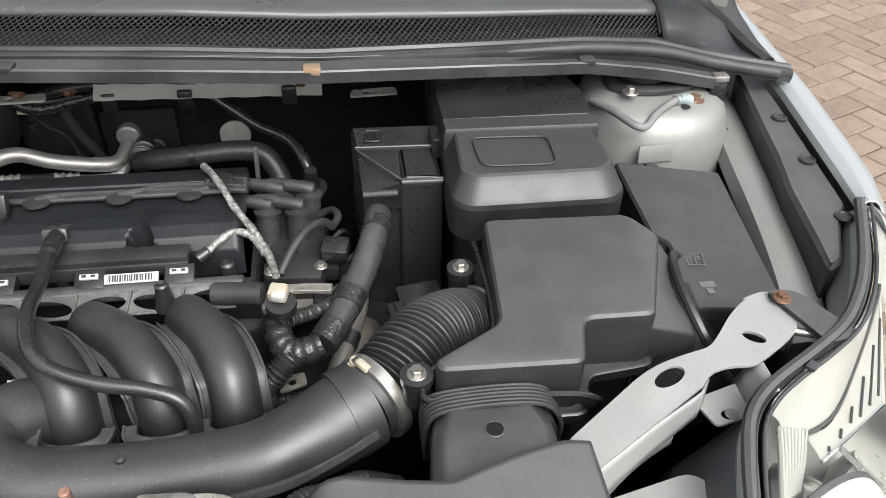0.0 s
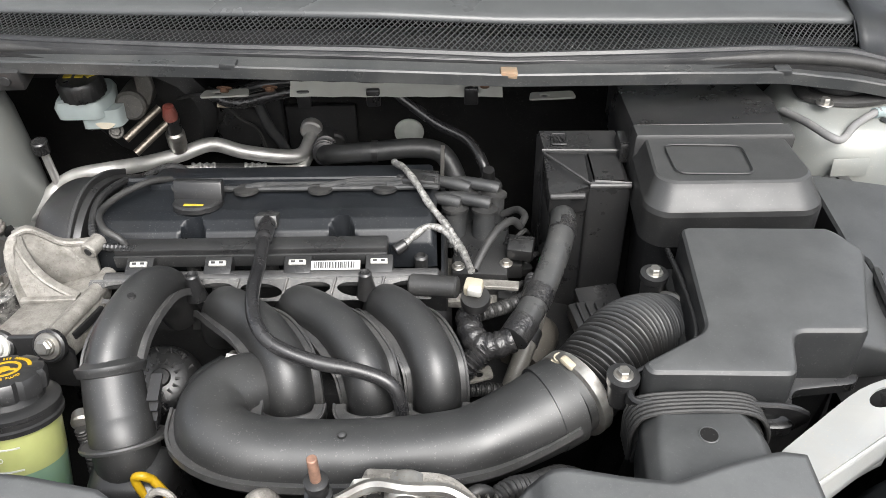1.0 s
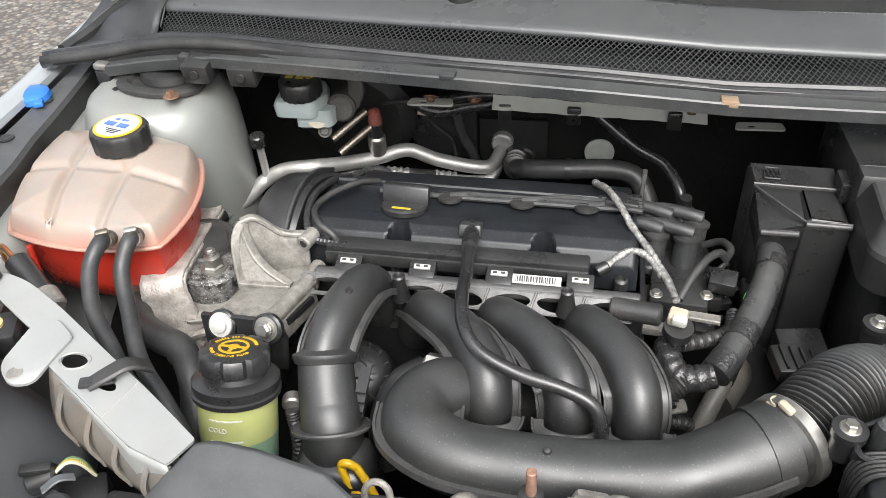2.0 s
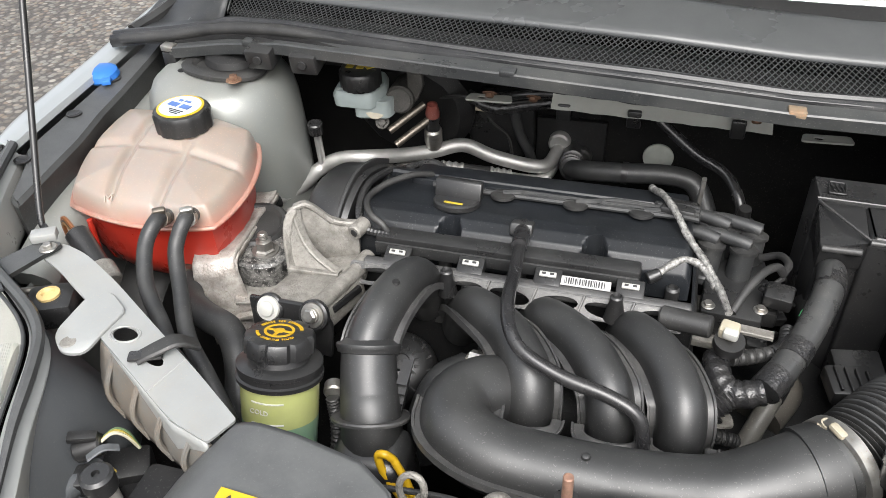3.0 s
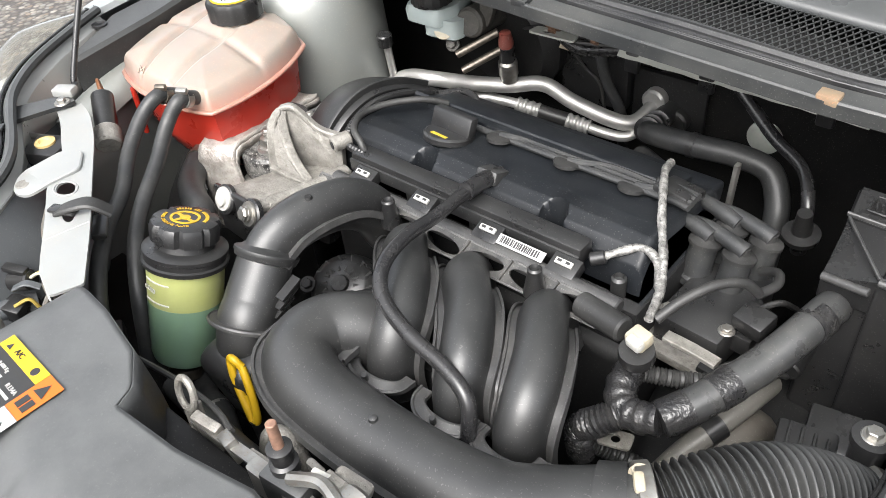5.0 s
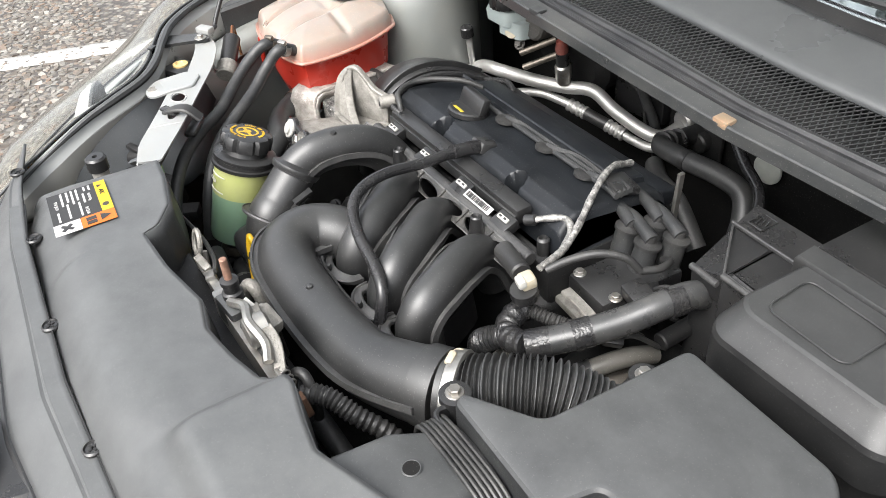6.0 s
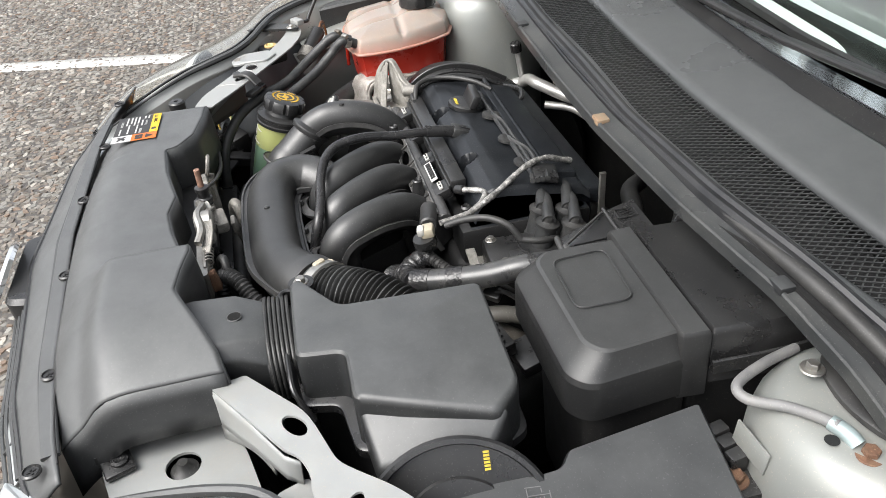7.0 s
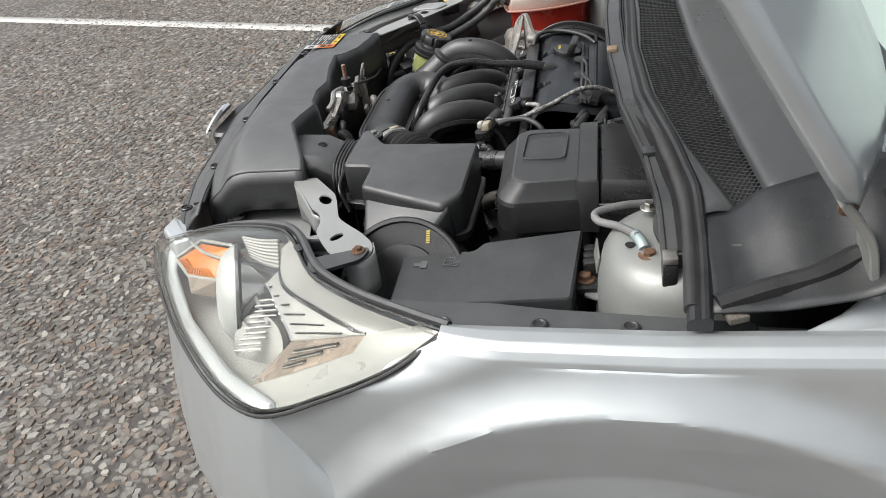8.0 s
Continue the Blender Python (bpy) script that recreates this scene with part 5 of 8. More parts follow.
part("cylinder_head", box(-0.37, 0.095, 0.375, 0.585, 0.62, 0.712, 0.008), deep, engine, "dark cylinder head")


def rocker_cover():
    """Long cover with a rounded front shoulder and round recesses in it."""
    def fn(u, v):
        x = -0.362 + 0.444 * u
        prof = ((0.398, 0.690), (0.401, 0.724), (0.406, 0.746), (0.417, 0.760), (0.434, 0.767), (0.455, 0.7665), (0.50, 0.759), (0.540, 0.752), (0.575, 0.744), (0.588, 0.732), (0.590, 0.69))
        k = v * (len(prof) - 1)
        i = min(int(k), len(prof) - 2)
        f = k - i
        y, z = prof[i][0] * (1 - f) + prof[i + 1][0] * f, prof[i][1] * (1 - f) + prof[i + 1][1] * f
        for cx in (-0.228, -0.038):
            d = math.hypot((x - cx) / 0.0175, (y - 0.400) / 0.040)
            if d < 1.0 and z > 0.71:
                z = max(0.718, z - 0.052 * min(1, (1 - d) * 5))
        e = min(u, 1 - u)
        z -= 0.014 * max(0, 1 - e / 0.02) ** 2
        return x, y, z
    return grid(fn, 150, 70)


rocker_black = mat("slate_black_rocker_plastic", (0.0092, 0.0106, 0.0128), 0.36, spec=0.36, dust=(0.30, 0.29, 0.27), dust_amount=0.025, dust_scale=10, grain=0.05, grain_scale=1200)
rc = part("rocker_cover", rocker_cover(), rocker_black, engine, "satin black plastic rocker cover", angle=55)
part("rear_ledge", moulded(rounded([(-0.315, 0.520), (0.050, 0.514), (0.052, 0.578), (-0.315, 0.582)], 0.008, 3), [(0.730, 0.0), (0.7620, 0.0), (0.7655, 0.0015), (0.7665, 0.004)], lambda x, y: -0.22 * (y - 0.515)), rocker_black, rc, "raised rear ledge")
vent = thing("vent_hose", (-0.33, 0.43, 0.77), "thin black vent hose looping over the rocker cover", "hose")
part("hose", tube([(-0.304, 0.392, 0.757), (-0.312, 0.394, 0.770), (-0.332, 0.404, 0.778), (-0.346, 0.434, 0.780), (-0.334, 0.472, 0.780), (-0.306, 0.510, 0.776), (-0.285, 0.535, 0.764)], 0.0046, 10, 8), rubber, vent)
part("hose_end", lathe([(0.010, 0), (0.011, 0.004), (0.007, 0.008)], (-0.304, 0.392, 0.750), segs=16), black, vent)
part("rocker_flange", box(-0.372, 0.092, 0.388, 0.582, 0.698, 0.712, 0.004), rocker_black, rc)
part("rear_ridge", sweep(rect(0.008, 0.012, 0.003), [(-0.35, 0.538, 0.758), (0.06, 0.530, 0.760)], n=2), rocker_black, rc, "raised rear ridge")
part("rear_step", block((-0.135, 0.592, 0.720), (0.42, 0.05, 0.030), (-15, 0, 0), 0.006, 3), rocker_black, rc)
for x in (-0.32, -0.24, -0.14, -0.04, 0.05):
    part("cover_bolt", lathe([(0.0085, 0), (0.0085, 0.030), (0.006, 0.033), (0.0055, 0.027), (0.002, 0.027)], (x + 0.012, 0.392, 0.705), segs=18), satin, rc)
cap_at = (-0.232, 0.468, 0.750)
cap = part("oil_cap", lathe([(0.024, -0.004), (0.024, 0.010), (0.031, 0.012), (0.033, 0.014), (0.033, 0.020), (0.030, 0.0225), (0.008, 0.0230)], cap_at, (0, 0.22, 1), segs=36, ridges=18, depth=0.0012), black, engine, "black oil filler cap with yellow marking")
grip = slab([(cap_at[0] - 0.033, cap_at[1] + 0.006, cap_at[2] + 0.020), (cap_at[0] + 0.033, cap_at[1] + 0.001, cap_at[2] + 0.021), (cap_at[0] + 0.033, cap_at[1] + 0.012, cap_at[2] + 0.044), (cap_at[0] - 0.033, cap_at[1] + 0.017, cap_at[2] + 0.043)], (0.001, 0.014, -0.003), 0.003)
part("cap_grip", grip, black, cap, "tall wedge grip")
part("oil_sign", block((cap_at[0], cap_at[1] - 0.014, cap_at[2] + 0.0265), (0.026, 0.005, 0.0008), (-13, 0, -4), 0), yellow_print, cap)
for x in (-0.175, -0.075, 0.012):
    part("plug_lead_seal", lathe([(0.017, 0), (0.017, 0.004), (0.012, 0.006), (0.004, 0.006)], (x, 0.503, 0.763), (0, 0.16, 1), segs=22), rubber, rc)

leads = thing("ignition_leads", (-0.05, 0.51, 0.77), "black rubber ignition leads lying along the rocker cover", "ignition leads", move=(0, 0.005, 0.02))
for i, (x0, y1) in enumerate(((-0.275, 0.502), (-0.175, 0.510), (-0.075, 0.518), (0.015, 0.526))):
    part("lead", tube([(x0, 0.500, 0.748), (x0 + 0.02, 0.503, 0.7495), (x0 + 0.05, y1, 0.745), (0.03, y1 - 0.004, 0.746), (0.062, y1 - 0.008, 0.750), (0.085, y1 - 0.014, 0.752)], 0.0042, 8, 5), hose_rubber, leads)
part("lead_holder", block((0.060, 0.515, 0.748), (0.045, 0.040, 0.012), (-12, 0, -10), 0.003), black, leads)

coil = thing("ignition_coil_pack", (0.13, 0.44, 0.66), "black ignition coil pack with four upright rubber boots", "ignition coil", move=(0.004, 0.036, -0.006))
part("coil_body", block((0.137, 0.430, 0.676), (0.075, 0.130, 0.055), (0, 0, -4), 0.006), black, coil)
part("coil_foot", block((0.125, 0.395, 0.662), (0.085, 0.09, 0.012), (0, 0, -4), 0.002), cast, coil, "cast aluminium foot")
part("socket", block((0.178, 0.42, 0.680), (0.03, 0.05, 0.024), (0, 0, -4), 0.003), black, coil)
for x, y in ((0.100, 0.462), (0.140, 0.458), (0.114, 0.498), (0.154, 0.494)):
    ax = Vector((0.05, 0.20, 1)).normalized()
    foot = V((x, y - 0.010, 0.688))
    boot = part("boot", lathe([(0.0185, 0), (0.0185, 0.008), (0.0160, 0.011), (0.0155, 0.042), (0.0148, 0.050), (0.010, 0.052)], foot, ax, 24), hose_rubber, coil, "grey rubber boot")
    part("boot_cap", lathe([(0.0150, 0), (0.0182, 0.001), (0.0182, 0.005), (0.0125, 0.007), (0.0095, 0.009), (0.0088, 0.016), (0.004, 0.017)], foot + ax * 0.049, ax, 24), rubber, boot, "domed cap")
    top = foot + ax * 0.060
    part("elbow", tube([top + Vector((0.006, -0.001, 0.000)), top + Vector((-0.010, 0.003, 0.003)), top + Vector((-0.040, 0.012, 0.004)), top + Vector((-0.064, 0.016, 0.002))], lambda t: 0.0105 - 0.0035 * t, 12, 5), hose_rubber, boot)
part("plug", block((0.188, 0.402, 0.716), (0.034, 0.030, 0.020), (8, 0, -12), 0.003), black, coil, "black connector plug")
part("cross_bar", sweep(rect(0.014, 0.006, 0.001), [(0.122, 0.343, 0.705), (0.150, 0.341, 0.706), (0.181, 0.337, 0.706)], n=2), cast, coil, "pale cast bar")
for x, y in ((0.168, 0.385), (0.105, 0.380)):
    part("coil_bolt", hexbolt((x, y, 0.7035), (0, 0, 1), 0.006, 0.004, 0.009), steel, coil)

worn_web = mat("worn_grey_black_web", (0.019, 0.019, 0.019), 0.36, lit_top=0.06, var=0.25, scale=60, dust=(0.25, 0.24, 0.22), dust_amount=0.3, dust_scale=40)
rail = thing("fuel_rail", (-0.12, 0.345, 0.72), "black fuel rail and injector wiring tray with white clips", "fuel rail")
part("wiring_tray", block((-0.148, 0.392, 0.750), (0.340, 0.026, 0.024), (0, 0, 0), 0.004), black, rail, "black wiring tray")
part("tray_lip", box(-0.318, 0.021, 0.376, 0.3795, 0.737, 0.754, 0.001), satin, rail)
part("rail_tube", rod((-0.325, 0.354, 0.735), (0.085, 0.354, 0.735), 0.0105), seam_black, rail)


def web():
    """The rail's flat front web with long lens-shaped openings, tilted towards the front."""
    n = 7
    holes = [(-0.335 + 0.410 * (k + 0.5) / n, 0.0005 * (-1) ** k, 0.0255, 0.0088, 6 * (-1) ** k) for k in range(n)]
    bm = plate(rounded([(-0.340, -0.0135), (0.076, -0.0135), (0.076, 0.0135), (-0.340, 0.0135)], 0.003, 2), -0.0015, 0.0015, holes)
    bm.transform(Matrix.Translation((0, 0.335, 0.733)) @ Matrix.Rotation(radians(44), 4, "X"))
    return bm


part("web", web(), worn_web, rail, "open black plastic web")
# thin pale lines paint the bright glint along the web's edges
pale_edge = mat("web_edge_highlight", (0.12, 0.12, 0.118), 0.4, var=0.4, scale=90, dust=(0.02, 0.02, 0.02), dust_amount=0.7, dust_scale=70)
for y, z in ((0.3255, 0.7250), (0.3445, 0.7435)):
    part("web_edge", tube([(-0.338, y, z), (-0.20, y, z), (-0.06, y, z), (0.074, y, z)], 0.0014, 6, 6), pale_edge, rail)
for k in range(7):
    x = -0.335 + 0.410 * (k + 1) / 7
    part("web_rib", sweep(rect(0.003, 0.006, 0.0006), [(x - 0.004, 0.326, 0.7265), (x + 0.003, 0.344, 0.7445)], ref=(0, -1, 1), n=2), worn_web, rail)
for x in (-0.283, -0.186, -0.088, 0.012):
    clip = part("injector_plug", block((x, 0.366, 0.742), (0.034, 0.026, 0.016), (20, 0, 0), 0.002), black, rail)
    part("white_clip", join(block((x, 0.364, 0.752), (0.021, 0.007, 0.004), (25, 0, 0), 0.001)), white_plastic, clip, "small white clip")
    part("clip_gap", join(block((x - 0.005, 0.3634, 0.7542), (0.005, 0.0028, 0.0012), (25, 0, 0), 0), block((x + 0.005, 0.3634, 0.7542), (0.005, 0.0028, 0.0012), (25, 0, 0), 0)), ink, clip)
    part("injector", rod((x, 0.352, 0.728), (x, 0.340, 0.69), 0.009), black, rail)
lab = part("bar_label", block((-0.041, 0.3605, 0.7495), (0.060, 0.012, 0.001), (28, 0, 0), 0), label_white, rail, "white barcode label")
rng = random.Random(3)
bars, xx = [], -0.067
while xx < -0.017:
    w = rng.choice((0.0007, 0.0012, 0.0018))
    bars.append(block((xx + w / 2, 0.3602, 0.7505), (w, 0.008, 0.0008), (28, 0, 0), 0))
    xx += w + rng.choice((0.0010, 0.0016))
part("bars", join(*bars), ink, lab)
for x in (-0.208, -0.002):
    post = part("post", lathe([(0.013, 0), (0.008, 0.028), (0.008, 0.034), (0.006, 0.036), (0.004, 0.032), (0.001, 0.032)], (x, 0.331, 0.727), segs=18), black, rail)
part("end_tube", rod((0.050, 0.336, 0.738), (0.108, 0.323, 0.744), 0.0135), rubber, rail)
part("end_plug", block((0.126, 0.318, 0.748), (0.022, 0.020, 0.016), (10, 0, -15), 0.004), cream_plastic, rail, "yellowed white plug")
part("plug_cap", block((0.127, 0.308, 0.751), (0.017, 0.011, 0.012), (10, 0, -15), 0.003), white_plastic, rail)
part("plug_collar", lathe([(0.017, 0), (0.018, 0.006), (0.017, 0.014), (0.012, 0.014)], (0.128, 0.314, 0.726), (0, -0.2, 1), 20), black, rail)

# timing cover and the alloy mount
timing = thing("timing_cover", (-0.40, 0.48, 0.45), "arched black plastic timing cover at the end of the engine", "timing cover")
arc = [(-0.400, 0.352, 0.60), (-0.400, 0.368, 0.69), (-0.398, 0.392, 0.745), (-0.396, 0.43, 0.775), (-0.396, 0.48, 0.782), (-0.394, 0.535, 0.768), (-0.392, 0.590, 0.737), (-0.392, 0.635, 0.695), (-0.392, 0.65, 0.58)]
part("shell", sweep([(-0.040, -0.03), (0.028, -0.03), (0.028, -0.004), (0.020, 0.0), (-0.030, -0.004), (-0.040, -0.014)], arc, ref=(0, 0.05, 1), n=6), black, timing, angle=45)
fill = grid(lambda u, v: (-0.433, float(np.interp(u, (0, 1), (0.37, 0.64))), 0.5 + v * (float(np.interp(u, (0, 0.13, 0.33, 0.6, 0.85, 1), (0.68, 0.735, 0.765, 0.752, 0.70, 0.65))) - 0.5)), 14, 4)
thick(part("end_face", fill, black, timing), 0.004, 0)
part("rib", sweep(rect(0.005, 0.010, 0.001), [(p[0] + 0.018, p[1], p[2] + 0.004) for p in arc[1:7]], ref=(0, 0.05, 1), n=6), satin, timing, "raised rib")
part("lead_tube", tube([(-0.340, 0.575, 0.742), (-0.350, 0.535, 0.762), (-0.362, 0.48, 0.772), (-0.358, 0.43, 0.768), (-0.340, 0.395, 0.760), (-0.30, 0.388, 0.758)], lambda t: 0.0052 + 0.0006 * (math.sin(t * 260) if t > 0.6 else 0), 8, 24), black, timing)
part("tube_end", tube([(-0.340, 0.575, 0.742), (-0.31, 0.598, 0.744), (-0.285, 0.595, 0.738), (-0.28, 0.58, 0.728)], 0.0052, 8, 8), black, timing)

mount = thing("engine_mount", (-0.50, 0.36, 0.55), "oxidised steel engine mount with a rubber core and large nuts", "engine mount", move=(0.008, -0.002, 0.016))
steel_dull = mat("grey_oxidised_steel", (0.40, 0.375, 0.345), 0.5, metal=0.4, var=0.3, scale=45, dust=(0.13, 0.10, 0.08), dust_amount=0.75, dust_scale=38, grain=0.35, grain_scale=260)
flaked = mat("flaking_black_steel", (0.012, 0.012, 0.012), 0.4, dust=(0.34, 0.33, 0.31), dust_amount=0.75, dust_scale=75, grain=0.3, grain_scale=300)


def strap(u, v):
    """Flat bridge over the mount that folds down at its front."""
    w = 2 * v - 1
    ys = float(np.interp(u, (0, 0.30, 0.35, 0.40, 1), (0.306, 0.314, 0.322, 0.336, 0.490)))
    zs = float(np.interp(u, (0, 0.30, 0.35, 0.40, 1), (0.585, 0.696, 0.709, 0.713, 0.700)))
    xs = float(np.interp(u, (0, 0.35, 1), (-0.514, -0.537, -0.574)))
    wide = float(np.interp(u, (0, 0.35, 1), (0.030, 0.025, 0.041)))
    rough = 0.0012 * math.sin(u * 61) * math.sin(v * 17)
    return xs + wide * w, ys + 0.45 * wide * w, zs + rough


thick(part("strap", grid(strap, 60, 10), steel_dull, mount, "wide bent steel strap", angle=60), 0.007, 0)
flange = grid(lambda u, v: Vector(strap(0.0 + u, 1.0)) + Vector((-0.004 * v, 0.004 * v, -0.002 - 0.013 * v)), 40, 2)
thick(part("strap_edge", flange, steel_dull, mount), 0.005, 0)
for p, sz, tn in (((-0.500, 0.318, 0.650), (0.030, 0.012, 0.010), (0, 30, 20)), ((-0.496, 0.310, 0.632), (0.036, 0.010, 0.008), (10, -20, 10))):
    part("torn_lug", block(p, sz, tn, 0.002), steel_dull, mount)
part("core_case", moulded(rounded([(-0.530, 0.348), (-0.500, 0.336), (-0.468, 0.345), (-0.448, 0.378), (-0.470, 0.43), (-0.53, 0.44)], 0.014, 5), [(0.640, 0.004), (0.668, 0), (0.692, 0), (0.697, 0.004)]), flaked, mount, "black steel core housing with flaked paint")
part("rubber_core", lathe([(0.046, -0.010), (0.047, 0.004), (0.042, 0.010), (0.036, 0.010), (0.032, 0.004), (0.020, 0.006), (0.008, 0.010)], (-0.525, 0.425, 0.696), (0.05, -0.1, 1), segs=32), rubber, mount, "dusty rubber core")
for k in range(4):
    part("case_slot", block((-0.5275, 0.352 + 0.004 * k, 0.674 + 0.006 * k), (0.012, 0.010, 0.003), (0, 0, -20), 0.0008), deep, mount)
for x, y, z in ((-0.488, 0.374, 0.697), (-0.478, 0.445, 0.690)):
    nut = part("nut", lathe([(0.0150, 0.003), (0.0150, 0.005), (0.0125, 0.007), (0.0120, 0.019), (0.008, 0.021)], (x, y, z), segs=6), steel, mount, "large plated nut")
    part("nut_washer", lathe([(0.0185, 0), (0.019, 0.0015), (0.0185, 0.0035), (0.012, 0.004)], (x, y, z - 0.001), segs=24), steel, nut)
    part("stud", rod((x, y, z + 0.018), (x, y, z + 0.032), 0.0065, 0.0055), steel, nut)
    for k in range(4):
        part("thread", lathe([(0.0055, 0), (0.0071, 0.0008), (0.0055, 0.0016)], (x, y, z + 0.0205 + 0.0026 * k), segs=14), steel, nut)
part("lower_shelf", block((-0.482, 0.340, 0.655), (0.07, 0.05, 0.006), (8, 0, 15), 0.002), cast, mount)
# cast alloy bracket: a foot, a raised barrel, a curved gusset, a rear wall with an ear
part("foot", slab([(-0.436, 0.256, 0.722), (-0.352, 0.244, 0.726), (-0.330, 0.338, 0.713), (-0.424, 0.350, 0.706)], (0, 0.003, -0.016), 0.004), cast, mount, "cast alloy foot")
part("foot_side", slab([(-0.350, 0.246, 0.726), (-0.330, 0.336, 0.714), (-0.326, 0.336, 0.680), (-0.346, 0.246, 0.690)], (-0.010, 0.002, 0), 0.003), cast, mount)
part("side_slot", slab([(-0.3425, 0.268, 0.716), (-0.3275, 0.322, 0.709), (-0.3260, 0.322, 0.700), (-0.3410, 0.268, 0.706)], (-0.006, 0.001, 0), 0.001), deep, mount, "dark slot")
part("barrel", tube([(-0.360, 0.240, 0.727), (-0.354, 0.27, 0.7235), (-0.340, 0.340, 0.716), (-0.338, 0.378, 0.712)], lambda t: 0.0105, 14, 5), cast, mount)
part("bracket_floor", slab([(-0.424, 0.340, 0.703), (-0.345, 0.335, 0.709), (-0.332, 0.352, 0.711), (-0.340, 0.392, 0.708), (-0.424, 0.378, 0.700)], (0, 0, -0.018), 0.004), cast, mount)
part("bolt_shroud", slab([(-0.446, 0.249, 0.728), (-0.346, 0.239, 0.738), (-0.334, 0.240, 0.71), (-0.338, 0.236, 0.66), (-0.446, 0.246, 0.66)], (0, 0.008, 0), 0.003), black, mount, "black steel plate")
bend = [V((-0.4240, 0.360, 0.7830)).lerp(V((-0.362, 0.336, 0.712)), k / 10) + Vector((-0.012, 0.0, -0.010)) * math.sin(math.pi * k / 10) for k in range(11)]
part("gusset", chamfer(loft([[V((-0.427, 0.334, 0.708))] + [V((-0.427, 0.342, 0.758))] + bend, [p + Vector((0.002, 0.007, 0)) for p in [V((-0.427, 0.334, 0.708))] + [V((-0.427, 0.342, 0.758))] + bend]]), 0.001, 1), cast, mount, "thin curved gusset")
part("gusset_rim", sweep(rect(0.012, 0.0055, 0.0015), [(-0.428, 0.332, 0.704), (-0.431, 0.340, 0.745), (-0.431, 0.350, 0.772), (-0.424, 0.362, 0.786)] + bend[1:], ref=(0.3, 0.0, 1), n=3), cast, mount, "raised rim")
part("gusset_foot", sweep(rect(0.008, 0.006, 0.001), [(-0.428, 0.329, 0.713), (-0.395, 0.329, 0.7135), (-0.361, 0.331, 0.713)], n=3), cast, mount)
# dark slab laid over the opening's place, its shade in the colour
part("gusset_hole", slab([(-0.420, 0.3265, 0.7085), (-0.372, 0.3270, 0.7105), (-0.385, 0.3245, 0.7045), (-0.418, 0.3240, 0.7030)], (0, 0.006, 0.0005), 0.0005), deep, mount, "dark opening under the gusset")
part("rear_wall", slab([(-0.424, 0.362, 0.700), (-0.352, 0.386, 0.706), (-0.352, 0.391, 0.750), (-0.372, 0.386, 0.752), (-0.388, 0.380, 0.758), (-0.402, 0.374, 0.776), (-0.412, 0.369, 0.787), (-0.424, 0.363, 0.788)], (-0.003, 0.010, 0), 0.002), cast, mount, "cast rear wall")
part("wall_rim", sweep(rect(0.012, 0.007, 0.002), [(-0.427, 0.364, 0.786), (-0.414, 0.371, 0.789), (-0.402, 0.377, 0.778), (-0.388, 0.384, 0.760), (-0.370, 0.390, 0.7535), (-0.352, 0.395, 0.752)], ref=(0.2, 0.2, 1), n=3), cast, mount)
part("bracket_ear", rod((-0.354, 0.377, 0.748), (-0.347, 0.402, 0.749), 0.0105), cast, mount)
part("ear_hole", rod((-0.3543, 0.3760, 0.748), (-0.353, 0.379, 0.748), 0.0052), deep, mount)
for x, y, z, m in ((-0.416, 0.237, 0.722, white_plastic), (-0.353, 0.229, 0.731, steel)):
    bolt = part("foot_bolt", lathe([(0.0150, 0), (0.0160, 0.003), (0.0150, 0.006), (0.0100, 0.0065), (0.0095, 0.010), (0.006, 0.0115)], (x, y + 0.008, z - 0.002), (-0.1, -0.86, 0.45), 26 if m is white_plastic else 20), m, mount, "round white cap" if m is white_plastic else "plated flange bolt")
    if m is steel:
        part("bolt_hex", lathe([(0.0095, 0), (0.0095, 0.008), (0.007, 0.010)], (x - 0.001, y + 0.003, z + 0.001), (-0.1, -0.86, 0.45), 6), steel, bolt)
    part("bolt_ring", lathe([(0.0170, 0), (0.0195, 0.002), (0.0195, 0.008), (0.0170, 0.010)], (x, y + 0.013, z - 0.006), (-0.1, -0.86, 0.45), 26), black, bolt)

# ---- inlet manifold ----
manifold = thing("inlet_manifold", (-0.02, 0.2, 0.5), "satin black plastic inlet manifold with four curved runners", "inlet manifold")


def runner(pts, r, tall, wide, name="runner"):
    """A domed duct on a flat seam flange with a raised lip on both sides."""
    dome = [(0.002 + tall * math.cos(k * math.pi / 11), r * math.sin(k * math.pi / 11)) for k in range(22)]
    body = part(name, sweep(dome, pts, ref=(1, 0, 0.05), n=8), satin, manifold, "curved black plastic runner", angle=50)
    for q in (-1, 1):
        part("seam", sweep([(-0.003, q * (r - 0.004)), (0.0015, q * (r - 0.004)), (0.0012, q * (wide - 0.003)), (0.0040, q * (wide - 0.0025)), (0.0044, q * wide), (-0.004, q * wide)], pts, ref=(1, 0, 0.05), n=8), seam_black, body, "moulded seam flange", angle=25)
    return body


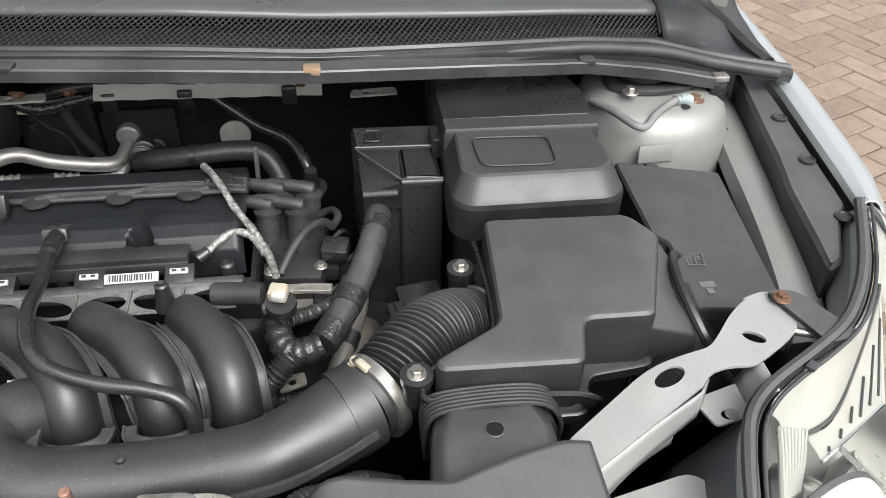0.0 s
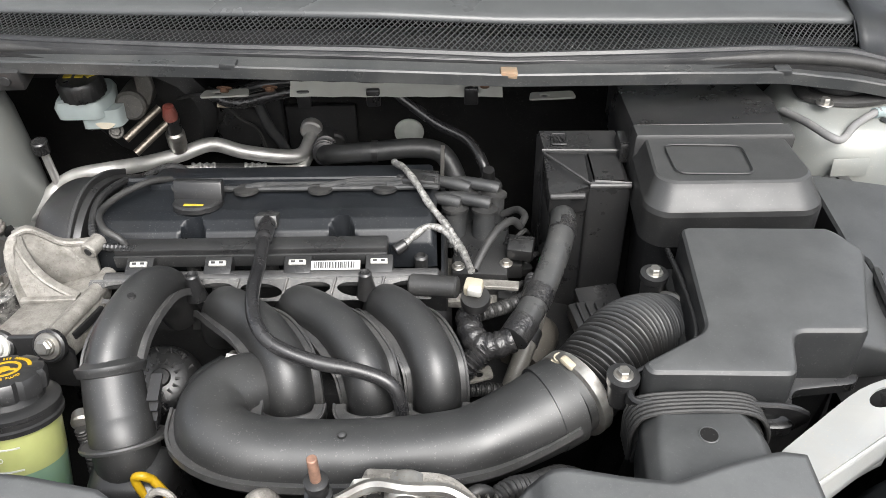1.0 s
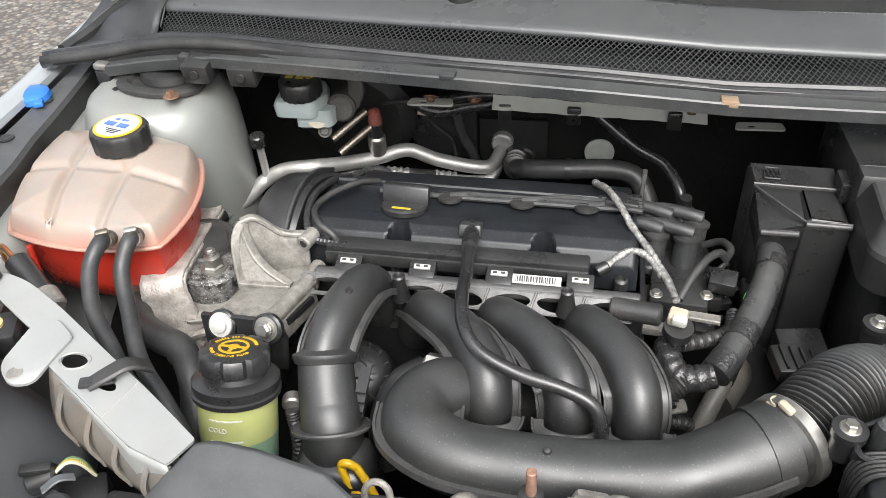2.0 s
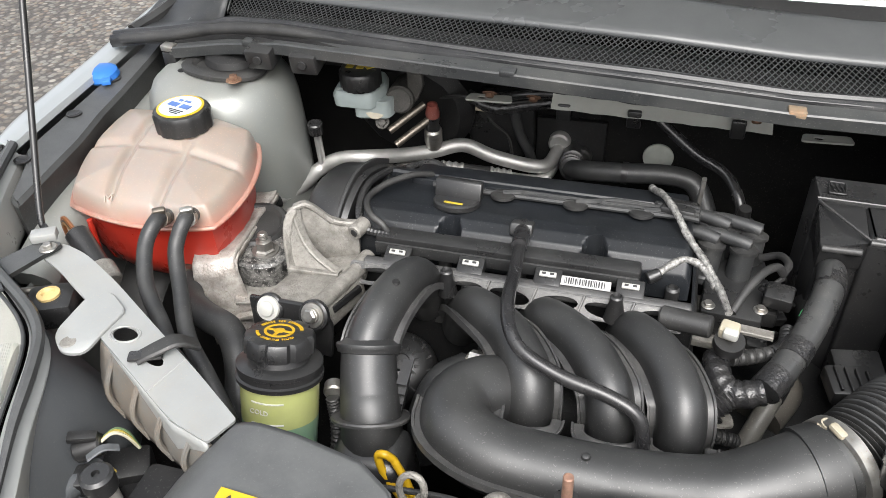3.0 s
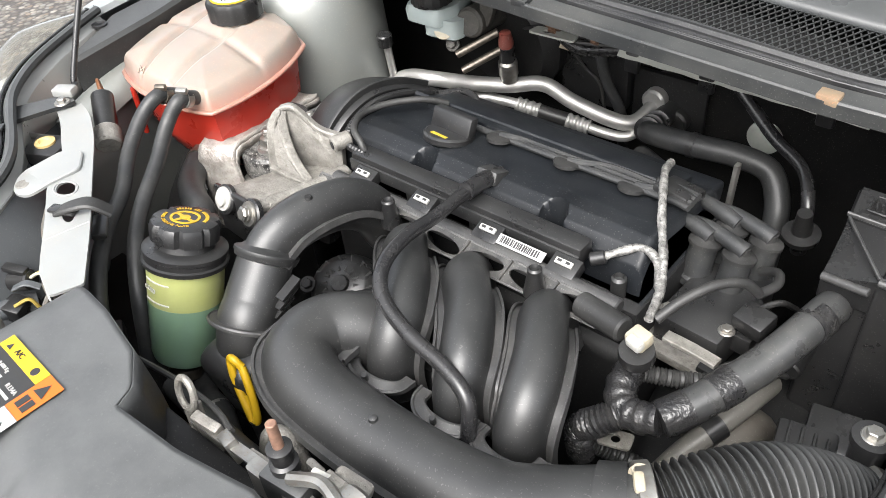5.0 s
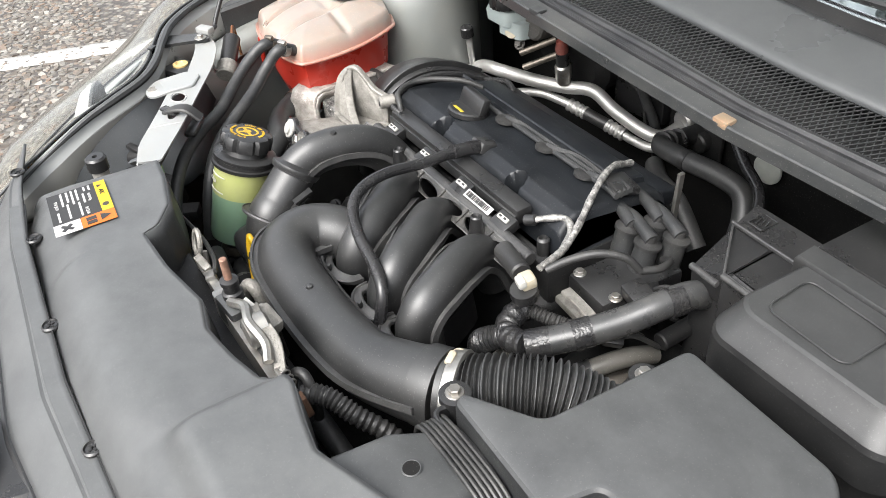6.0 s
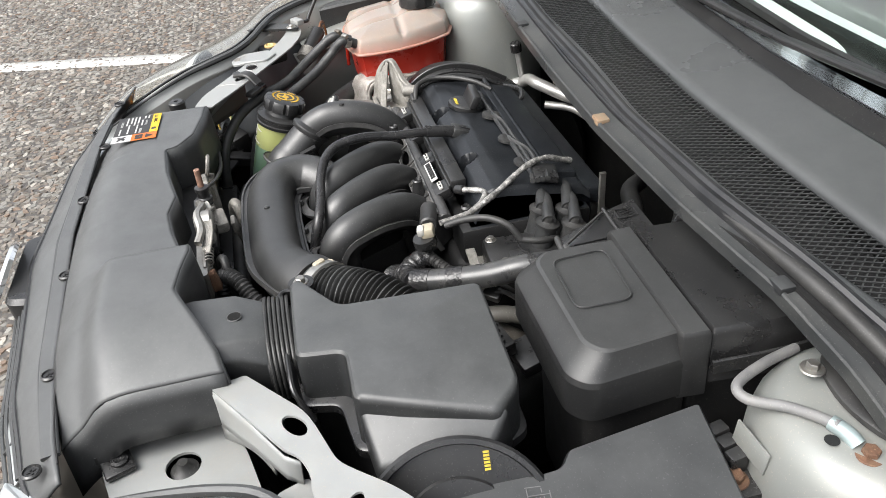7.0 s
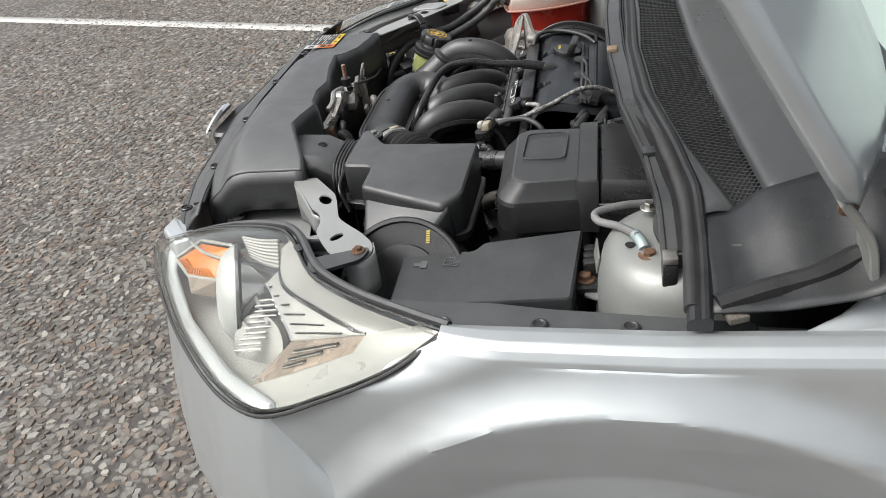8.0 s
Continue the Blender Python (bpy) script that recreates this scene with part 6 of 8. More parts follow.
# crest lines of the runners: how far along x each one lies at the same stations
STATION = ((0.350, 0.655), (0.330, 0.698), (0.298, 0.728), (0.255, 0.742), (0.212, 0.737), (0.194, 0.720), (0.190, 0.700), (0.192, 0.670))
for xs in ((-0.196, -0.182, -0.158, -0.114, -0.083, -0.076, -0.076, -0.076), (-0.105, -0.092, -0.070, -0.028, 0.002, 0.010, 0.012, 0.012), (0.010, 0.016, 0.030, 0.058, 0.078, 0.083, 0.083, 0.083)):
    pts = [(x, y, z) for x, (y, z) in zip(xs, STATION)]
    body = runner(pts, 0.0260, 0.0305, 0.0350)
    fx = xs[-1]
    foot = [(fx + 0.0335 * math.cos(a), 0.176 - 0.028 * max(0.0, math.sin(a)) ** 0.7, 0.708 + 0.004 * math.sin(a)) for a in [math.pi * k / 14 for k in range(15)]]
    part("runner_foot", sweep([(-0.007, -0.003), (0.007, -0.003), (0.007, 0.0005), (0.005, 0.0015), (-0.004, 0.0015), (-0.005, 0.0035), (-0.007, 0.0035)], foot, ref=(0, -0.45, 1), n=2), seam_black, body, "rounded foot flange", angle=25)
    part("foot_nib", rod((fx, 0.147, 0.712), (fx, 0.146, 0.722), 0.0032), satin, body)
web_a = moulded(rounded([(-0.13, 0.20), (0.10, 0.20), (0.05, 0.30), (-0.17, 0.30)], 0.02, 3), [(0.64, 0), (0.69, 0.006)])
part("lower_web", web_a, deep, manifold)
first = [(-0.240, 0.350, 0.690), (-0.242, 0.330, 0.732), (-0.246, 0.298, 0.760), (-0.250, 0.258, 0.772), (-0.254, 0.224, 0.772), (-0.257, 0.203, 0.764), (-0.258, 0.189, 0.754)]
runner(first, 0.0255, 0.0310, 0.0340)
part("first_bolt", lathe([(0.005, 0), (0.004, 0.003)], (-0.243, 0.248, 0.8030), segs=10), deep, manifold)
# flanged pot under the first runner
part("pot_flange", lathe([(0.028, -0.006), (0.0340, -0.004), (0.0352, 0.000), (0.0362, 0.002), (0.0362, 0.0050), (0.0350, 0.0062), (0.0305, 0.007), (0.026, 0.011)], (-0.2575, 0.186, 0.757), (-0.12, 0.62, 0.74), 32), satin, manifold)
part("pot", tube([(-0.258, 0.187, 0.756), (-0.252, 0.166, 0.738), (-0.245, 0.146, 0.722), (-0.239, 0.129, 0.707), (-0.234, 0.113, 0.66)], lambda t: 0.0305 + 0.004 * t, 24, 6), satin, manifold, "upright throttle neck")
part("pot_ring", lathe([(0.036, 0), (0.0430, 0.001), (0.0440, 0.004), (0.0430, 0.006), (0.0415, 0.0045), (0.034, 0.005)], (-0.239, 0.129, 0.707), (-0.12, 0.55, 0.82), 32), seam_black, manifold)
part("pot_base", block((-0.232, 0.118, 0.625), (0.085, 0.07, 0.15), (12, 0, 0), 0.02, 3), black, manifold)
for k in range(5):
    part("rib", block((-0.216 + 0.001 * k, 0.150 + 0.006 * k, 0.706 + 0.009 * k), (0.012, 0.03, 0.003), (20, 0, 0), 0), black, manifold)
# plenum pipe: curls out from under the runners and runs across the front
plenum = [(-0.082, 0.196, 0.650), (-0.098, 0.205, 0.695), (-0.122, 0.193, 0.720), (-0.146, 0.160, 0.728), (-0.139, 0.122, 0.730), (-0.104, 0.101, 0.727), (-0.05, 0.096, 0.724), (0.01, 0.096, 0.723), (0.07, 0.098, 0.726), (0.12, 0.104, 0.731), (0.165, 0.122, 0.737), (0.205, 0.142, 0.744)]
pp = part("plenum_pipe", tube(plenum, lambda t: 0.038 - 0.003 * math.exp(-((t - 0.0) / 0.2) ** 2) + 0.006 * max(0, t - 0.8) / 0.2, 28, 7), satin, manifold, "long curved plenum pipe")
for q in (-1, 1):
    part("pipe_seam", sweep([(q * 0.034, -0.004), (q * 0.0475, -0.004), (q * 0.0475, 0.0040), (q * 0.0445, 0.0040), (q * 0.0440, 0.001), (q * 0.034, 0.001)], plenum[3:], ref=(0.0, 0.25, 1), n=7), seam_black, pp, "moulded seam flange", angle=25)
part("pipe_nib", lathe([(0.005, 0), (0.004, 0.003), (0.002, 0.004)], (-0.006, 0.094, 0.7600), segs=12), satin, pp)
part("pipe_end", tube([(0.192, 0.137, 0.742), (0.200, 0.141, 0.743), (0.212, 0.148, 0.744)], 0.0455, 30, 3), satin, pp)
ribbed_rubber = mat("dusty_ribbed_rubber", (0.013, 0.013, 0.013), 0.42, lit_top=0.34, dust=DUST, dust_amount=0.08, dust_scale=20)
bellows = thing("air_intake_bellows", (0.27, 0.21, 0.66), "black corrugated rubber intake hose with steel clamps", "corrugated hose")
path = [(0.212, 0.148, 0.744), (0.232, 0.163, 0.746), (0.262, 0.196, 0.752), (0.288, 0.226, 0.750), (0.315, 0.250, 0.738), (0.338, 0.264, 0.724), (0.360, 0.272, 0.712)]
part("hose", tube(path, lambda t: 0.0400 + (0.0036 * math.sin(t * 2 * math.pi * 40) if 0.14 < t < 0.92 else 0.001), 30, 64), ribbed_rubber, bellows, "corrugated black rubber", angle=70)
for p0, p1 in (((0.219, 0.152, 0.7445), (0.229, 0.160, 0.7455)), ((0.338, 0.264, 0.724), (0.347, 0.268, 0.719))):
    ax = V(p1) - V(p0)
    cl = part("clamp", lathe([(0.0455, 0), (0.0470, 0.001), (0.0470, ax.length), (0.0455, ax.length + 0.001)], p0, ax, 36), steel, bellows, "steel band clamp")
    q = V(p0).lerp(V(p1), 0.5) + Vector((-0.010, 0.0, 0.047))
    part("clamp_screw", block(q - Vector((0, 0, 0.002)), (0.009, 0.018, 0.007), (0, 0, 35), 0.003), cream_plastic if p0[0] < 0.3 else steel, cl)
part("clamp_nut", lathe([(0.009, 0), (0.009, 0.004), (0.0065, 0.005), (0.0065, 0.009)], (0.208, 0.169, 0.776), segs=16), cream_plastic, bellows)

# breather hose over the runners
breather = thing("breather_hose", (-0.05, 0.25, 0.75), "glossy thin black breather hose bending over the manifold", "hose")
gloss = mat("glossy_black_hose", (0.014, 0.014, 0.015), 0.25, dust=DUST, dust_amount=0.05)
part("hose", tube([(-0.134, 0.452, 0.756), (-0.132, 0.425, 0.770), (-0.126, 0.37, 0.780), (-0.121, 0.318, 0.786), (-0.117, 0.265, 0.795), (-0.108, 0.222, 0.793), (-0.088, 0.197, 0.782), (-0.045, 0.183, 0.769), (0.005, 0.176, 0.760), (0.036, 0.168, 0.748), (0.046, 0.158, 0.722), (0.045, 0.150, 0.69)], 0.0078, 14, 7), gloss, breather)
part("sleeve", tube([(-0.135, 0.455, 0.755), (-0.131, 0.415, 0.771), (-0.127, 0.375, 0.780)], 0.0105, 14, 5), gloss, breather)
part("nozzle", block((-0.134, 0.434, 0.765), (0.030, 0.030, 0.018), (-25, 0, 0), 0.004), satin, breather)

# ---- battery side ----
battery = thing("battery_box", (0.44, 0.49, 0.55), "black plastic battery box with a rounded lid", "battery box")
lid_poly = rounded([(0.333, 0.398), (0.352, 0.378), (0.530, 0.378), (0.552, 0.398), (0.543, 0.505), (0.338, 0.505)], [0.02, 0.03, 0.03, 0.02, 0.003, 0.003], 6)


def shrunk(f, g, y0):
    """The lid's outline drawn in about its rear edge."""
    return [Vector((0.442 + (p.x - 0.442) * f, y0 + (p.y - y0) * g)) for p in lid_poly]


lid_rings = [[(p.x, p.y, z) for p in shrunk(f, g, 0.506)] for z, f, g in ((0.752, 0.96, 0.97), (0.756, 1.0, 1.0), (0.800, 1.0, 1.0), (0.8065, 0.985, 0.985), (0.812, 0.955, 0.955), (0.8255, 0.895, 0.85), (0.8325, 0.865, 0.815), (0.8345, 0.835, 0.785))]
part("lid", loft(lid_rings), battery_black, battery, "dark grained lid", angle=14)
# near-black case: the shaded gap below the lid put into its colour
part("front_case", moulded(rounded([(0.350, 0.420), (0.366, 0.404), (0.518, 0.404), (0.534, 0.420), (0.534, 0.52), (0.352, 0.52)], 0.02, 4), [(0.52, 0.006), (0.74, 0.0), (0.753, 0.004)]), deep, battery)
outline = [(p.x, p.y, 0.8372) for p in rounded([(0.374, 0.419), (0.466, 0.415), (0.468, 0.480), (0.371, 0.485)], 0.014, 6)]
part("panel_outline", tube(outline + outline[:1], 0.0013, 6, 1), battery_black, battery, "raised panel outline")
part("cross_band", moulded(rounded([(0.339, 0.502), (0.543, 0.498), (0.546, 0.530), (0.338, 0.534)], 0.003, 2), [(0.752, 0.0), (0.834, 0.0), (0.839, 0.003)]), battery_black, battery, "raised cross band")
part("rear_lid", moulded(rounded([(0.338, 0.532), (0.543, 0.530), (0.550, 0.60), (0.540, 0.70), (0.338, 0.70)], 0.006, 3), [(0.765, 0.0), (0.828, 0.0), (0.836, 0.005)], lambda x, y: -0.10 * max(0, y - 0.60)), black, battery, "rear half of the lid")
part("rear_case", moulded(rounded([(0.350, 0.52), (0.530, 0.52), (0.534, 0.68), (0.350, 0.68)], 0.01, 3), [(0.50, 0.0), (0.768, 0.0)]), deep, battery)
part("side_lip", sweep(rect(0.004, 0.018, 0.001), [(0.552, 0.53, 0.795), (0.560, 0.60, 0.800), (0.556, 0.66, 0.80)], n=4), black, battery)
side = part("side_box", moulded(rounded([(0.280, 0.472), (0.336, 0.470), (0.336, 0.56), (0.280, 0.56)], 0.005, 3), [(0.50, 0.0), (0.775, 0.0), (0.784, 0.003), (0.788, 0.009)]), black, battery, "tall black side box")
part("side_back", moulded(rounded([(0.232, 0.484), (0.292, 0.480), (0.292, 0.60), (0.228, 0.60)], 0.006, 3), [(0.56, 0.0), (0.748, 0.0), (0.756, 0.004)]), black, side)
part("side_shoulder", moulded(rounded([(0.227, 0.546), (0.334, 0.542), (0.334, 0.590), (0.222, 0.592)], 0.004, 3), [(0.60, 0.0), (0.786, 0.0), (0.792, 0.003)], lambda x, y: 0.16 * max(0, y - 0.548)), black, side)
part("side_ramp", chamfer(loft([[(0.228, 0.547, 0.788), (0.284, 0.545, 0.789), (0.282, 0.473, 0.784), (0.231, 0.479, 0.762)], [(0.228, 0.550, 0.740), (0.284, 0.548, 0.740), (0.282, 0.476, 0.740), (0.231, 0.482, 0.730)]]), 0.003, 2), black, side, "slanting face")
part("ridge", sweep(rect(0.0035, 0.005, 0.001), [(0.226, 0.546, 0.793), (0.334, 0.542, 0.793)], n=2), seam_black, side)
part("ridge", sweep(rect(0.003, 0.004, 0.0008), [(0.229, 0.544, 0.790), (0.281, 0.474, 0.787), (0.335, 0.471, 0.788)], smooth=False), seam_black, side)
part("corner_rib", rod((0.281, 0.4715, 0.785), (0.335, 0.4700, 0.785), 0.004), seam_black, side)
part("small_bar", rod((0.232, 0.478, 0.764), (0.277, 0.4715, 0.769), 0.0045), seam_black, side)
slot = [(p.x, p.y, 0.797) for p in rounded([(0.240, 0.556), (0.260, 0.555), (0.262, 0.582), (0.242, 0.583)], 0.002, 2)]
part("slot_frame", tube(slot + slot[:1], 0.0014, 6, 1), black, side)
part("top_slot", block((0.251, 0.569, 0.7952), (0.017, 0.022, 0.002), (0, 0, 0), 0.0006), deep, side)
for k in range(3):
    part("slot_bar", block((0.2455 + 0.0055 * k, 0.569, 0.797), (0.0022, 0.020, 0.0016), (0, 0, 12), 0.0004), black, side)
part("upright", block((0.336, 0.546, 0.797), (0.018, 0.040, 0.030), (0, 0, 0), 0.004), black, side)
part("round_port", lathe([(0.018, 0), (0.020, 0.004), (0.014, 0.005), (0.012, 0.0)], (0.290, 0.452, 0.575), (0, -1, 0.2), 20), deep, side)
part("lower_clip", block((0.300, 0.415, 0.63), (0.06, 0.05, 0.02), (10, 0, 10), 0.004), black, side)

airbox = thing("air_filter_box", (0.43, 0.22, 0.6), "matt black plastic air filter box with a stepped lid", "air filter box")
ab = rounded([(0.360, 0.336), (0.532, 0.330), (0.559, 0.300), (0.506, 0.167), (0.498, 0.164), (0.432, 0.165), (0.420, 0.112), (0.283, 0.116), (0.278, 0.130), (0.348, 0.171)], [0.012, 0.012, 0.008, 0.006, 0.003, 0.012, 0.012, 0.012, 0.01, 0.012], 5)


def ab_slope(x, y):
    return -0.30 * max(0, x - 0.520) - 0.06 * max(0, 0.17 - y)


part("lid", moulded(ab, [(0.748, 0.0), (0.8120, 0.0), (0.8175, 0.0012), (0.8205, 0.0040), (0.8215, 0.0075)], ab_slope), grained, airbox, "matt dark grey lid", angle=28)
front = bmesh.new()
fv = [front.verts.new(p) for p in ((0.490, 0.166, 0.806), (0.553, 0.312, 0.809), (0.574, 0.285, 0.781), (0.560, 0.176, 0.774), (0.485, 0.166, 0.745), (0.545, 0.318, 0.745), (0.582, 0.287, 0.745), (0.569, 0.173, 0.745))]
for q in ((0, 3, 2, 1), (4, 5, 6, 7), (0, 1, 5, 4), (1, 2, 6, 5), (2, 3, 7, 6), (3, 0, 4, 7)):
    front.faces.new([fv[i] for i in q])
part("lid_front", chamfer(front, 0.006, 3), grained, airbox, "sloping front of the lid", angle=35)
lip = rounded([(0.352, 0.342), (0.536, 0.336), (0.556, 0.296), (0.512, 0.158), (0.440, 0.150), (0.428, 0.102), (0.272, 0.106), (0.268, 0.136), (0.340, 0.178)], 0.012, 4)
part("case_flange", moulded(lip, [(0.738, 0.003), (0.741, 0.0), (0.752, 0.0), (0.754, 0.003)]), black, airbox, "flange under the lid")
part("lower_case", moulded(inset(lip, 0.018), [(0.50, 0.02), (0.690, 0.004), (0.740, 0.0)]), deep, airbox, "black lower case")
part("front_lip", sweep(rect(0.006, 0.020, 0.002), [(0.268, 0.128, 0.785), (0.270, 0.106, 0.787), (0.300, 0.104, 0.786), (0.400, 0.104, 0.780), (0.428, 0.106, 0.768), (0.440, 0.118, 0.740)], ref=(0, -0.3, 1), n=5), black, airbox)
part("edge_rib", tube([(0.268, 0.134, 0.792), (0.300, 0.152, 0.795), (0.343, 0.176, 0.797), (0.352, 0.25, 0.795), (0.352, 0.338, 0.785)], 0.003, 8, 6), black, airbox)
def slab_bar(at, x, y, n):
    """A short raised printed bar."""
    bm = block((0, 0, 0), (0.006, 0.0022, 0.0008), (0, 0, 0), 0)
    bm.transform(Matrix(((x.x, y.x, n.x, at.x), (x.y, y.y, n.y, at.y), (x.z, y.z, n.z, at.z), (0, 0, 0, 1))))
    return bm


drum_axis = Vector((0.80, -0.10, 0.59)).normalized()
drum_mid = Vector((0.616, 0.240, 0.713))
drum = part("filter_drum", lathe([(0.094, -0.08), (0.095, -0.002), (0.0995, 0.0), (0.1005, 0.004), (0.098, 0.008), (0.093, 0.008), (0.091, 0.002), (0.060, 0.000), (0.058, 0.004), (0.01, 0.004)], drum_mid, drum_axis, 48), black, airbox, "round black end cap with a raised rim")
dx = Vector((0, 0, 1)).cross(drum_axis).normalized()
dy = drum_axis.cross(dx)
for k in range(6):
    at = drum_mid + drum_axis * 0.0022 + dx * 0.034 + dy * (0.080 - 0.0034 * k)
    part("drum_text", slab_bar(at, dx, dy, drum_axis), yellow_print, drum, "small yellow marking")
for x, y, z in ((0.333, 0.309, 0.774), (0.263, 0.130, 0.800)):
    lug = part("lug", lathe([(0.013, -0.035), (0.014, -0.01), (0.016, -0.008), (0.016, 0.0), (0.010, 0.001)], (x, y, z), segs=20), black, airbox)
    part("lug_screw", hexbolt((x, y, z), (0, 0, 1), 0.0065, 0.006, 0.010), steel, lug)
snorkel = thing("air_intake_snorkel", (0.32, 0.05, 0.7), "grey-black plastic air intake duct with a ribbed collar", "air duct")
duct = [[(0.272 + a, y, z) for a, z in prof] for y, prof in (
    (0.098, ((0.0, 0.735), (0.0, 0.775), (0.018, 0.794), (0.086, 0.794), (0.112, 0.770), (0.112, 0.735))),
    (0.085, ((0.0, 0.735), (0.0, 0.782), (0.016, 0.800), (0.088, 0.800), (0.110, 0.778), (0.110, 0.735))),
    (0.050, ((-0.006, 0.735), (-0.006, 0.796), (0.006, 0.812), (0.092, 0.812), (0.106, 0.794), (0.106, 0.735))),
    (0.000, ((-0.012, 0.735), (-0.012, 0.798), (0.0, 0.812), (0.092, 0.812), (0.106, 0.794), (0.106, 0.735))),
    (-0.06, ((-0.012, 0.735), (-0.012, 0.795), (0.0, 0.806), (0.092, 0.806), (0.106, 0.79), (0.106, 0.735))))]
part("duct", chamfer(loft(duct), 0.004, 2), grained, snorkel)
for k in range(6):
    y = 0.083 + 0.0052 * k
    rib = [(0.266, 0.735), (0.266, 0.778), (0.286, 0.800 - 0.001 * k), (0.366, 0.800 - 0.001 * k), (0.392, 0.772), (0.392, 0.735)]
    ring = [(x, y, z) for x, z in rib]
    part("rib", tube(ring, 0.0024, 8, 5), rubber, snorkel, "rubber rib" if k == 0 else "")
part("collar", loft([[(0.268 + 0.122 * (0.5 - 0.5 * math.cos(math.pi * min(max(a, 0), 1))), y, 0.735 + 0.058 * math.sin(math.pi * a) ** 0.4) for a in [i / 18 for i in range(19)]] for y in (0.078, 0.116)]), rubber, snorkel)
hr = part("hole_rim", lathe([(0.0085, -0.002), (0.0090, 0.0004), (0.0082, 0.0009), (0.0076, 0.0006), (0.0076, -0.002)], (0.321, 0.049, 0.812), segs=24), grained, snorkel, "round moulded hole")
# flat dark disc paints the shade inside the hole; nothing is cut
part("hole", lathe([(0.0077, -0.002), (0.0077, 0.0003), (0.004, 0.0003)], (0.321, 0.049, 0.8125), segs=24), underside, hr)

worn_print = mat("worn_print", (0.11, 0.11, 0.11), 0.5)
fuse = thing("fuse_box", (0.65, 0.36, 0.6), "dark grey plastic fuse box lid with embossed book and puller symbols", "fuse box")
fz = lambda x, y: 0.10 * (y - 0.36) - 0.10 * (x - 0.65)
fpoly = rounded([(0.586, 0.240), (0.706, 0.236), (0.722, 0.490), (0.574, 0.506), (0.580, 0.362), (0.597, 0.348), (0.596, 0.316), (0.584, 0.300)], 0.006, 3)
part("lid", moulded(fpoly, [(0.706, 0.0), (0.7495, 0.0), (0.7535, 0.003)], fz), cover_grey, fuse, "grained dark grey lid")
part("case", moulded(inset(fpoly, -0.003), [(0.53, 0.012), (0.688, 0.0), (0.703, 0.0)], fz), black, fuse)
part("book_sign", join(*[block((0.620 + dx, 0.318 + dy, 0.7533), (w, h, 0.0008), (0, 0, -8), 0) for dx, dy, w, h in ((-0.010, 0, 0.001, 0.022), (0.010, 0, 0.001, 0.022), (0, 0, 0.001, 0.022), (0, 0.011, 0.020, 0.001), (0, -0.011, 0.020, 0.001), (-0.005, 0.004, 0.005, 0.001), (0.005, 0.004, 0.005, 0.001), (0.005, 0.0, 0.005, 0.001))]), worn_print, fuse, "embossed book symbol")
part("puller_sign", join(block((0.620, 0.276, 0.7492), (0.018, 0.010, 0.0008), (0, 0, 0), 0), block((0.620, 0.266, 0.7482), (0.008, 0.010, 0.0008), (0, 0, 0), 0)), worn_print, fuse)
part("bolt_pad", block((0.647, 0.512, 0.732), (0.045, 0.035, 0.012), (0, 0, 0), 0.004), black, fuse)
part("pad_bolt", hexbolt((0.647, 0.508, 0.738), (0, 0, 1), 0.009, 0.008, 0.014), rust, fuse)
for k in range(3):
    part("latch", block((0.598 + 0.018 * k, 0.515, 0.748), (0.016, 0.02, 0.025), (0, 0, 10), 0.003), black, fuse)
part("steel_tab", plate(rounded([(0.655, 0.515), (0.675, 0.505), (0.690, 0.535), (0.68, 0.55)], 0.006, 3), 0.728, 0.731), inner_paint, fuse, "silver steel tab")
part("tower_tag", block((0.640, 0.5245, 0.772), (0.050, 0.0025, 0.026), (-8, 0, 3), 0.001), inner_paint, fuse, "silver tag plate")

earth = thing("earth_cable", (0.6, 0.55, 0.8), "grey earth cable bolted to the strut tower", "cable", move=(0.012, 0.006, -0.003))
cable_grey = mat("pale_grey_cable", (0.13, 0.13, 0.13), 0.55, dust=DUST, dust_amount=0.3, dust_scale=40)
part("cable", tube([(0.556, 0.605, 0.815), (0.572, 0.560, 0.822), (0.590, 0.520, 0.822), (0.607, 0.521, 0.818), (0.630, 0.545, 0.823), (0.652, 0.560, 0.828), (0.672, 0.570, 0.832)], 0.0055, 12, 7), cable_grey, earth)
part("crimp", tube([(0.664, 0.567, 0.830), (0.680, 0.574, 0.828), (0.690, 0.577, 0.824)], 0.0075, 10, 4), mat("green_grey_crimp", (0.28, 0.34, 0.34), 0.5, metal=0.4), earth)
part("cable_bolt", hexbolt((0.700, 0.582, 0.8205), (0, 0, 1), 0.008, 0.006, 0.014), rust, earth)

# sleeved coolant hose, foil-wrapped looms
sleeve = thing("sleeved_loom", (0.2, 0.36, 0.62), "black sleeved wiring loom bound with shiny tape", "wiring loom")
grey_sleeve = mat("grey_convoluted_sleeve", (0.028, 0.0285, 0.029), 0.30, lit_top=0.12, dust=DUST, dust_amount=0.16, dust_scale=30)
sp = [(0.251, 0.492, 0.722), (0.249, 0.464, 0.736), (0.241, 0.425, 0.735), (0.226, 0.384, 0.722), (0.206, 0.340, 0.711), (0.185, 0.302, 0.702), (0.172, 0.283, 0.697)]
part("sleeve", tube(sp, 0.0175, 18, 7), grey_sleeve, sleeve, "smooth black sleeve")
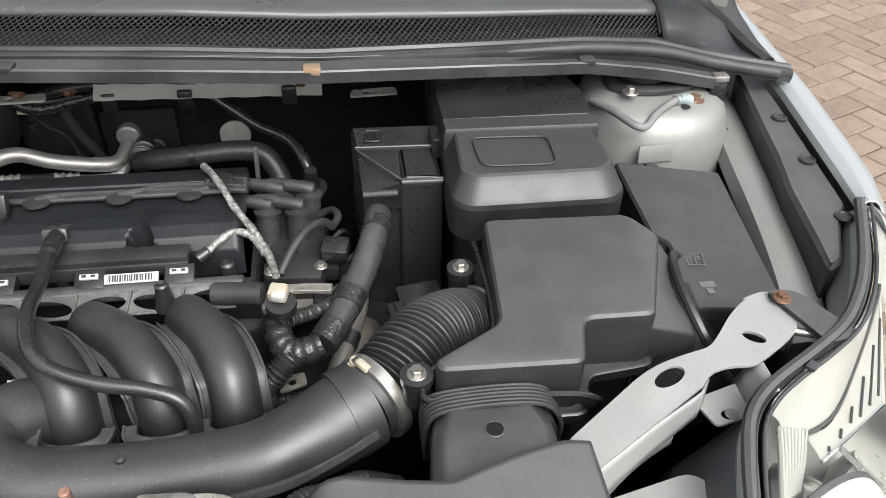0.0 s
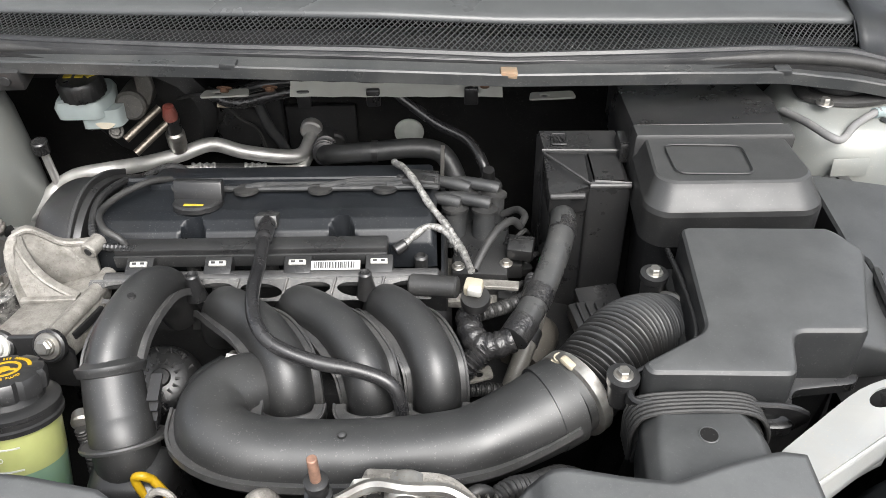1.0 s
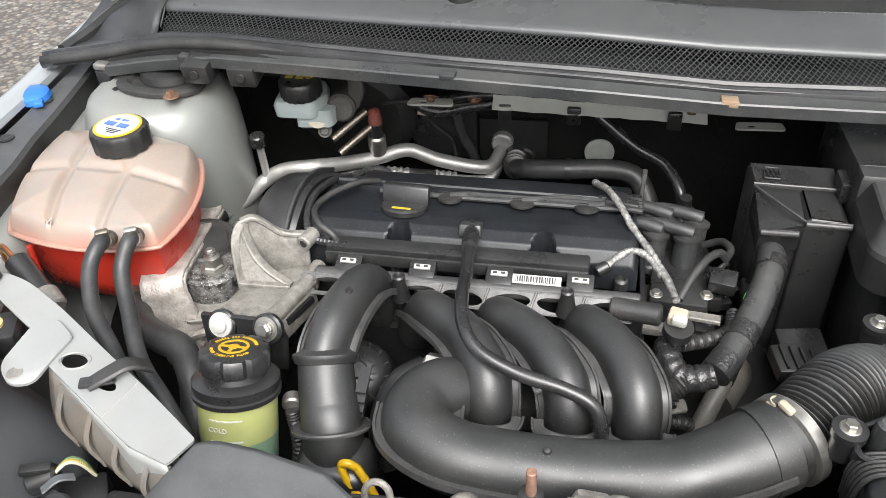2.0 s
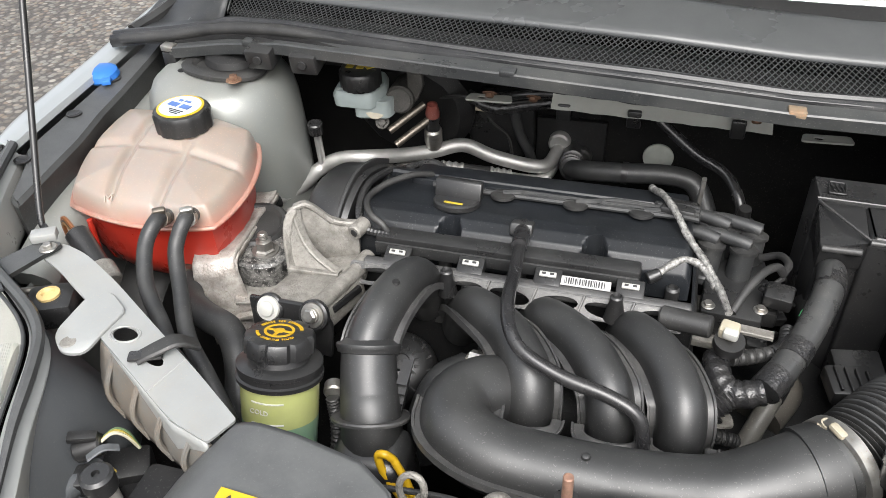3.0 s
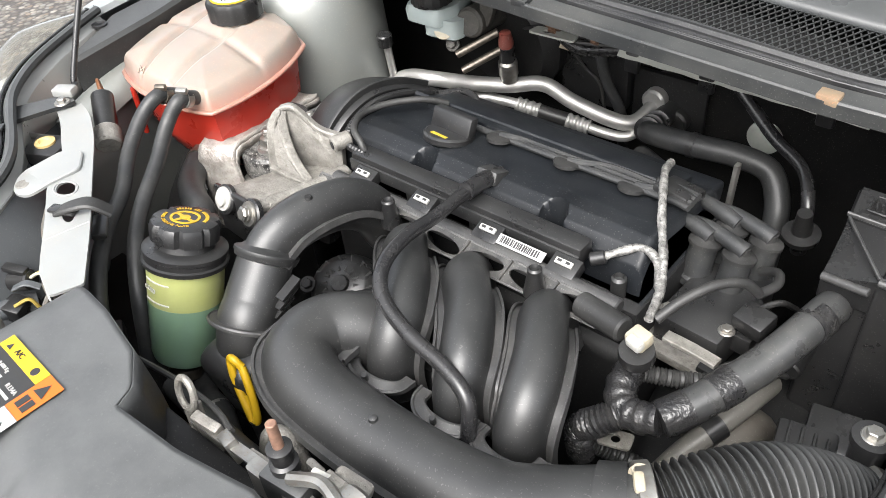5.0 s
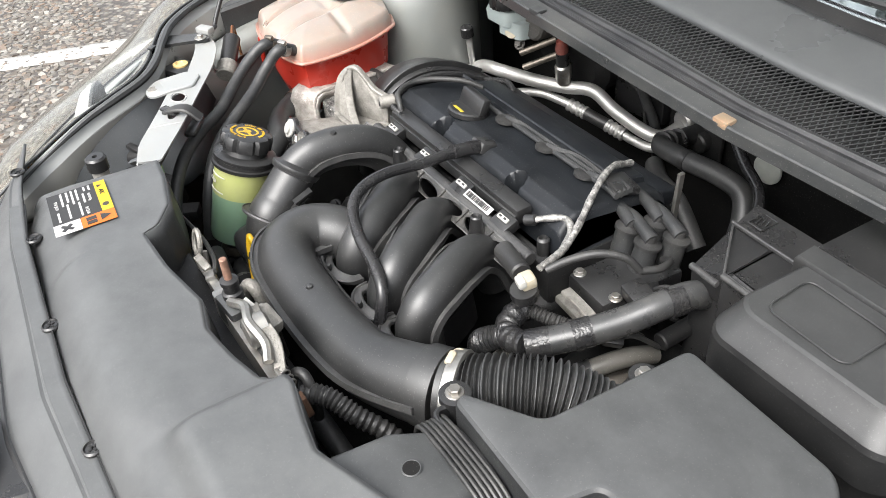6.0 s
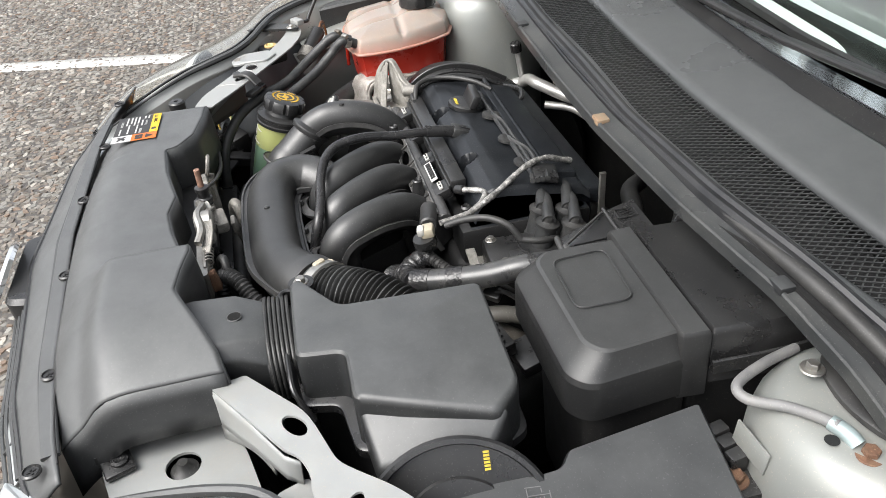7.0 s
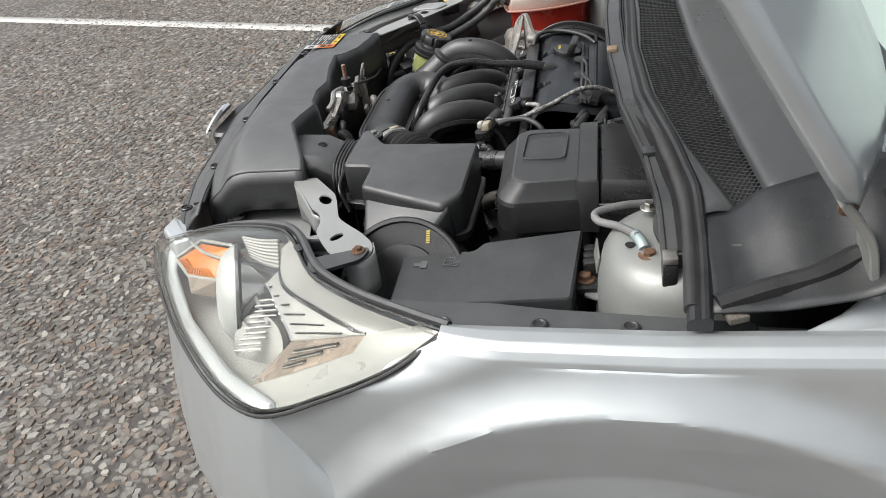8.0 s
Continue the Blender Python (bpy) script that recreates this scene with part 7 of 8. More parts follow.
for i, (a, b) in enumerate((((0.2485, 0.452, 0.7365), (0.2435, 0.432, 0.7355)), ((0.2105, 0.350, 0.7135), (0.2005, 0.329, 0.7085)), ((0.188, 0.307, 0.703), (0.172, 0.283, 0.697)))):
    part("tape_band", tube([a, V(a).lerp(V(b), 0.5), b], 0.0186, 18, 3), tape, sleeve, "black tape")
part("taped_loom", tube([(0.172, 0.283, 0.697), (0.150, 0.279, 0.690), (0.132, 0.283, 0.690), (0.122, 0.300, 0.695), (0.120, 0.325, 0.700)], lambda t: 0.016 + 0.0008 * math.sin(t * 43), 14, 8), tape, sleeve, "loom wrapped in shiny tape")
part("corrugated_branch", tube([(0.140, 0.280, 0.690), (0.118, 0.262, 0.675), (0.100, 0.262, 0.650), (0.098, 0.27, 0.60)], lambda t: 0.0145 + 0.0016 * math.sin(t * 130), 14, 20), tape, sleeve)
part("ribbed_branch", tube([(0.135, 0.318, 0.705), (0.165, 0.335, 0.700), (0.195, 0.36, 0.695), (0.205, 0.40, 0.69)], lambda t: 0.0085 + 0.0011 * math.sin(t * 170), 10, 24), rubber, sleeve)
loom = thing("foil_wrapped_loom", (0.06, 0.45, 0.72), "sensor lead wrapped in worn silver braid tape", "wiring loom")
part("long_lead", tube([(0.021, 0.578, 0.758), (0.026, 0.560, 0.766), (0.038, 0.526, 0.781), (0.055, 0.490, 0.781), (0.073, 0.456, 0.770), (0.092, 0.425, 0.763), (0.112, 0.385, 0.755), (0.124, 0.338, 0.756)], lambda t: 0.0047 + 0.0003 * math.sin(t * 240) + 0.0004 * math.sin(t * 37), 10, 20), foil, loom)
part("short_lead", tube([(0.036, 0.388, 0.752), (0.050, 0.402, 0.757), (0.070, 0.420, 0.761), (0.092, 0.412, 0.760), (0.110, 0.385, 0.752)], lambda t: 0.0046 + 0.0003 * math.sin(t * 130) + 0.0004 * math.sin(t * 21), 10, 14), foil, loom)
part("lead_end", rod((0.030, 0.386, 0.750), (0.044, 0.394, 0.755), 0.0075), black, loom)
part("black_lead", tube([(0.128, 0.345, 0.752), (0.142, 0.372, 0.765), (0.160, 0.40, 0.772), (0.178, 0.425, 0.765), (0.190, 0.44, 0.745)], 0.0052, 10, 8), rubber, loom)
part("lead_loop", tube([(0.190, 0.44, 0.745), (0.198, 0.465, 0.742), (0.190, 0.49, 0.735), (0.17, 0.50, 0.72)], 0.005, 10, 8), rubber, loom)
part("green_wire", tube([(0.212, 0.40, 0.715), (0.216, 0.405, 0.722), (0.220, 0.395, 0.718), (0.221, 0.37, 0.70)], 0.0012, 6, 6), mat("green_wire", (0.05, 0.35, 0.12), 0.4), loom)

# ---- coolant side ----
def tank_plastic():
    m = mat("translucent_cream_plastic", (0.250, 0.212, 0.186), 0.36, var=0.12, scale=9, dust=(0.36, 0.25, 0.17), dust_amount=0.25, dust_scale=12)
    p = m.node_tree.nodes["Principled BSDF"]
    nodes, links = m.node_tree.nodes, m.node_tree.links
    src = p.inputs["Base Color"].links[0].from_socket
    co, sep = nodes.new("ShaderNodeTexCoord"), nodes.new("ShaderNodeSeparateXYZ")
    links.new(co.outputs["Object"], sep.inputs[0])
    wob = nodes.new("ShaderNodeTexNoise")
    wob.inputs["Scale"].default_value = 14
    links.new(co.outputs["Object"], wob.inputs["Vector"])
    add = nodes.new("ShaderNodeMath")
    add.operation = "MULTIPLY_ADD"
    add.inputs[1].default_value = 0.03
    links.new(wob.outputs[0], add.inputs[0])
    links.new(sep.outputs["Z"], add.inputs[2])
    rng_ = nodes.new("ShaderNodeMapRange")
    rng_.inputs["From Min"].default_value, rng_.inputs["From Max"].default_value = 0.112, 0.145
    rng_.inputs["To Min"].default_value, rng_.inputs["To Max"].default_value = 0.6, 0.0
    links.new(add.outputs[0], rng_.inputs["Value"])
    stain = nodes.new("ShaderNodeMix")
    stain.data_type = "RGBA"
    stain.inputs[7].default_value = (0.42, 0.10, 0.055, 1)
    links.new(rng_.outputs[0], stain.inputs[0])
    links.new(src, stain.inputs[6])
    links.new(stain.outputs[2], p.inputs["Base Color"])
    p.inputs["Subsurface Weight"].default_value = 0.35
    p.inputs["Subsurface Radius"].default_value = (0.03, 0.012, 0.008)
    p.inputs["Subsurface Scale"].default_value = 0.6
    return m


cream = tank_plastic()
red_fluid = mat("red_coolant_behind_plastic", (0.40, 0.028, 0.016), 0.30, var=0.15, scale=14, grain=0.02)
tank = thing("coolant_tank", (-0.67, 0.44, 0.66), "translucent cream plastic coolant tank half full of red coolant", "coolant tank", move=(0, 0, 0.018))
CORNERS = [Vector(c) for c in ((-0.744, 0.303), (-0.492, 0.300), (-0.530, 0.532), (-0.802, 0.562))]


def tank_plan(u, v, k=0.30):
    """The tank's plan: a four-cornered shape with rounded corners; u and v from -1 to 1."""
    a, b = u * math.sqrt(1 - k * v * v), v * math.sqrt(1 - k * u * u)
    s_, t_ = (a + 1) / 2, (b + 1) / 2
    return CORNERS[0].lerp(CORNERS[1], s_).lerp(CORNERS[3].lerp(CORNERS[2], s_), t_)


def tank_top(p, q):
    """Upper shell: two rows of three bulging chambers."""
    u, v = 2 * p - 1, 2 * q - 1
    w = tank_plan(u, v)
    e = min(1 - abs(u), (1 - abs(v)) * 1.1)
    dome = 0.771 + 0.022 * (1 - (1 - min(e / 0.13, 1)) ** 2.2) + 0.019 * (1 - (1 - min(e / 0.75, 1)) ** 2)
    groove = 0.0
    for c in (-0.34, 0.30):
        groove = max(groove, math.exp(-((u - c) / 0.060) ** 2))
    groove = max(groove, 0.75 * math.exp(-((v + 0.02) / 0.07) ** 2))
    neck_ = math.exp(-(((w.x + 0.631) / 0.05) ** 2 + ((w.y - 0.472) / 0.05) ** 2))
    return w.x, w.y, dome - 0.0085 * groove * min(e / 0.16, 1) * (1 - neck_) + 0.02 * (w.y - 0.45) + 0.010 * neck_


tp = [tank_plan(u, -1) for u in np.linspace(-1, 0.95, 24)] + [tank_plan(1, v) for v in np.linspace(-1, 0.95, 24)] + [tank_plan(-u, 1) for u in np.linspace(-1, 0.95, 24)] + [tank_plan(-1, -v) for v in np.linspace(-1, 0.95, 24)]
part("upper_shell", grid(tank_top, 110, 90), cream, tank, "cream upper shell with moulded chambers", angle=70)
rim = [(p.x, p.y, 0.770 + 0.02 * (p.y - 0.45)) for p in tp]
part("seam", sweep(rect(0.011, 0.005, 0.0015), rim + rim[:2], n=1), cream, tank, "welded seam flange")
part("lower_shell", moulded(tp, [(0.655, 0.045), (0.668, 0.026), (0.70, 0.015), (0.755, 0.010), (0.768, 0.006)], lambda x, y: 0.02 * (y - 0.45)), red_fluid, tank, "lower shell showing red coolant")
for x, y in ((-0.70, 0.322), (-0.632, 0.340)):
    part("chamber_groove", rod((x, y - 0.013, 0.68), (x, y - 0.010, 0.755), 0.004), red_fluid, tank)
neck = part("neck", lathe([(0.040, -0.02), (0.034, 0.004), (0.032, 0.014)], (-0.631, 0.472, 0.812), (0.0, 0.0, 1), 30), cream, tank)
tcap = part("cap", lathe([(0.035, 0.0), (0.040, 0.001), (0.0405, 0.024), (0.038, 0.029), (0.032, 0.031), (0.01, 0.031)], (-0.631, 0.472, 0.818), segs=48, ridges=12, depth=0.002), black, tank, "ribbed black screw cap")
part("cap_ring", lathe([(0.033, 0), (0.033, 0.0012), (0.03, 0.0014)], (-0.631, 0.472, 0.8485), segs=40), label_yellow, tcap, "yellow-edged sticker")
part("cap_sticker", lathe([(0.0295, 0), (0.0295, 0.0018), (0.02, 0.002)], (-0.631, 0.472, 0.8485), segs=40), mat("pale_blue_white_sticker", (0.42, 0.46, 0.50), 0.45, var=0.05), tcap)
bk = Vector((-0.631, 0.472, 0.8512))
part("book_signs", join(*[block(bk + Vector((dx, dy, 0)), (w, h, 0.0008), (0, 0, -14), 0) for dx, dy, w, h in ((-0.011, 0.002, 0.016, 0.010), (0.010, -0.003, 0.016, 0.010), (-0.006, 0.014, 0.006, 0.005), (0.006, 0.012, 0.010, 0.004))]), mat("blue_print", (0.06, 0.12, 0.30), 0.5), tcap)
part("small_print", join(*[block(bk + Vector((0.002, -0.014 - 0.004 * k, 0)), (0.026 - 0.006 * k, 0.0014, 0.0008), (0, 0, -14), 0) for k in range(3)]), ink, tcap)
part("level_text", words("MAX", 0.016, (-0.650, 0.318, 0.7925), (0.97, 0.22, 0), (-0.15, 0.7, 0.7), 0.0008), cream, tank)

hoses = thing("coolant_hoses", (-0.55, 0.25, 0.7), "pair of dark grey rubber coolant hoses clipped side by side", "hose")
for pts, cl in ((((-0.574, 0.314, 0.798), (-0.564, 0.279, 0.817), (-0.566, 0.248, 0.800), (-0.545, 0.205, 0.775), (-0.500, 0.160, 0.760), (-0.450, 0.105, 0.758), (-0.395, 0.055, 0.745), (-0.350, 0.020, 0.700), (-0.33, 0.01, 0.63)), brass), (((-0.541, 0.322, 0.800), (-0.532, 0.290, 0.815), (-0.535, 0.262, 0.790), (-0.512, 0.222, 0.765), (-0.474, 0.165, 0.745), (-0.425, 0.120, 0.735), (-0.385, 0.085, 0.70), (-0.37, 0.06, 0.62)), steel)):
    hs = part("hose", tube(pts, 0.0098, 16, 7), hose_rubber, hoses)
    a, b = V(pts[0]).lerp(V(pts[1]), 0.55), V(pts[0]).lerp(V(pts[1]), 0.85)
    cp = part("clip", tube([a, a.lerp(b, 0.5), b], 0.0116, 18, 2), cl, hs, "spring clip")
    part("clip_ears", block(a.lerp(b, 0.5) + Vector((0.004, -0.004, 0.015)), (0.016, 0.008, 0.008), (20, 0, 30), 0.002), cl, cp)
    part("spigot", tube([V(pts[0]) + Vector((-0.004, 0.012, -0.006)), V(pts[0]), a], 0.0085, 12, 3), cream, hs)
part("saddle_clip", block((-0.440, 0.100, 0.778), (0.055, 0.018, 0.010), (0, 0, -35), 0.004), black, hoses)
part("clip_tongue", block((-0.453, 0.073, 0.8090), (0.036, 0.014, 0.005), (0, 0, 20), 0.003), black, hoses, "black clip through the carrier arm")
lowhose = thing("radiator_top_hose", (-0.45, 0.2, 0.6), "thick black rubber radiator hose", "hose")
part("hose", tube([(-0.585, 0.345, 0.690), (-0.570, 0.312, 0.695), (-0.545, 0.275, 0.690), (-0.505, 0.250, 0.692), (-0.470, 0.236, 0.690), (-0.440, 0.200, 0.676), (-0.425, 0.160, 0.640), (-0.415, 0.13, 0.56)], 0.0185, 18, 7), hose_rubber, lowhose)
part("clip", tube([(-0.578, 0.328, 0.693), (-0.573, 0.318, 0.694), (-0.566, 0.306, 0.695)], 0.0205, 18, 2), brass, lowhose, "brass hose clip")

ps = thing("power_steering_reservoir", (-0.349, 0.104, 0.62), "translucent yellow-green power steering reservoir with a black screw cap", "fluid reservoir", move=(0.005, -0.005, 0.015))
ps.rotation_euler.x = radians(-19)
green_up = mat("yellow_green_plastic", (0.30, 0.32, 0.125), 0.34, var=0.10, scale=20)
green_lo = mat("teal_fluid_behind_plastic", (0.14, 0.225, 0.155), 0.34, var=0.10, scale=20)
for m_ in (green_up, green_lo):
    pn = m_.node_tree.nodes["Principled BSDF"]
    pn.inputs["Subsurface Weight"].default_value = 0.3
    pn.inputs["Subsurface Radius"].default_value = (0.01, 0.012, 0.004)
pc = (-0.349, 0.104)
part("upper_body", lathe([(0.0425, 0.690), (0.0430, 0.736), (0.0432, 0.742), (0.041, 0.746)], (*pc, 0), segs=36), green_up, ps, "yellow-green translucent wall")
part("lower_body", lathe([(0.026, 0.608), (0.037, 0.612), (0.0395, 0.620), (0.0425, 0.6899)], (*pc, 0), segs=36), green_lo, ps, "darker fluid level")
part("foot", rod((*pc, 0.575), (*pc, 0.605), 0.016), deep, ps)
part("foot_clip", lathe([(0.020, 0), (0.021, 0.002), (0.021, 0.012), (0.020, 0.014)], (*pc, 0.582), segs=24), brass, ps)
part("shoulder", lathe([(0.044, 0.734), (0.0475, 0.7355), (0.0480, 0.7405), (0.0455, 0.742), (0.0455, 0.748), (0.047, 0.749), (0.047, 0.753), (0.043, 0.7555), (0.033, 0.757), (0.030, 0.768)], (*pc, 0), segs=40), black, ps, "black shoulder ring")
pcap = part("cap", lathe([(0.031, 0.7645), (0.0380, 0.766), (0.0385, 0.781), (0.036, 0.7858), (0.030, 0.7875), (0.01, 0.788)], (*pc, 0), segs=48, ridges=8, depth=0.004), black, ps, "black screw cap with yellow steering wheel symbol")
part("wheel_sign", join(lathe([(0.0165, 0), (0.0165, 0.0008), (0.0135, 0.0008), (0.0135, 0)], (*pc, 0.7878), segs=30), lathe([(0.006, 0), (0.006, 0.0008), (0.004, 0.0009)], (*pc, 0.7878), segs=16), *[block((pc[0] + 0.009 * math.cos(radians(a)), pc[1] + 0.009 * math.sin(radians(a)), 0.7882), (0.010, 0.004, 0.0007), (0, 0, a), 0) for a in (0, 180, 270)]), yellow, pcap, "yellow steering wheel symbol")
for text, start, step in (("POWER STEERING FLUID", 205, 6.6),):
    for k, ch in enumerate(text):
        if ch != " ":
            a = radians(start + step * k)
            part("letter", words(ch, 0.0052, (pc[0] + 0.0235 * math.cos(a), pc[1] + 0.0235 * math.sin(a), 0.7884), (-math.sin(a), math.cos(a), 0), (-math.cos(a), -math.sin(a), 0), 0.0003), yellow, pcap)
for k in range(21):
    a = radians(165 - 7.0 * k)
    if k not in (6, 10):
        part("print_bar", block((pc[0] + 0.0235 * math.cos(a), pc[1] + 0.0235 * math.sin(a), 0.7883), (0.0018, 0.004, 0.0005), (0, 0, math.degrees(a) - 90), 0), yellow, pcap)
for z, t in ((0.722, ""), (0.711, "COLD"), (0.697, "")):
    a0 = -1.65
    if t:
        part("level_word", words(t, 0.008, (pc[0] + 0.0436 * math.cos(a0), pc[1] + 0.0436 * math.sin(a0), z), (-math.sin(a0), math.cos(a0), 0), (0, 0, 1), 0.0004), pale_print, ps)
    else:
        for dx in range(6):
            a = a0 - 0.15 + dx * 0.14
            part("level_mark", block((pc[0] + 0.0434 * math.cos(a), pc[1] + 0.0434 * math.sin(a), z), (0.0012, 0.006, 0.0014), (0, 0, math.degrees(a)), 0), pale_print, ps)

dip = thing("dipstick", (-0.19, 0.10, 0.64), "yellow plastic dipstick loop handle", "dipstick", move=(0.006, 0, 0.003))
lp = [(-0.206, 0.088, 0.700), (-0.214, 0.086, 0.708), (-0.222, 0.086, 0.703), (-0.214, 0.080, 0.682), (-0.193, 0.072, 0.656), (-0.186, 0.070, 0.646), (-0.180, 0.072, 0.650), (-0.190, 0.080, 0.676), (-0.206, 0.088, 0.700)]
part("handle", tube(lp, 0.0045, 10, 7), yellow, dip)
part("web", sweep(rect(0.014, 0.003, 0.001), [(-0.198, 0.078, 0.670), (-0.184, 0.072, 0.650)], ref=(0.5, -0.7, 0.3), n=3), yellow, dip)
part("tube", tube([(-0.183, 0.071, 0.648), (-0.180, 0.075, 0.59), (-0.17, 0.09, 0.50)], 0.006, 10, 5), deep, dip)

# air conditioning pipes and valves
ac = thing("air_conditioning_pipes", (-0.35, 0.75, 0.58), "bare aluminium air conditioning pipes with crimped black hoses", "pipe", move=(0.022, -0.006, 0))
part("suction_pipe", tube([(-0.70, 0.43, 0.665), (-0.64, 0.475, 0.668), (-0.600, 0.54, 0.660), (-0.572, 0.62, 0.650), (-0.555, 0.675, 0.656), (-0.520, 0.685, 0.676), (-0.470, 0.690, 0.684), (-0.425, 0.735, 0.667), (-0.377, 0.772, 0.660), (-0.330, 0.800, 0.662), (-0.280, 0.810, 0.640), (-0.215, 0.822, 0.622), (-0.185, 0.838, 0.618), (-0.172, 0.870, 0.632), (-0.170, 0.905, 0.640)], 0.0125, 16, 7), alu, ac, "bare aluminium pipe")
part("pressure_pipe", tube([(-0.455, 0.700, 0.640), (-0.425, 0.748, 0.636), (-0.385, 0.768, 0.630), (-0.347, 0.780, 0.624), (-0.264, 0.804, 0.607), (-0.225, 0.812, 0.600), (-0.190, 0.822, 0.598), (-0.176, 0.842, 0.606), (-0.174, 0.89, 0.615)], 0.0085, 14, 7), alu, ac)
for a, b in (((-0.366, 0.7745, 0.6270), (-0.328, 0.7855, 0.6200)), ((-0.283, 0.7985, 0.6110), (-0.246, 0.8075, 0.6035))):
    part("crimp", tube([a, V(a).lerp(V(b), 0.5), b], lambda t: 0.0118 + 0.0012 * math.sin(t * 22), 18, 14), alu, ac, "crimped ferrule")
part("black_hose", tube([(-0.329, 0.785, 0.6205), (-0.306, 0.792, 0.6155), (-0.282, 0.799, 0.611)], 0.0115, 14, 4), rubber, ac)
for x, z, r in ((-0.171, 0.643, 0.020), (-0.130, 0.618, 0.019)):
    part("pipe_flange", rod((x, 0.868, z), (x, 0.896, z), r), alu if x < -0.15 else rubber, ac)
part("flange_plate", moulded(rounded([(-0.215, 0.886), (-0.09, 0.886), (-0.09, 0.894), (-0.215, 0.894)], 0.003, 2), [(0.585, 0), (0.685, 0)]), deep, ac)
valve = part("pressure_switch", lathe([(0.013, 0), (0.014, 0.010), (0.0155, 0.012), (0.0155, 0.036), (0.012, 0.040)], (-0.375, 0.768, 0.672), (0.05, -0.15, 1), 20), steel, ac, "pressure switch")
part("switch_body", lathe([(0.0125, 0.038), (0.0125, 0.065), (0.009, 0.067)], (-0.375, 0.768, 0.672), (0.05, -0.15, 1), 18), black, valve)
part("switch_plug", lathe([(0.011, 0.062), (0.0125, 0.072), (0.009, 0.090), (0.004, 0.092)], (-0.375, 0.768, 0.672), (0.05, -0.15, 1), 14), mat("red_brown_plug", (0.16, 0.035, 0.025), 0.5, dust=DUST), valve)
port = part("service_port", rod((-0.548, 0.680, 0.660), (-0.545, 0.668, 0.740), 0.0065), alu, ac)
part("port_cap", lathe([(0.0125, 0), (0.0125, 0.018), (0.010, 0.020), (0.003, 0.020)], (-0.545, 0.667, 0.735), (0.05, -0.15, 1), 18), black, port)
part("pipe_clip", tube([(-0.592, 0.556, 0.658), (-0.586, 0.572, 0.656)], 0.0145, 16, 2), black, ac)

heat = thing("heater_hoses", (0.0, 0.75, 0.55), "black rubber heater hoses bending behind the engine", "hose", move=(0.007, 0, 0.028))
part("upper_hose", tube([(-0.130, 0.90, 0.600), (-0.130, 0.85, 0.602), (-0.124, 0.795, 0.612), (-0.096, 0.757, 0.634), (-0.032, 0.745, 0.645), (0.03, 0.752, 0.646), (0.075, 0.752, 0.638), (0.098, 0.735, 0.612), (0.108, 0.715, 0.575), (0.11, 0.70, 0.50)], 0.0165, 18, 7), hose_rubber, heat)
part("lower_hose", tube([(-0.12, 0.77, 0.58), (-0.06, 0.72, 0.60), (0.0, 0.70, 0.60), (0.06, 0.69, 0.55)], 0.0165, 16, 7), hose_rubber, heat)
part("hose_clip", tube([(-0.036, 0.745, 0.645), (-0.026, 0.745, 0.645)], 0.0180, 18, 2), black, heat)
for y, z in ((0.826, 0.606), (0.806, 0.610), (0.786, 0.617)):
    part("collar", lathe([(0.0165, -0.003), (0.0205, -0.002), (0.0205, 0.003), (0.0165, 0.004)], (-0.126 + 0.3 * max(0, 0.80 - y), y, z), (0.1, -0.9, 0.3), 22), black, heat, "ribbed collar")
part("bulkhead_grommet", lathe([(0.045, 0), (0.045, 0.012), (0.03, 0.016)], (-0.145, 0.90, 0.61), (0, -1, 0), 26), rubber, heat)
st = thing("lifting_eye", (0.09, 0.6, 0.70), "thin steel lifting eye standing behind the engine", "bracket", move=(0, 0, -0.004))
part("strap", sweep(rect(0.006, 0.010, 0.001), [(0.086, 0.605, 0.66), (0.088, 0.604, 0.72), (0.090, 0.604, 0.770)], ref=(0, 1, 0), n=3), steel, st)
brake_line = thing("brake_servo_pipe", (0.1, 0.8, 0.6), "black plastic vacuum pipe with a round valve", "pipe", move=(-0.02, -0.028, 0.022))
part("pipe", tube([(-0.24, 0.80, 0.745), (-0.15, 0.80, 0.765), (0.0, 0.80, 0.765), (0.045, 0.795, 0.735), (0.10, 0.775, 0.700), (0.150, 0.755, 0.680), (0.175, 0.72, 0.650), (0.180, 0.70, 0.60)], 0.0085, 12, 7), gloss, brake_line)
part("valve", lathe([(0.010, -0.03), (0.011, -0.006), (0.022, -0.004), (0.023, 0.004), (0.012, 0.007), (0.009, 0.04)], (0.180, 0.70, 0.625), (0, -0.2, 1), 24), black, brake_line)
part("tie", tube([(-0.055, 0.805, 0.765), (-0.050, 0.805, 0.765)], 0.0105, 12, 2), black, brake_line)
spot = thing("bulkhead_blanking_disc", (0.026, 0.87, 0.6), "pale round blanking disc on the bulkhead", "disc")
part("disc", lathe([(0.027, 0), (0.0265, 0.004), (0.02, 0.005)], (0.026, 0.8875, 0.626), (0, -1, 0), 32), mat("pale_grey_green_disc", (0.42, 0.44, 0.40), 0.5), spot)

# brake reservoir and servo
pale_tank = mat("blue_white_plastic", (0.27, 0.31, 0.305), 0.4, var=0.1, dust=DUST, dust_amount=0.2)
brake = thing("brake_fluid_reservoir", (-0.42, 0.62, 0.74), "white plastic brake fluid reservoir with a black cap", "fluid reservoir")
brake.location, brake.scale = (-0.453, 0.722, 0.690), (1.1, 1.1, 1.1)
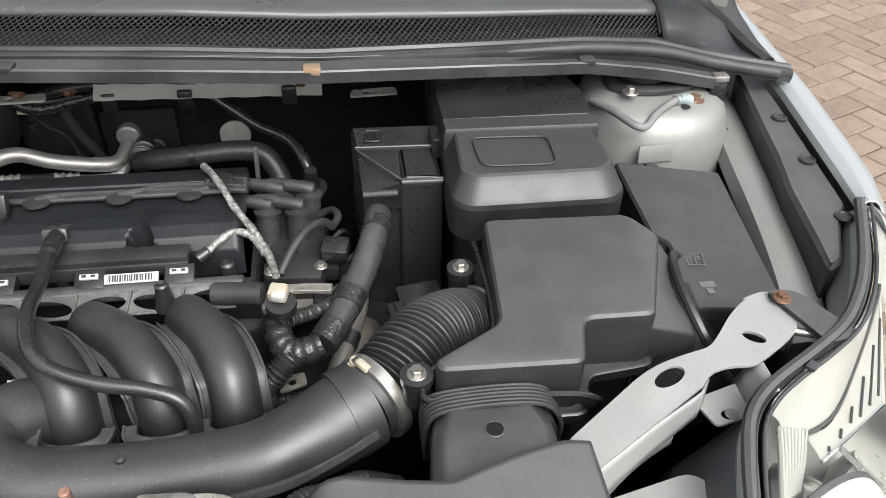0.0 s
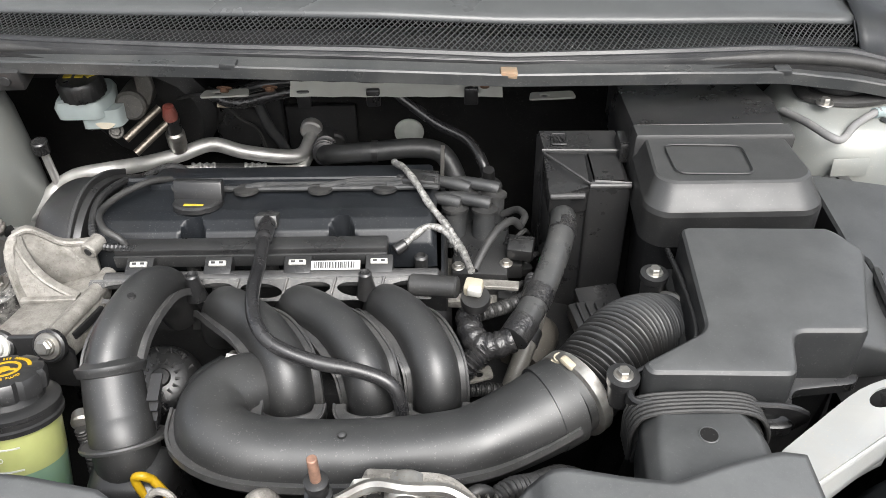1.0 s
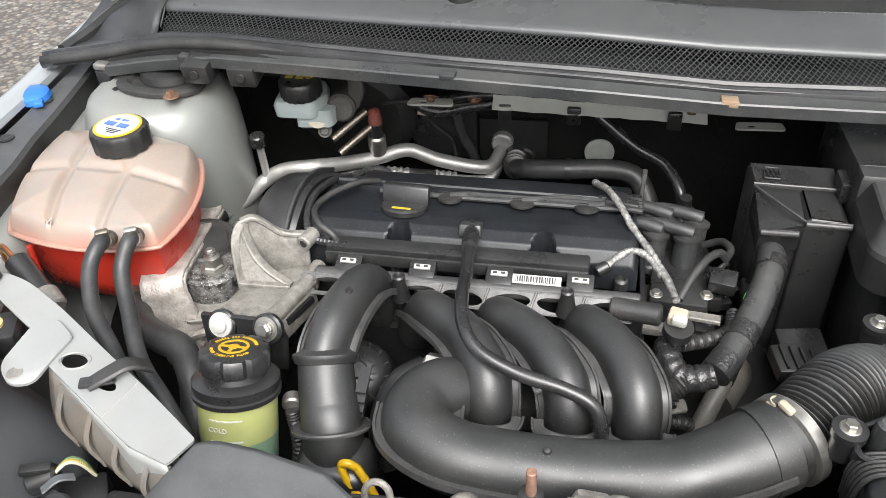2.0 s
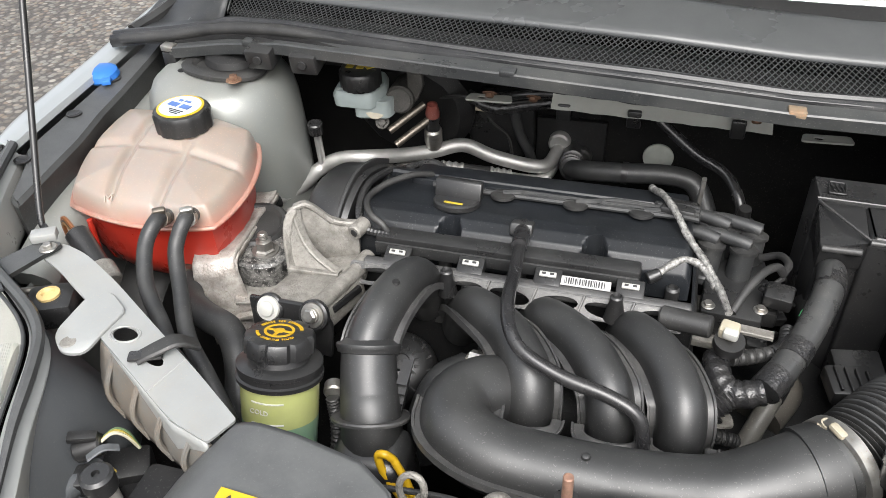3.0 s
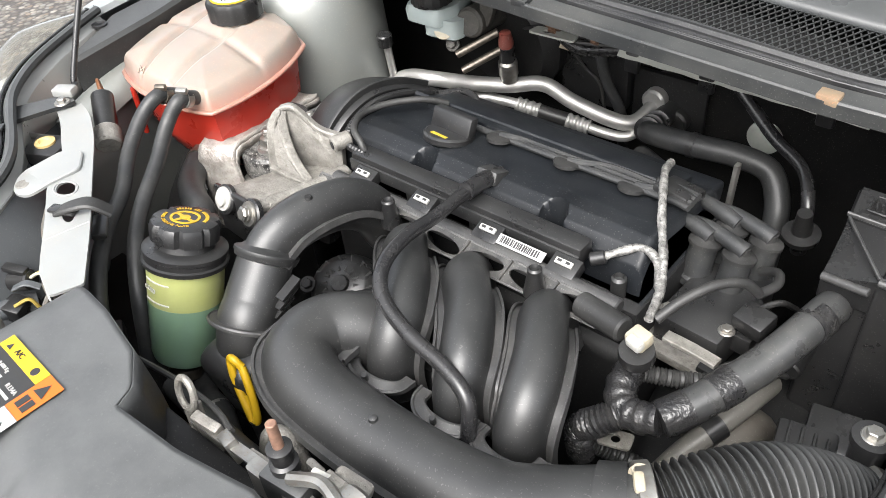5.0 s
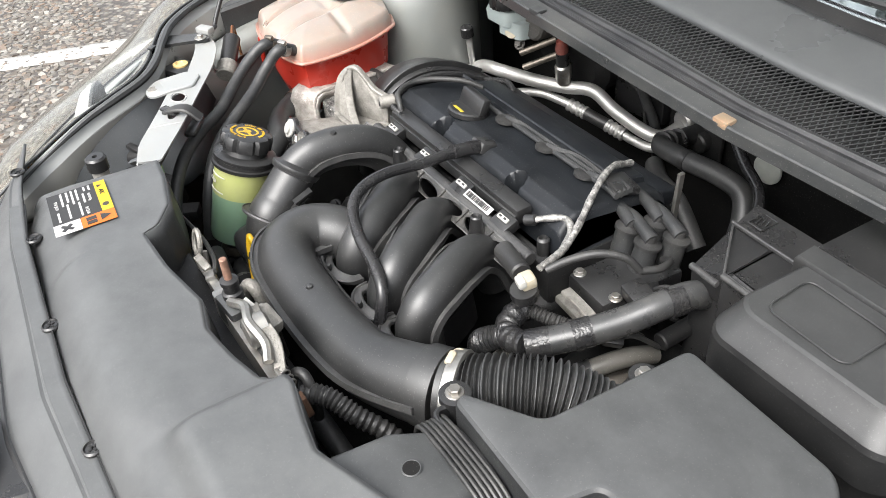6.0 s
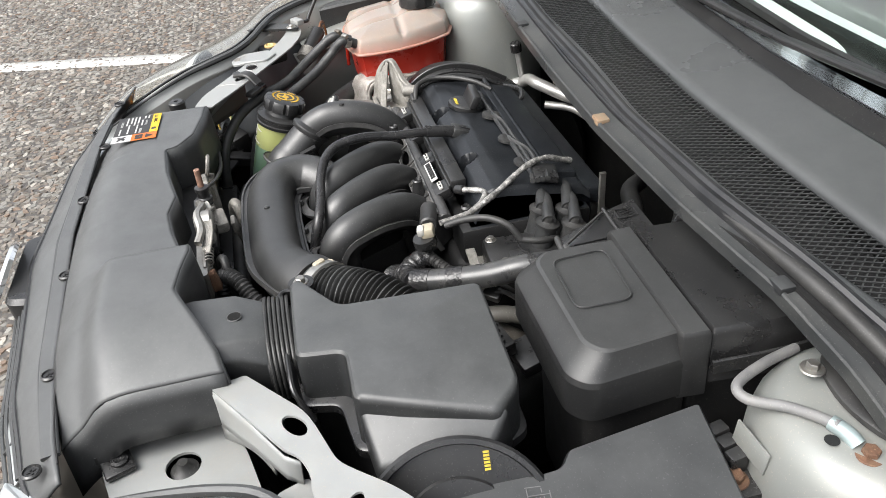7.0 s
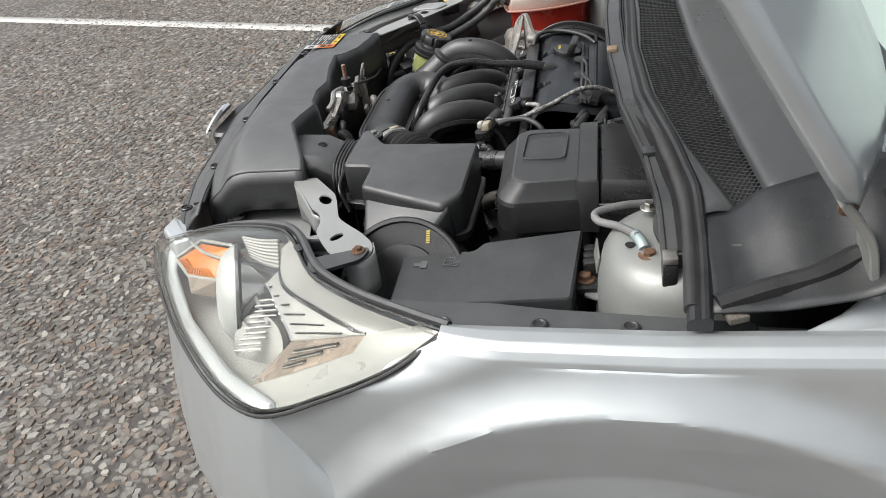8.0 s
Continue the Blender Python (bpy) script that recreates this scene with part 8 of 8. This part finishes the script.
part("body", moulded(rounded([(-0.462, 0.585), (-0.398, 0.585), (-0.385, 0.625), (-0.400, 0.670), (-0.470, 0.665)], 0.014, 4), [(0.812, 0.010), (0.816, 0.002), (0.832, 0.0), (0.840, 0.004), (0.844, 0.014)]), pale_tank, brake, "aged white plastic body")
part("lower_tank", moulded(rounded([(-0.432, 0.592), (-0.378, 0.598), (-0.372, 0.640), (-0.428, 0.640)], 0.010, 4), [(0.792, 0.008), (0.798, 0.0), (0.825, 0.0)]), pale_tank, brake)
bcap = part("cap", lathe([(0.028, 0), (0.031, 0.002), (0.031, 0.024), (0.028, 0.028), (0.02, 0.0295)], (-0.420, 0.606, 0.846), (0, -0.1, 1), 36, ridges=18, depth=0.0015), black, brake, "ribbed black cap")
part("cap_signs", join(*[block((-0.420 + dx, 0.601, 0.8760), (0.011, 0.009, 0.0008), (6, 0, 0), 0) for dx in (-0.013, 0.003)], block((-0.404, 0.604, 0.8760), (0.012, 0.010, 0.0008), (6, 0, 45), 0)), yellow_print, bcap)
dark_cast = mat("dirty_cast_iron", (0.060, 0.058, 0.054), 0.55, metal=0.3, var=0.3, scale=60, dust=(0.13, 0.12, 0.10), dust_amount=0.4, dust_scale=50, grain=0.3, grain_scale=300)
servo = thing("brake_servo", (-0.40, 0.80, 0.5), "black brake servo and master cylinder against the bulkhead", "brake servo", move=(0.014, 0.014, 0.009))
part("warning_disc", lathe([(0.018, 0), (0.0175, 0.005), (0.010, 0.006)], (-0.445, 0.690, 0.758), (0.15, -0.9, 0.5), 26), cream_plastic, servo, "cream round disc")
part("drum", rod((-0.42, 0.79, 0.70), (-0.42, 0.90, 0.72), 0.11), deep, servo)
part("master_cylinder", rod((-0.410, 0.705, 0.768), (-0.418, 0.80, 0.755), 0.024), dark_cast, servo)
part("cylinder_ear", slab([(-0.398, 0.72, 0.83), (-0.375, 0.72, 0.83), (-0.372, 0.72, 0.79), (-0.385, 0.72, 0.76), (-0.400, 0.72, 0.765)], (0, 0.012, 0), 0.003), dark_cast, servo)
for z0, dx in ((0.730, 0.0), (0.705, 0.01)):
    part("brake_union", tube([(-0.425 + dx, 0.690, z0 - 0.012), (-0.402 + dx, 0.712, z0 + 0.003), (-0.376 + dx, 0.735, z0 + 0.020)], 0.0062, 12, 5), brass, servo, "brown brake pipe union")
part("lug", hexbolt((-0.440, 0.700, 0.728), (0.2, -0.8, 0.5), 0.008, 0.007, 0.012), dark_cast, servo)
part("dark_box", block((-0.27, 0.868, 0.66), (0.12, 0.05, 0.12), (0, 0, 6), 0.008), black, servo)

# steel flange under the scuttle
# paler than the inner wings: light on the flange put into its paint
pale_flange = mat("brightened_flange_paint", (0.32, 0.325, 0.30), 0.5, var=0.14, scale=12, dust=(0.30, 0.27, 0.22), dust_amount=0.25, dust_scale=20)
lower = thing("scuttle_flange", (0, 0.76, 0.72), "light grey steel flange under the scuttle with black clips", "steel flange", move=(0.015, 0.016, -0.011))
part("rail", grid(lambda u, v: (-0.165 + 0.335 * u, 0.745 + 0.010 * u - 0.020 * v, 0.806 - 0.018 * u - (0.017 - 0.006 * u) * v - 0.0008 * math.sin(u * 40)), 20, 3), pale_flange, lower, "pale grey rail")
part("rail_back", box(-0.62, 0.62, 0.76, 0.868, 0.81, 0.840, 0.004), deep, lower)
for x in (-0.165, -0.055, 0.10):
    part("clip", block((x + 0.02, 0.735, 0.780), (0.022, 0.010, 0.030), (0, 0, 0), 0.003), black, lower)
for x, y, z in ((-0.262, 0.715, 0.800), (0.250, 0.750, 0.768)):
    tg = part("tongue", plate(rounded([(x - 0.038, y - 0.012), (x + 0.038, y - 0.008), (x + 0.034, y + 0.014), (x - 0.034, y + 0.010)], 0.006, 3), z, z + 0.003, [(x - 0.012, y, 0.008, 0.005, 0)]), pale_flange, lower, "light grey slotted tongue")
for x in (-0.26, -0.19, 0.14):
    part("rusty_bolt", hexbolt((x, 0.71, 0.815), (0, -0.5, -0.6), 0.007, 0.006, 0.012), rust, lower)

# washer filler at the wing
washer = thing("washer_filler_cap", (-0.83, 0.58, 0.84), "bright blue washer bottle cap by the wing", "bottle cap")
part("cap", lathe([(0.024, 0), (0.027, 0.004), (0.025, 0.012), (0.018, 0.016), (0.006, 0.017)], (-0.842, 0.584, 0.838), (0, -0.1, 1), 30), blue, washer)
part("tab", block((-0.822, 0.566, 0.844), (0.014, 0.024, 0.008), (0, 0, 30), 0.002), blue, washer)

# behind and under the manifold
alt = thing("alternator", (-0.25, 0.27, 0.58), "dark slotted alternator casing behind the manifold", "alternator")
ax = Vector((0.22, -0.48, 0.85)).normalized()
at = Vector((-0.258, 0.278, 0.640))
part("case", lathe([(0.050, -0.09), (0.050, -0.03), (0.046, -0.012), (0.040, 0.002), (0.030, 0.008), (0.012, 0.010), (0.010, 0.014), (0.004, 0.014)], at, ax, 32), black, alt, "domed black end cover")
turn = Vector((0, 0, 1)).rotation_difference(ax).to_matrix()
for k in range(14):
    a = 2 * math.pi * k / 14
    for r0, r1, h in ((0.017, 0.027, 0.0092), (0.032, 0.040, 0.0045)):
        p, q = at + turn @ Vector((r0 * math.cos(a), r0 * math.sin(a), h)), at + turn @ Vector((r1 * math.cos(a + 0.10), r1 * math.sin(a + 0.10), h - 0.0035))
        part("fin", rod(p, q, 0.0021, segs=8), seam_black, alt)
part("pulley_bolt", hexbolt((-0.285, 0.247, 0.652), (0.22, -0.48, 0.85), 0.007, 0.006, 0.011), deep, alt)
motor = thing("purge_valve", (-0.14, 0.25, 0.66), "grey valve body with a white barcode label", "valve")
part("body", rod((-0.165, 0.262, 0.672), (-0.105, 0.250, 0.680), 0.024), cast, motor)
vl = part("bar_label", block((-0.141, 0.244, 0.7035), (0.040, 0.018, 0.001), (35, 0, -8), 0), label_white, motor, "white barcode label")
part("bars", join(*[block((-0.156 + 0.0032 * k, 0.243, 0.7043), (0.0014, 0.010, 0.0006), (35, 0, -8), 0) for k in range(10)]), ink, vl)
bh = thing("bypass_hose", (-0.19, 0.24, 0.62), "thick black rubber hose curving behind the manifold", "hose")
part("hose", tube([(-0.205, 0.190, 0.58), (-0.205, 0.205, 0.640), (-0.190, 0.235, 0.672), (-0.165, 0.262, 0.674)], 0.019, 16, 8), hose_rubber, bh)

# looms, pipes and plugs in the gaps
loom2 = thing("bulkhead_loom", (-0.25, 0.83, 0.68), "black taped wiring loom with a torn pale tag along the bulkhead", "wiring loom", move=(0.01, 0, 0.012))
part("main_loom", tube([(-0.52, 0.86, 0.70), (-0.42, 0.85, 0.745), (-0.33, 0.83, 0.735), (-0.27, 0.82, 0.715), (-0.20, 0.83, 0.725), (-0.10, 0.845, 0.735), (0.02, 0.85, 0.73)], 0.011, 12, 8), tape, loom2)
part("drop_loom", tube([(-0.235, 0.825, 0.715), (-0.225, 0.835, 0.66), (-0.205, 0.85, 0.60), (-0.20, 0.86, 0.50)], 0.009, 10, 8), hose_rubber, loom2)
part("thin_wire", tube([(-0.30, 0.83, 0.72), (-0.275, 0.845, 0.67), (-0.25, 0.855, 0.64), (-0.24, 0.86, 0.58)], 0.003, 6, 8), rubber, loom2)
part("thin_wire", tube([(-0.36, 0.80, 0.735), (-0.31, 0.78, 0.752), (-0.25, 0.79, 0.742), (-0.20, 0.82, 0.735)], 0.003, 6, 8), rubber, loom2)
part("torn_tag", block((-0.284, 0.826, 0.712), (0.040, 0.020, 0.004), (30, 15, 20), 0.001), mat("stained_paper_tag", (0.28, 0.24, 0.18), 0.7, var=0.3, scale=90), loom2, "pale torn tag")
gear = thing("gearbox", (0.2, 0.42, 0.35), "dark dusty gearbox casing beside the engine", "gearbox")
part("case", block((0.20, 0.42, 0.47), (0.20, 0.26, 0.20), (0, 0, 8), 0.04, 4), deep, gear)
part("elbow", tube([(0.225, 0.425, 0.50), (0.222, 0.42, 0.56), (0.212, 0.39, 0.585), (0.19, 0.35, 0.58)], 0.030, 18, 6), mat("grey_brown_housing", (0.07, 0.062, 0.052), 0.55, var=0.3, dust=DUST, dust_amount=0.4), gear, "dusty grey-brown elbow")
part("grey_pipe", tube([(0.165, 0.285, 0.575), (0.183, 0.314, 0.612), (0.200, 0.350, 0.632), (0.216, 0.40, 0.640), (0.22, 0.45, 0.62)], 0.0125, 14, 6), mat("grey_plastic_pipe", (0.10, 0.095, 0.085), 0.45, dust=DUST), gear, "grey pipe")
part("pipe_clamp", tube([(0.196, 0.342, 0.629), (0.204, 0.360, 0.634)], 0.0145, 16, 2), black, gear)
part("plug", block((0.282, 0.367, 0.648), (0.055, 0.045, 0.022), (6, 0, 12), 0.004), black, gear, "black connector")
part("plug_ribs", join(*[block((0.266 + 0.012 * k, 0.362, 0.6605), (0.003, 0.036, 0.006), (6, 0, 12), 0.0008) for k in range(4)]), black, gear)
part("slotted_tab", plate(rounded([(0.118, 0.262), (0.150, 0.272), (0.146, 0.292), (0.114, 0.284)], 0.005, 3), 0.640, 0.643, [(0.132, 0.277, 0.005, 0.005, 0)]), cast, gear, "pale slotted tab")
part("lower_loom", tube([(0.10, 0.27, 0.62), (0.14, 0.29, 0.60), (0.19, 0.30, 0.585), (0.25, 0.33, 0.58)], lambda t: 0.009 + 0.0009 * math.sin(t * 200), 10, 26), rubber, gear)
for k, (x, y, z) in enumerate(((0.172, 0.395, 0.66), (0.195, 0.45, 0.665), (0.205, 0.39, 0.672), (0.18, 0.47, 0.69))):
    part("small_plug", block((x, y, z), (0.026, 0.020, 0.016), (12 * k, 8, 25 * k), 0.003), black, gear)
    part("plug_wire", tube([(x, y, z), (x + 0.02, y + 0.015, z + 0.012), (x + 0.03, y + 0.05, z - 0.02)], 0.0035, 8, 5), rubber, gear)
part("coil_clamp", rod((0.235, 0.50, 0.66), (0.235, 0.44, 0.66), 0.012), deep, gear)
tubes = thing("lock_side_tubes", (0.15, 0.03, 0.70), "black ribbed cable tubes beside the bonnet lock", "cable tube")
part("ribbed_tube", tube([(0.125, 0.015, 0.700), (0.130, 0.022, 0.742), (0.150, 0.040, 0.747), (0.175, 0.058, 0.730), (0.205, 0.085, 0.705), (0.24, 0.10, 0.67)], lambda t: 0.0105 + 0.0012 * math.sin(t * 190), 12, 26), rubber, tubes)
part("loop", tube([(0.108, 0.012, 0.700), (0.108, 0.020, 0.752), (0.122, 0.028, 0.765), (0.135, 0.030, 0.748), (0.130, 0.032, 0.70)], 0.006, 10, 8), rubber, tubes)
part("silver_pipe", tube([(-0.10, 0.035, 0.60), (-0.095, 0.035, 0.70), (-0.085, 0.040, 0.735), (-0.07, 0.048, 0.72), (-0.06, 0.055, 0.62)], 0.0085, 12, 8), cast, tubes, "pale bent pipe")
part("pale_bracket", block((-0.035, 0.045, 0.70), (0.020, 0.008, 0.09), (10, 15, 0), 0.003), cast, tubes)
part("cross_tube", tube([(-0.30, 0.05, 0.64), (-0.15, 0.035, 0.66), (0.0, 0.035, 0.665), (0.12, 0.04, 0.66), (0.22, 0.05, 0.62)], 0.013, 12, 8), hose_rubber, tubes)
side2 = thing("reservoir_side_tubes", (-0.30, 0.13, 0.55), "black ribbed tube and hose below the reservoir", "cable tube")
part("ribbed_tube", tube([(-0.295, 0.155, 0.70), (-0.290, 0.145, 0.66), (-0.292, 0.130, 0.60), (-0.28, 0.11, 0.54)], lambda t: 0.0075 + 0.001 * math.sin(t * 170), 10, 30), rubber, side2)
part("return_hose", tube([(-0.345, 0.105, 0.585), (-0.315, 0.085, 0.575), (-0.27, 0.075, 0.590), (-0.235, 0.060, 0.585), (-0.21, 0.05, 0.53)], 0.0165, 16, 7), hose_rubber, side2)
part("hose_band", tube([(-0.275, 0.075, 0.589), (-0.262, 0.072, 0.589)], 0.0178, 16, 2), steel, side2)
part("small_valve", rod((-0.300, 0.175, 0.70), (-0.296, 0.160, 0.70), 0.012), steel, side2)
lampplug = thing("headlamp_plug", (-0.64, 0.22, 0.76), "black sensor plug with coloured wires beside the lamp carrier", "plug")
part("body", rod((-0.668, 0.252, 0.800), (-0.612, 0.215, 0.772), 0.015), black, lampplug)
part("collar", rod((-0.622, 0.222, 0.777), (-0.600, 0.207, 0.766), 0.018), cast, lampplug)
for k, c in enumerate(((0.16, 0.06, 0.02), (0.02, 0.02, 0.02), (0.18, 0.10, 0.04))):
    part("wire", tube([(-0.668, 0.252, 0.802 - 0.004 * k), (-0.688, 0.262, 0.812 - 0.005 * k), (-0.700, 0.268, 0.795), (-0.70, 0.27, 0.75)], 0.0028, 6, 6), mat("wire_cover", c, 0.45), lampplug)
nest = thing("lamp_well_parts", (-0.50, 0.02, 0.60), "dusty black brackets and looms behind the headlamp", "bracket")
part("loom", tube([(-0.60, 0.05, 0.66), (-0.55, 0.03, 0.68), (-0.50, 0.0, 0.665), (-0.45, -0.03, 0.64), (-0.42, -0.06, 0.60)], 0.011, 10, 7), tape, nest)
part("block", block((-0.500, 0.035, 0.650), (0.06, 0.04, 0.05), (10, 5, 30), 0.006), deep, nest)
part("plug", block((-0.515, -0.010, 0.690), (0.040, 0.028, 0.024), (5, 10, 25), 0.004), black, nest)
part("yellow_wire", tube([(-0.50, -0.01, 0.70), (-0.49, 0.005, 0.705), (-0.485, 0.01, 0.69)], 0.0022, 6, 6), mat("yellow_wire", (0.35, 0.26, 0.06), 0.45), nest)
part("grey_tube", tube([(-0.545, -0.095, 0.685), (-0.530, -0.070, 0.690), (-0.525, -0.045, 0.692), (-0.518, -0.015, 0.690), (-0.51, 0.015, 0.68)], 0.0135, 14, 6), casing_grey, nest, "dull grey tube")
part("connector", rod((-0.522, 0.006, 0.716), (-0.496, 0.020, 0.722), 0.0125), black, nest, "round black connector")
part("connector_latch", block((-0.512, 0.013, 0.735), (0.030, 0.012, 0.008), (0, 8, 25), 0.002), black, nest)
for k, c in enumerate(((0.42, 0.40, 0.30), (0.30, 0.24, 0.05), (0.10, 0.16, 0.08))):
    part("lead", tube([(-0.498, 0.018 + 0.004 * k, 0.724), (-0.488, 0.028 + 0.003 * k, 0.730), (-0.478, 0.034 + 0.002 * k, 0.722), (-0.470, 0.038, 0.700)], 0.0020, 6, 5), mat("lead_cover", c, 0.45), nest)
part("clip_arm", sweep(rect(0.010, 0.003, 0.001), [(-0.500, -0.002, 0.722), (-0.488, 0.010, 0.728), (-0.478, 0.020, 0.720)], n=3), casing_grey, nest)
part("slanted_rail", block((-0.455, 0.005, 0.640), (0.03, 0.14, 0.02), (0, 0, -28), 0.004), deep, nest)
# near-black sheet standing in for the shade at the well's bottom
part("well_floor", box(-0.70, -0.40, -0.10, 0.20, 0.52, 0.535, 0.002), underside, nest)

# ---- stone chips of the tarmac near the car, and block paving on its other side ----
def chip_material():
    m = bpy.data.materials.new("loose_stone_chips")
    m.use_nodes = True
    nodes, links = m.node_tree.nodes, m.node_tree.links
    p = nodes["Principled BSDF"]
    geo = nodes.new("ShaderNodeNewGeometry")
    tone = nodes.new("ShaderNodeValToRGB")
    for pos, c in ((0.0, (0.062, 0.050, 0.040)), (0.25, (0.125, 0.110, 0.092)), (0.5, (0.165, 0.160, 0.145)), (0.72, (0.14, 0.098, 0.070)), (0.88, (0.195, 0.190, 0.172)), (1.0, (0.29, 0.27, 0.235))):
        e = tone.color_ramp.elements[0] if pos == 0 else tone.color_ramp.elements[-1] if pos == 1 else tone.color_ramp.elements.new(pos)
        e.position, e.color = pos, (*c, 1)
    links.new(geo.outputs["Random Per Island"], tone.inputs[0])
    co = nodes.new("ShaderNodeTexCoord")
    n = nodes.new("ShaderNodeTexNoise")
    n.inputs["Scale"].default_value, n.inputs["Detail"].default_value = 260, 4
    links.new(co.outputs["Object"], n.inputs["Vector"])
    r = nodes.new("ShaderNodeMapRange")
    r.inputs["To Min"].default_value, r.inputs["To Max"].default_value = 0.65, 1.3
    links.new(n.outputs[0], r.inputs["Value"])
    mul = nodes.new("ShaderNodeVectorMath")
    mul.operation = "SCALE"
    links.new(tone.outputs[0], mul.inputs[0])
    links.new(r.outputs[0], mul.inputs["Scale"])
    links.new(mul.outputs[0], p.inputs["Base Color"])
    p.inputs["Roughness"].default_value = 0.75
    return m


def stone_chips(x0, x1, y0, y1, step, seed):
    rng = np.random.default_rng(seed)
    nx, ny = int((x1 - x0) / step), int((y1 - y0) / step)
    gx, gy = np.meshgrid(np.arange(nx), np.arange(ny))
    cx = x0 + (gx.ravel() + 0.5 * (gy.ravel() % 2) + rng.uniform(-0.32, 0.32, nx * ny)) * step
    cy = y0 + (gy.ravel() + rng.uniform(-0.32, 0.32, nx * ny)) * step
    n = nx * ny
    k = 6
    ang = rng.uniform(0, 2 * np.pi, (n, 1)) + (np.arange(k) + rng.uniform(-0.32, 0.32, (n, k))) * 2 * np.pi / k
    size = step * rng.uniform(0.26, 0.60, (n, 1))
    rad = size * rng.uniform(0.75, 1.15, (n, k))
    turn = rng.uniform(0, np.pi, (n, 1))
    ex, ey = rad * np.cos(ang) * 1.25, rad * np.sin(ang) * 0.85
    px, py = ex * np.cos(turn) - ey * np.sin(turn), ex * np.sin(turn) + ey * np.cos(turn)
    top = rng.uniform(0.0015, 0.0052, (n, 1)) + 0.16 * (px * rng.uniform(-1, 1, (n, 1)) + py * rng.uniform(-1, 1, (n, 1)))
    low = np.stack([cx[:, None] + px, cy[:, None] + py, np.full_like(px, -0.001)], 2)
    high = np.stack([cx[:, None] + px * 0.78, cy[:, None] + py * 0.78, np.maximum(top, 0.001)], 2)
    verts = np.concatenate([low, high], 1).reshape(-1, 3)
    faces = []
    for i in range(n):
        b = i * 2 * k
        faces.append(tuple(range(b + k, b + 2 * k)))
        for j in range(k):
            j2 = (j + 1) % k
            faces.append((b + j, b + j2, b + k + j2, b + k + j))
    me = bpy.data.meshes.new("stone_chips")
    me.from_pydata(verts.tolist(), [], faces)
    me.materials.append(chips)
    return tagged(new("stone_chips", me), "grey and brown stone chips set in the tarmac", "stones", "", "stuff")


chips = chip_material()
stone_chips(-1.9, 0.65, -2.1, 0.10, 0.0275, 5)
stone_chips(-4.6, -1.9, -3.4, 0.4, 0.031, 6)


def brick_material():
    m = mat("weathered_tan_block", (0.165, 0.122, 0.092), 0.8, var=0.18, scale=25, dust=(0.24, 0.19, 0.15), dust_amount=0.35, dust_scale=60, grain=0.5, grain_scale=220)
    nodes, links = m.node_tree.nodes, m.node_tree.links
    p = nodes["Principled BSDF"]
    src = p.inputs["Base Color"].links[0].from_socket
    info = nodes.new("ShaderNodeObjectInfo")
    hue = nodes.new("ShaderNodeHueSaturation")
    r = nodes.new("ShaderNodeMapRange")
    r.inputs["To Min"].default_value, r.inputs["To Max"].default_value = 0.85, 1.12
    links.new(info.outputs["Random"], r.inputs["Value"])
    links.new(r.outputs[0], hue.inputs["Value"])
    links.new(src, hue.inputs["Color"])
    links.new(hue.outputs[0], p.inputs["Base Color"])
    return m


def paver_mesh(seed):
    rng = random.Random(seed)
    bm = box(-0.0975, 0.0975, -0.0475, 0.0475, -0.03, 0.012, 0.004, 1)
    for v in bm.verts:
        v.co.x += rng.uniform(-0.0012, 0.0012)
        v.co.y += rng.uniform(-0.0012, 0.0012)
    me = bpy.data.meshes.new("paving_block")
    bm.to_mesh(me)
    bm.free()
    me.materials.append(paver)
    return me


paver = brick_material()
sand = mat("dirty_joint_sand", (0.06, 0.05, 0.04), 0.9, var=0.3, scale=80, grain=0.5, grain_scale=300)
bed = shape("pavement", box(1.40, 3.95, 0.84, 6.05, 0.0, 0.006, 0.001), sand, "tan concrete block paving beside the car", "pavement")
pavers = [paver_mesh(k) for k in range(5)]
rng = random.Random(11)
turn = Matrix.Rotation(radians(24), 4, "Z")
spots = []
for row in range(-70, 70):
    for col in range(-30, 30):
        x, y = row * 0.1 + col * 0.4, row * 0.1
        spots.append((x + 0.1, y + 0.05, 0))
        spots.append((x + 0.35, y + 0.10, 90))
near = []
for x, y, a in spots:
    w = turn @ Vector((x, y, 0)) + Vector((2.4, 2.4, 0))
    if 1.45 < w.x < 3.9 and 0.9 < w.y < 6.0:
        near.append((math.hypot(w.x - 1.9, w.y - 2.0), w, a + 24))
near.sort(key=lambda q: q[0])
far_bm = bmesh.new()
for k, (d, w, a) in enumerate(near):
    me = pavers[k % 5]
    lift = rng.uniform(-0.0015, 0.0015)
    m = Matrix.Translation((w.x, w.y, lift)) @ Matrix.Rotation(radians(a + rng.uniform(-0.6, 0.6)), 4, "Z")
    if k < 300:
        ob = new("paving_block", me)
        ob.parent = bed
        ob.matrix_basis = m
    else:
        tmp = bmesh.new()
        tmp.from_mesh(me)
        tmp.transform(m)
        vs = [far_bm.verts.new(v.co) for v in tmp.verts]
        for f in tmp.faces:
            far_bm.faces.new([vs[v.index] for v in f.verts])
        tmp.free()
tagged(part("far_paving", far_bm, paver, bed, smooth=False), kind="stuff")
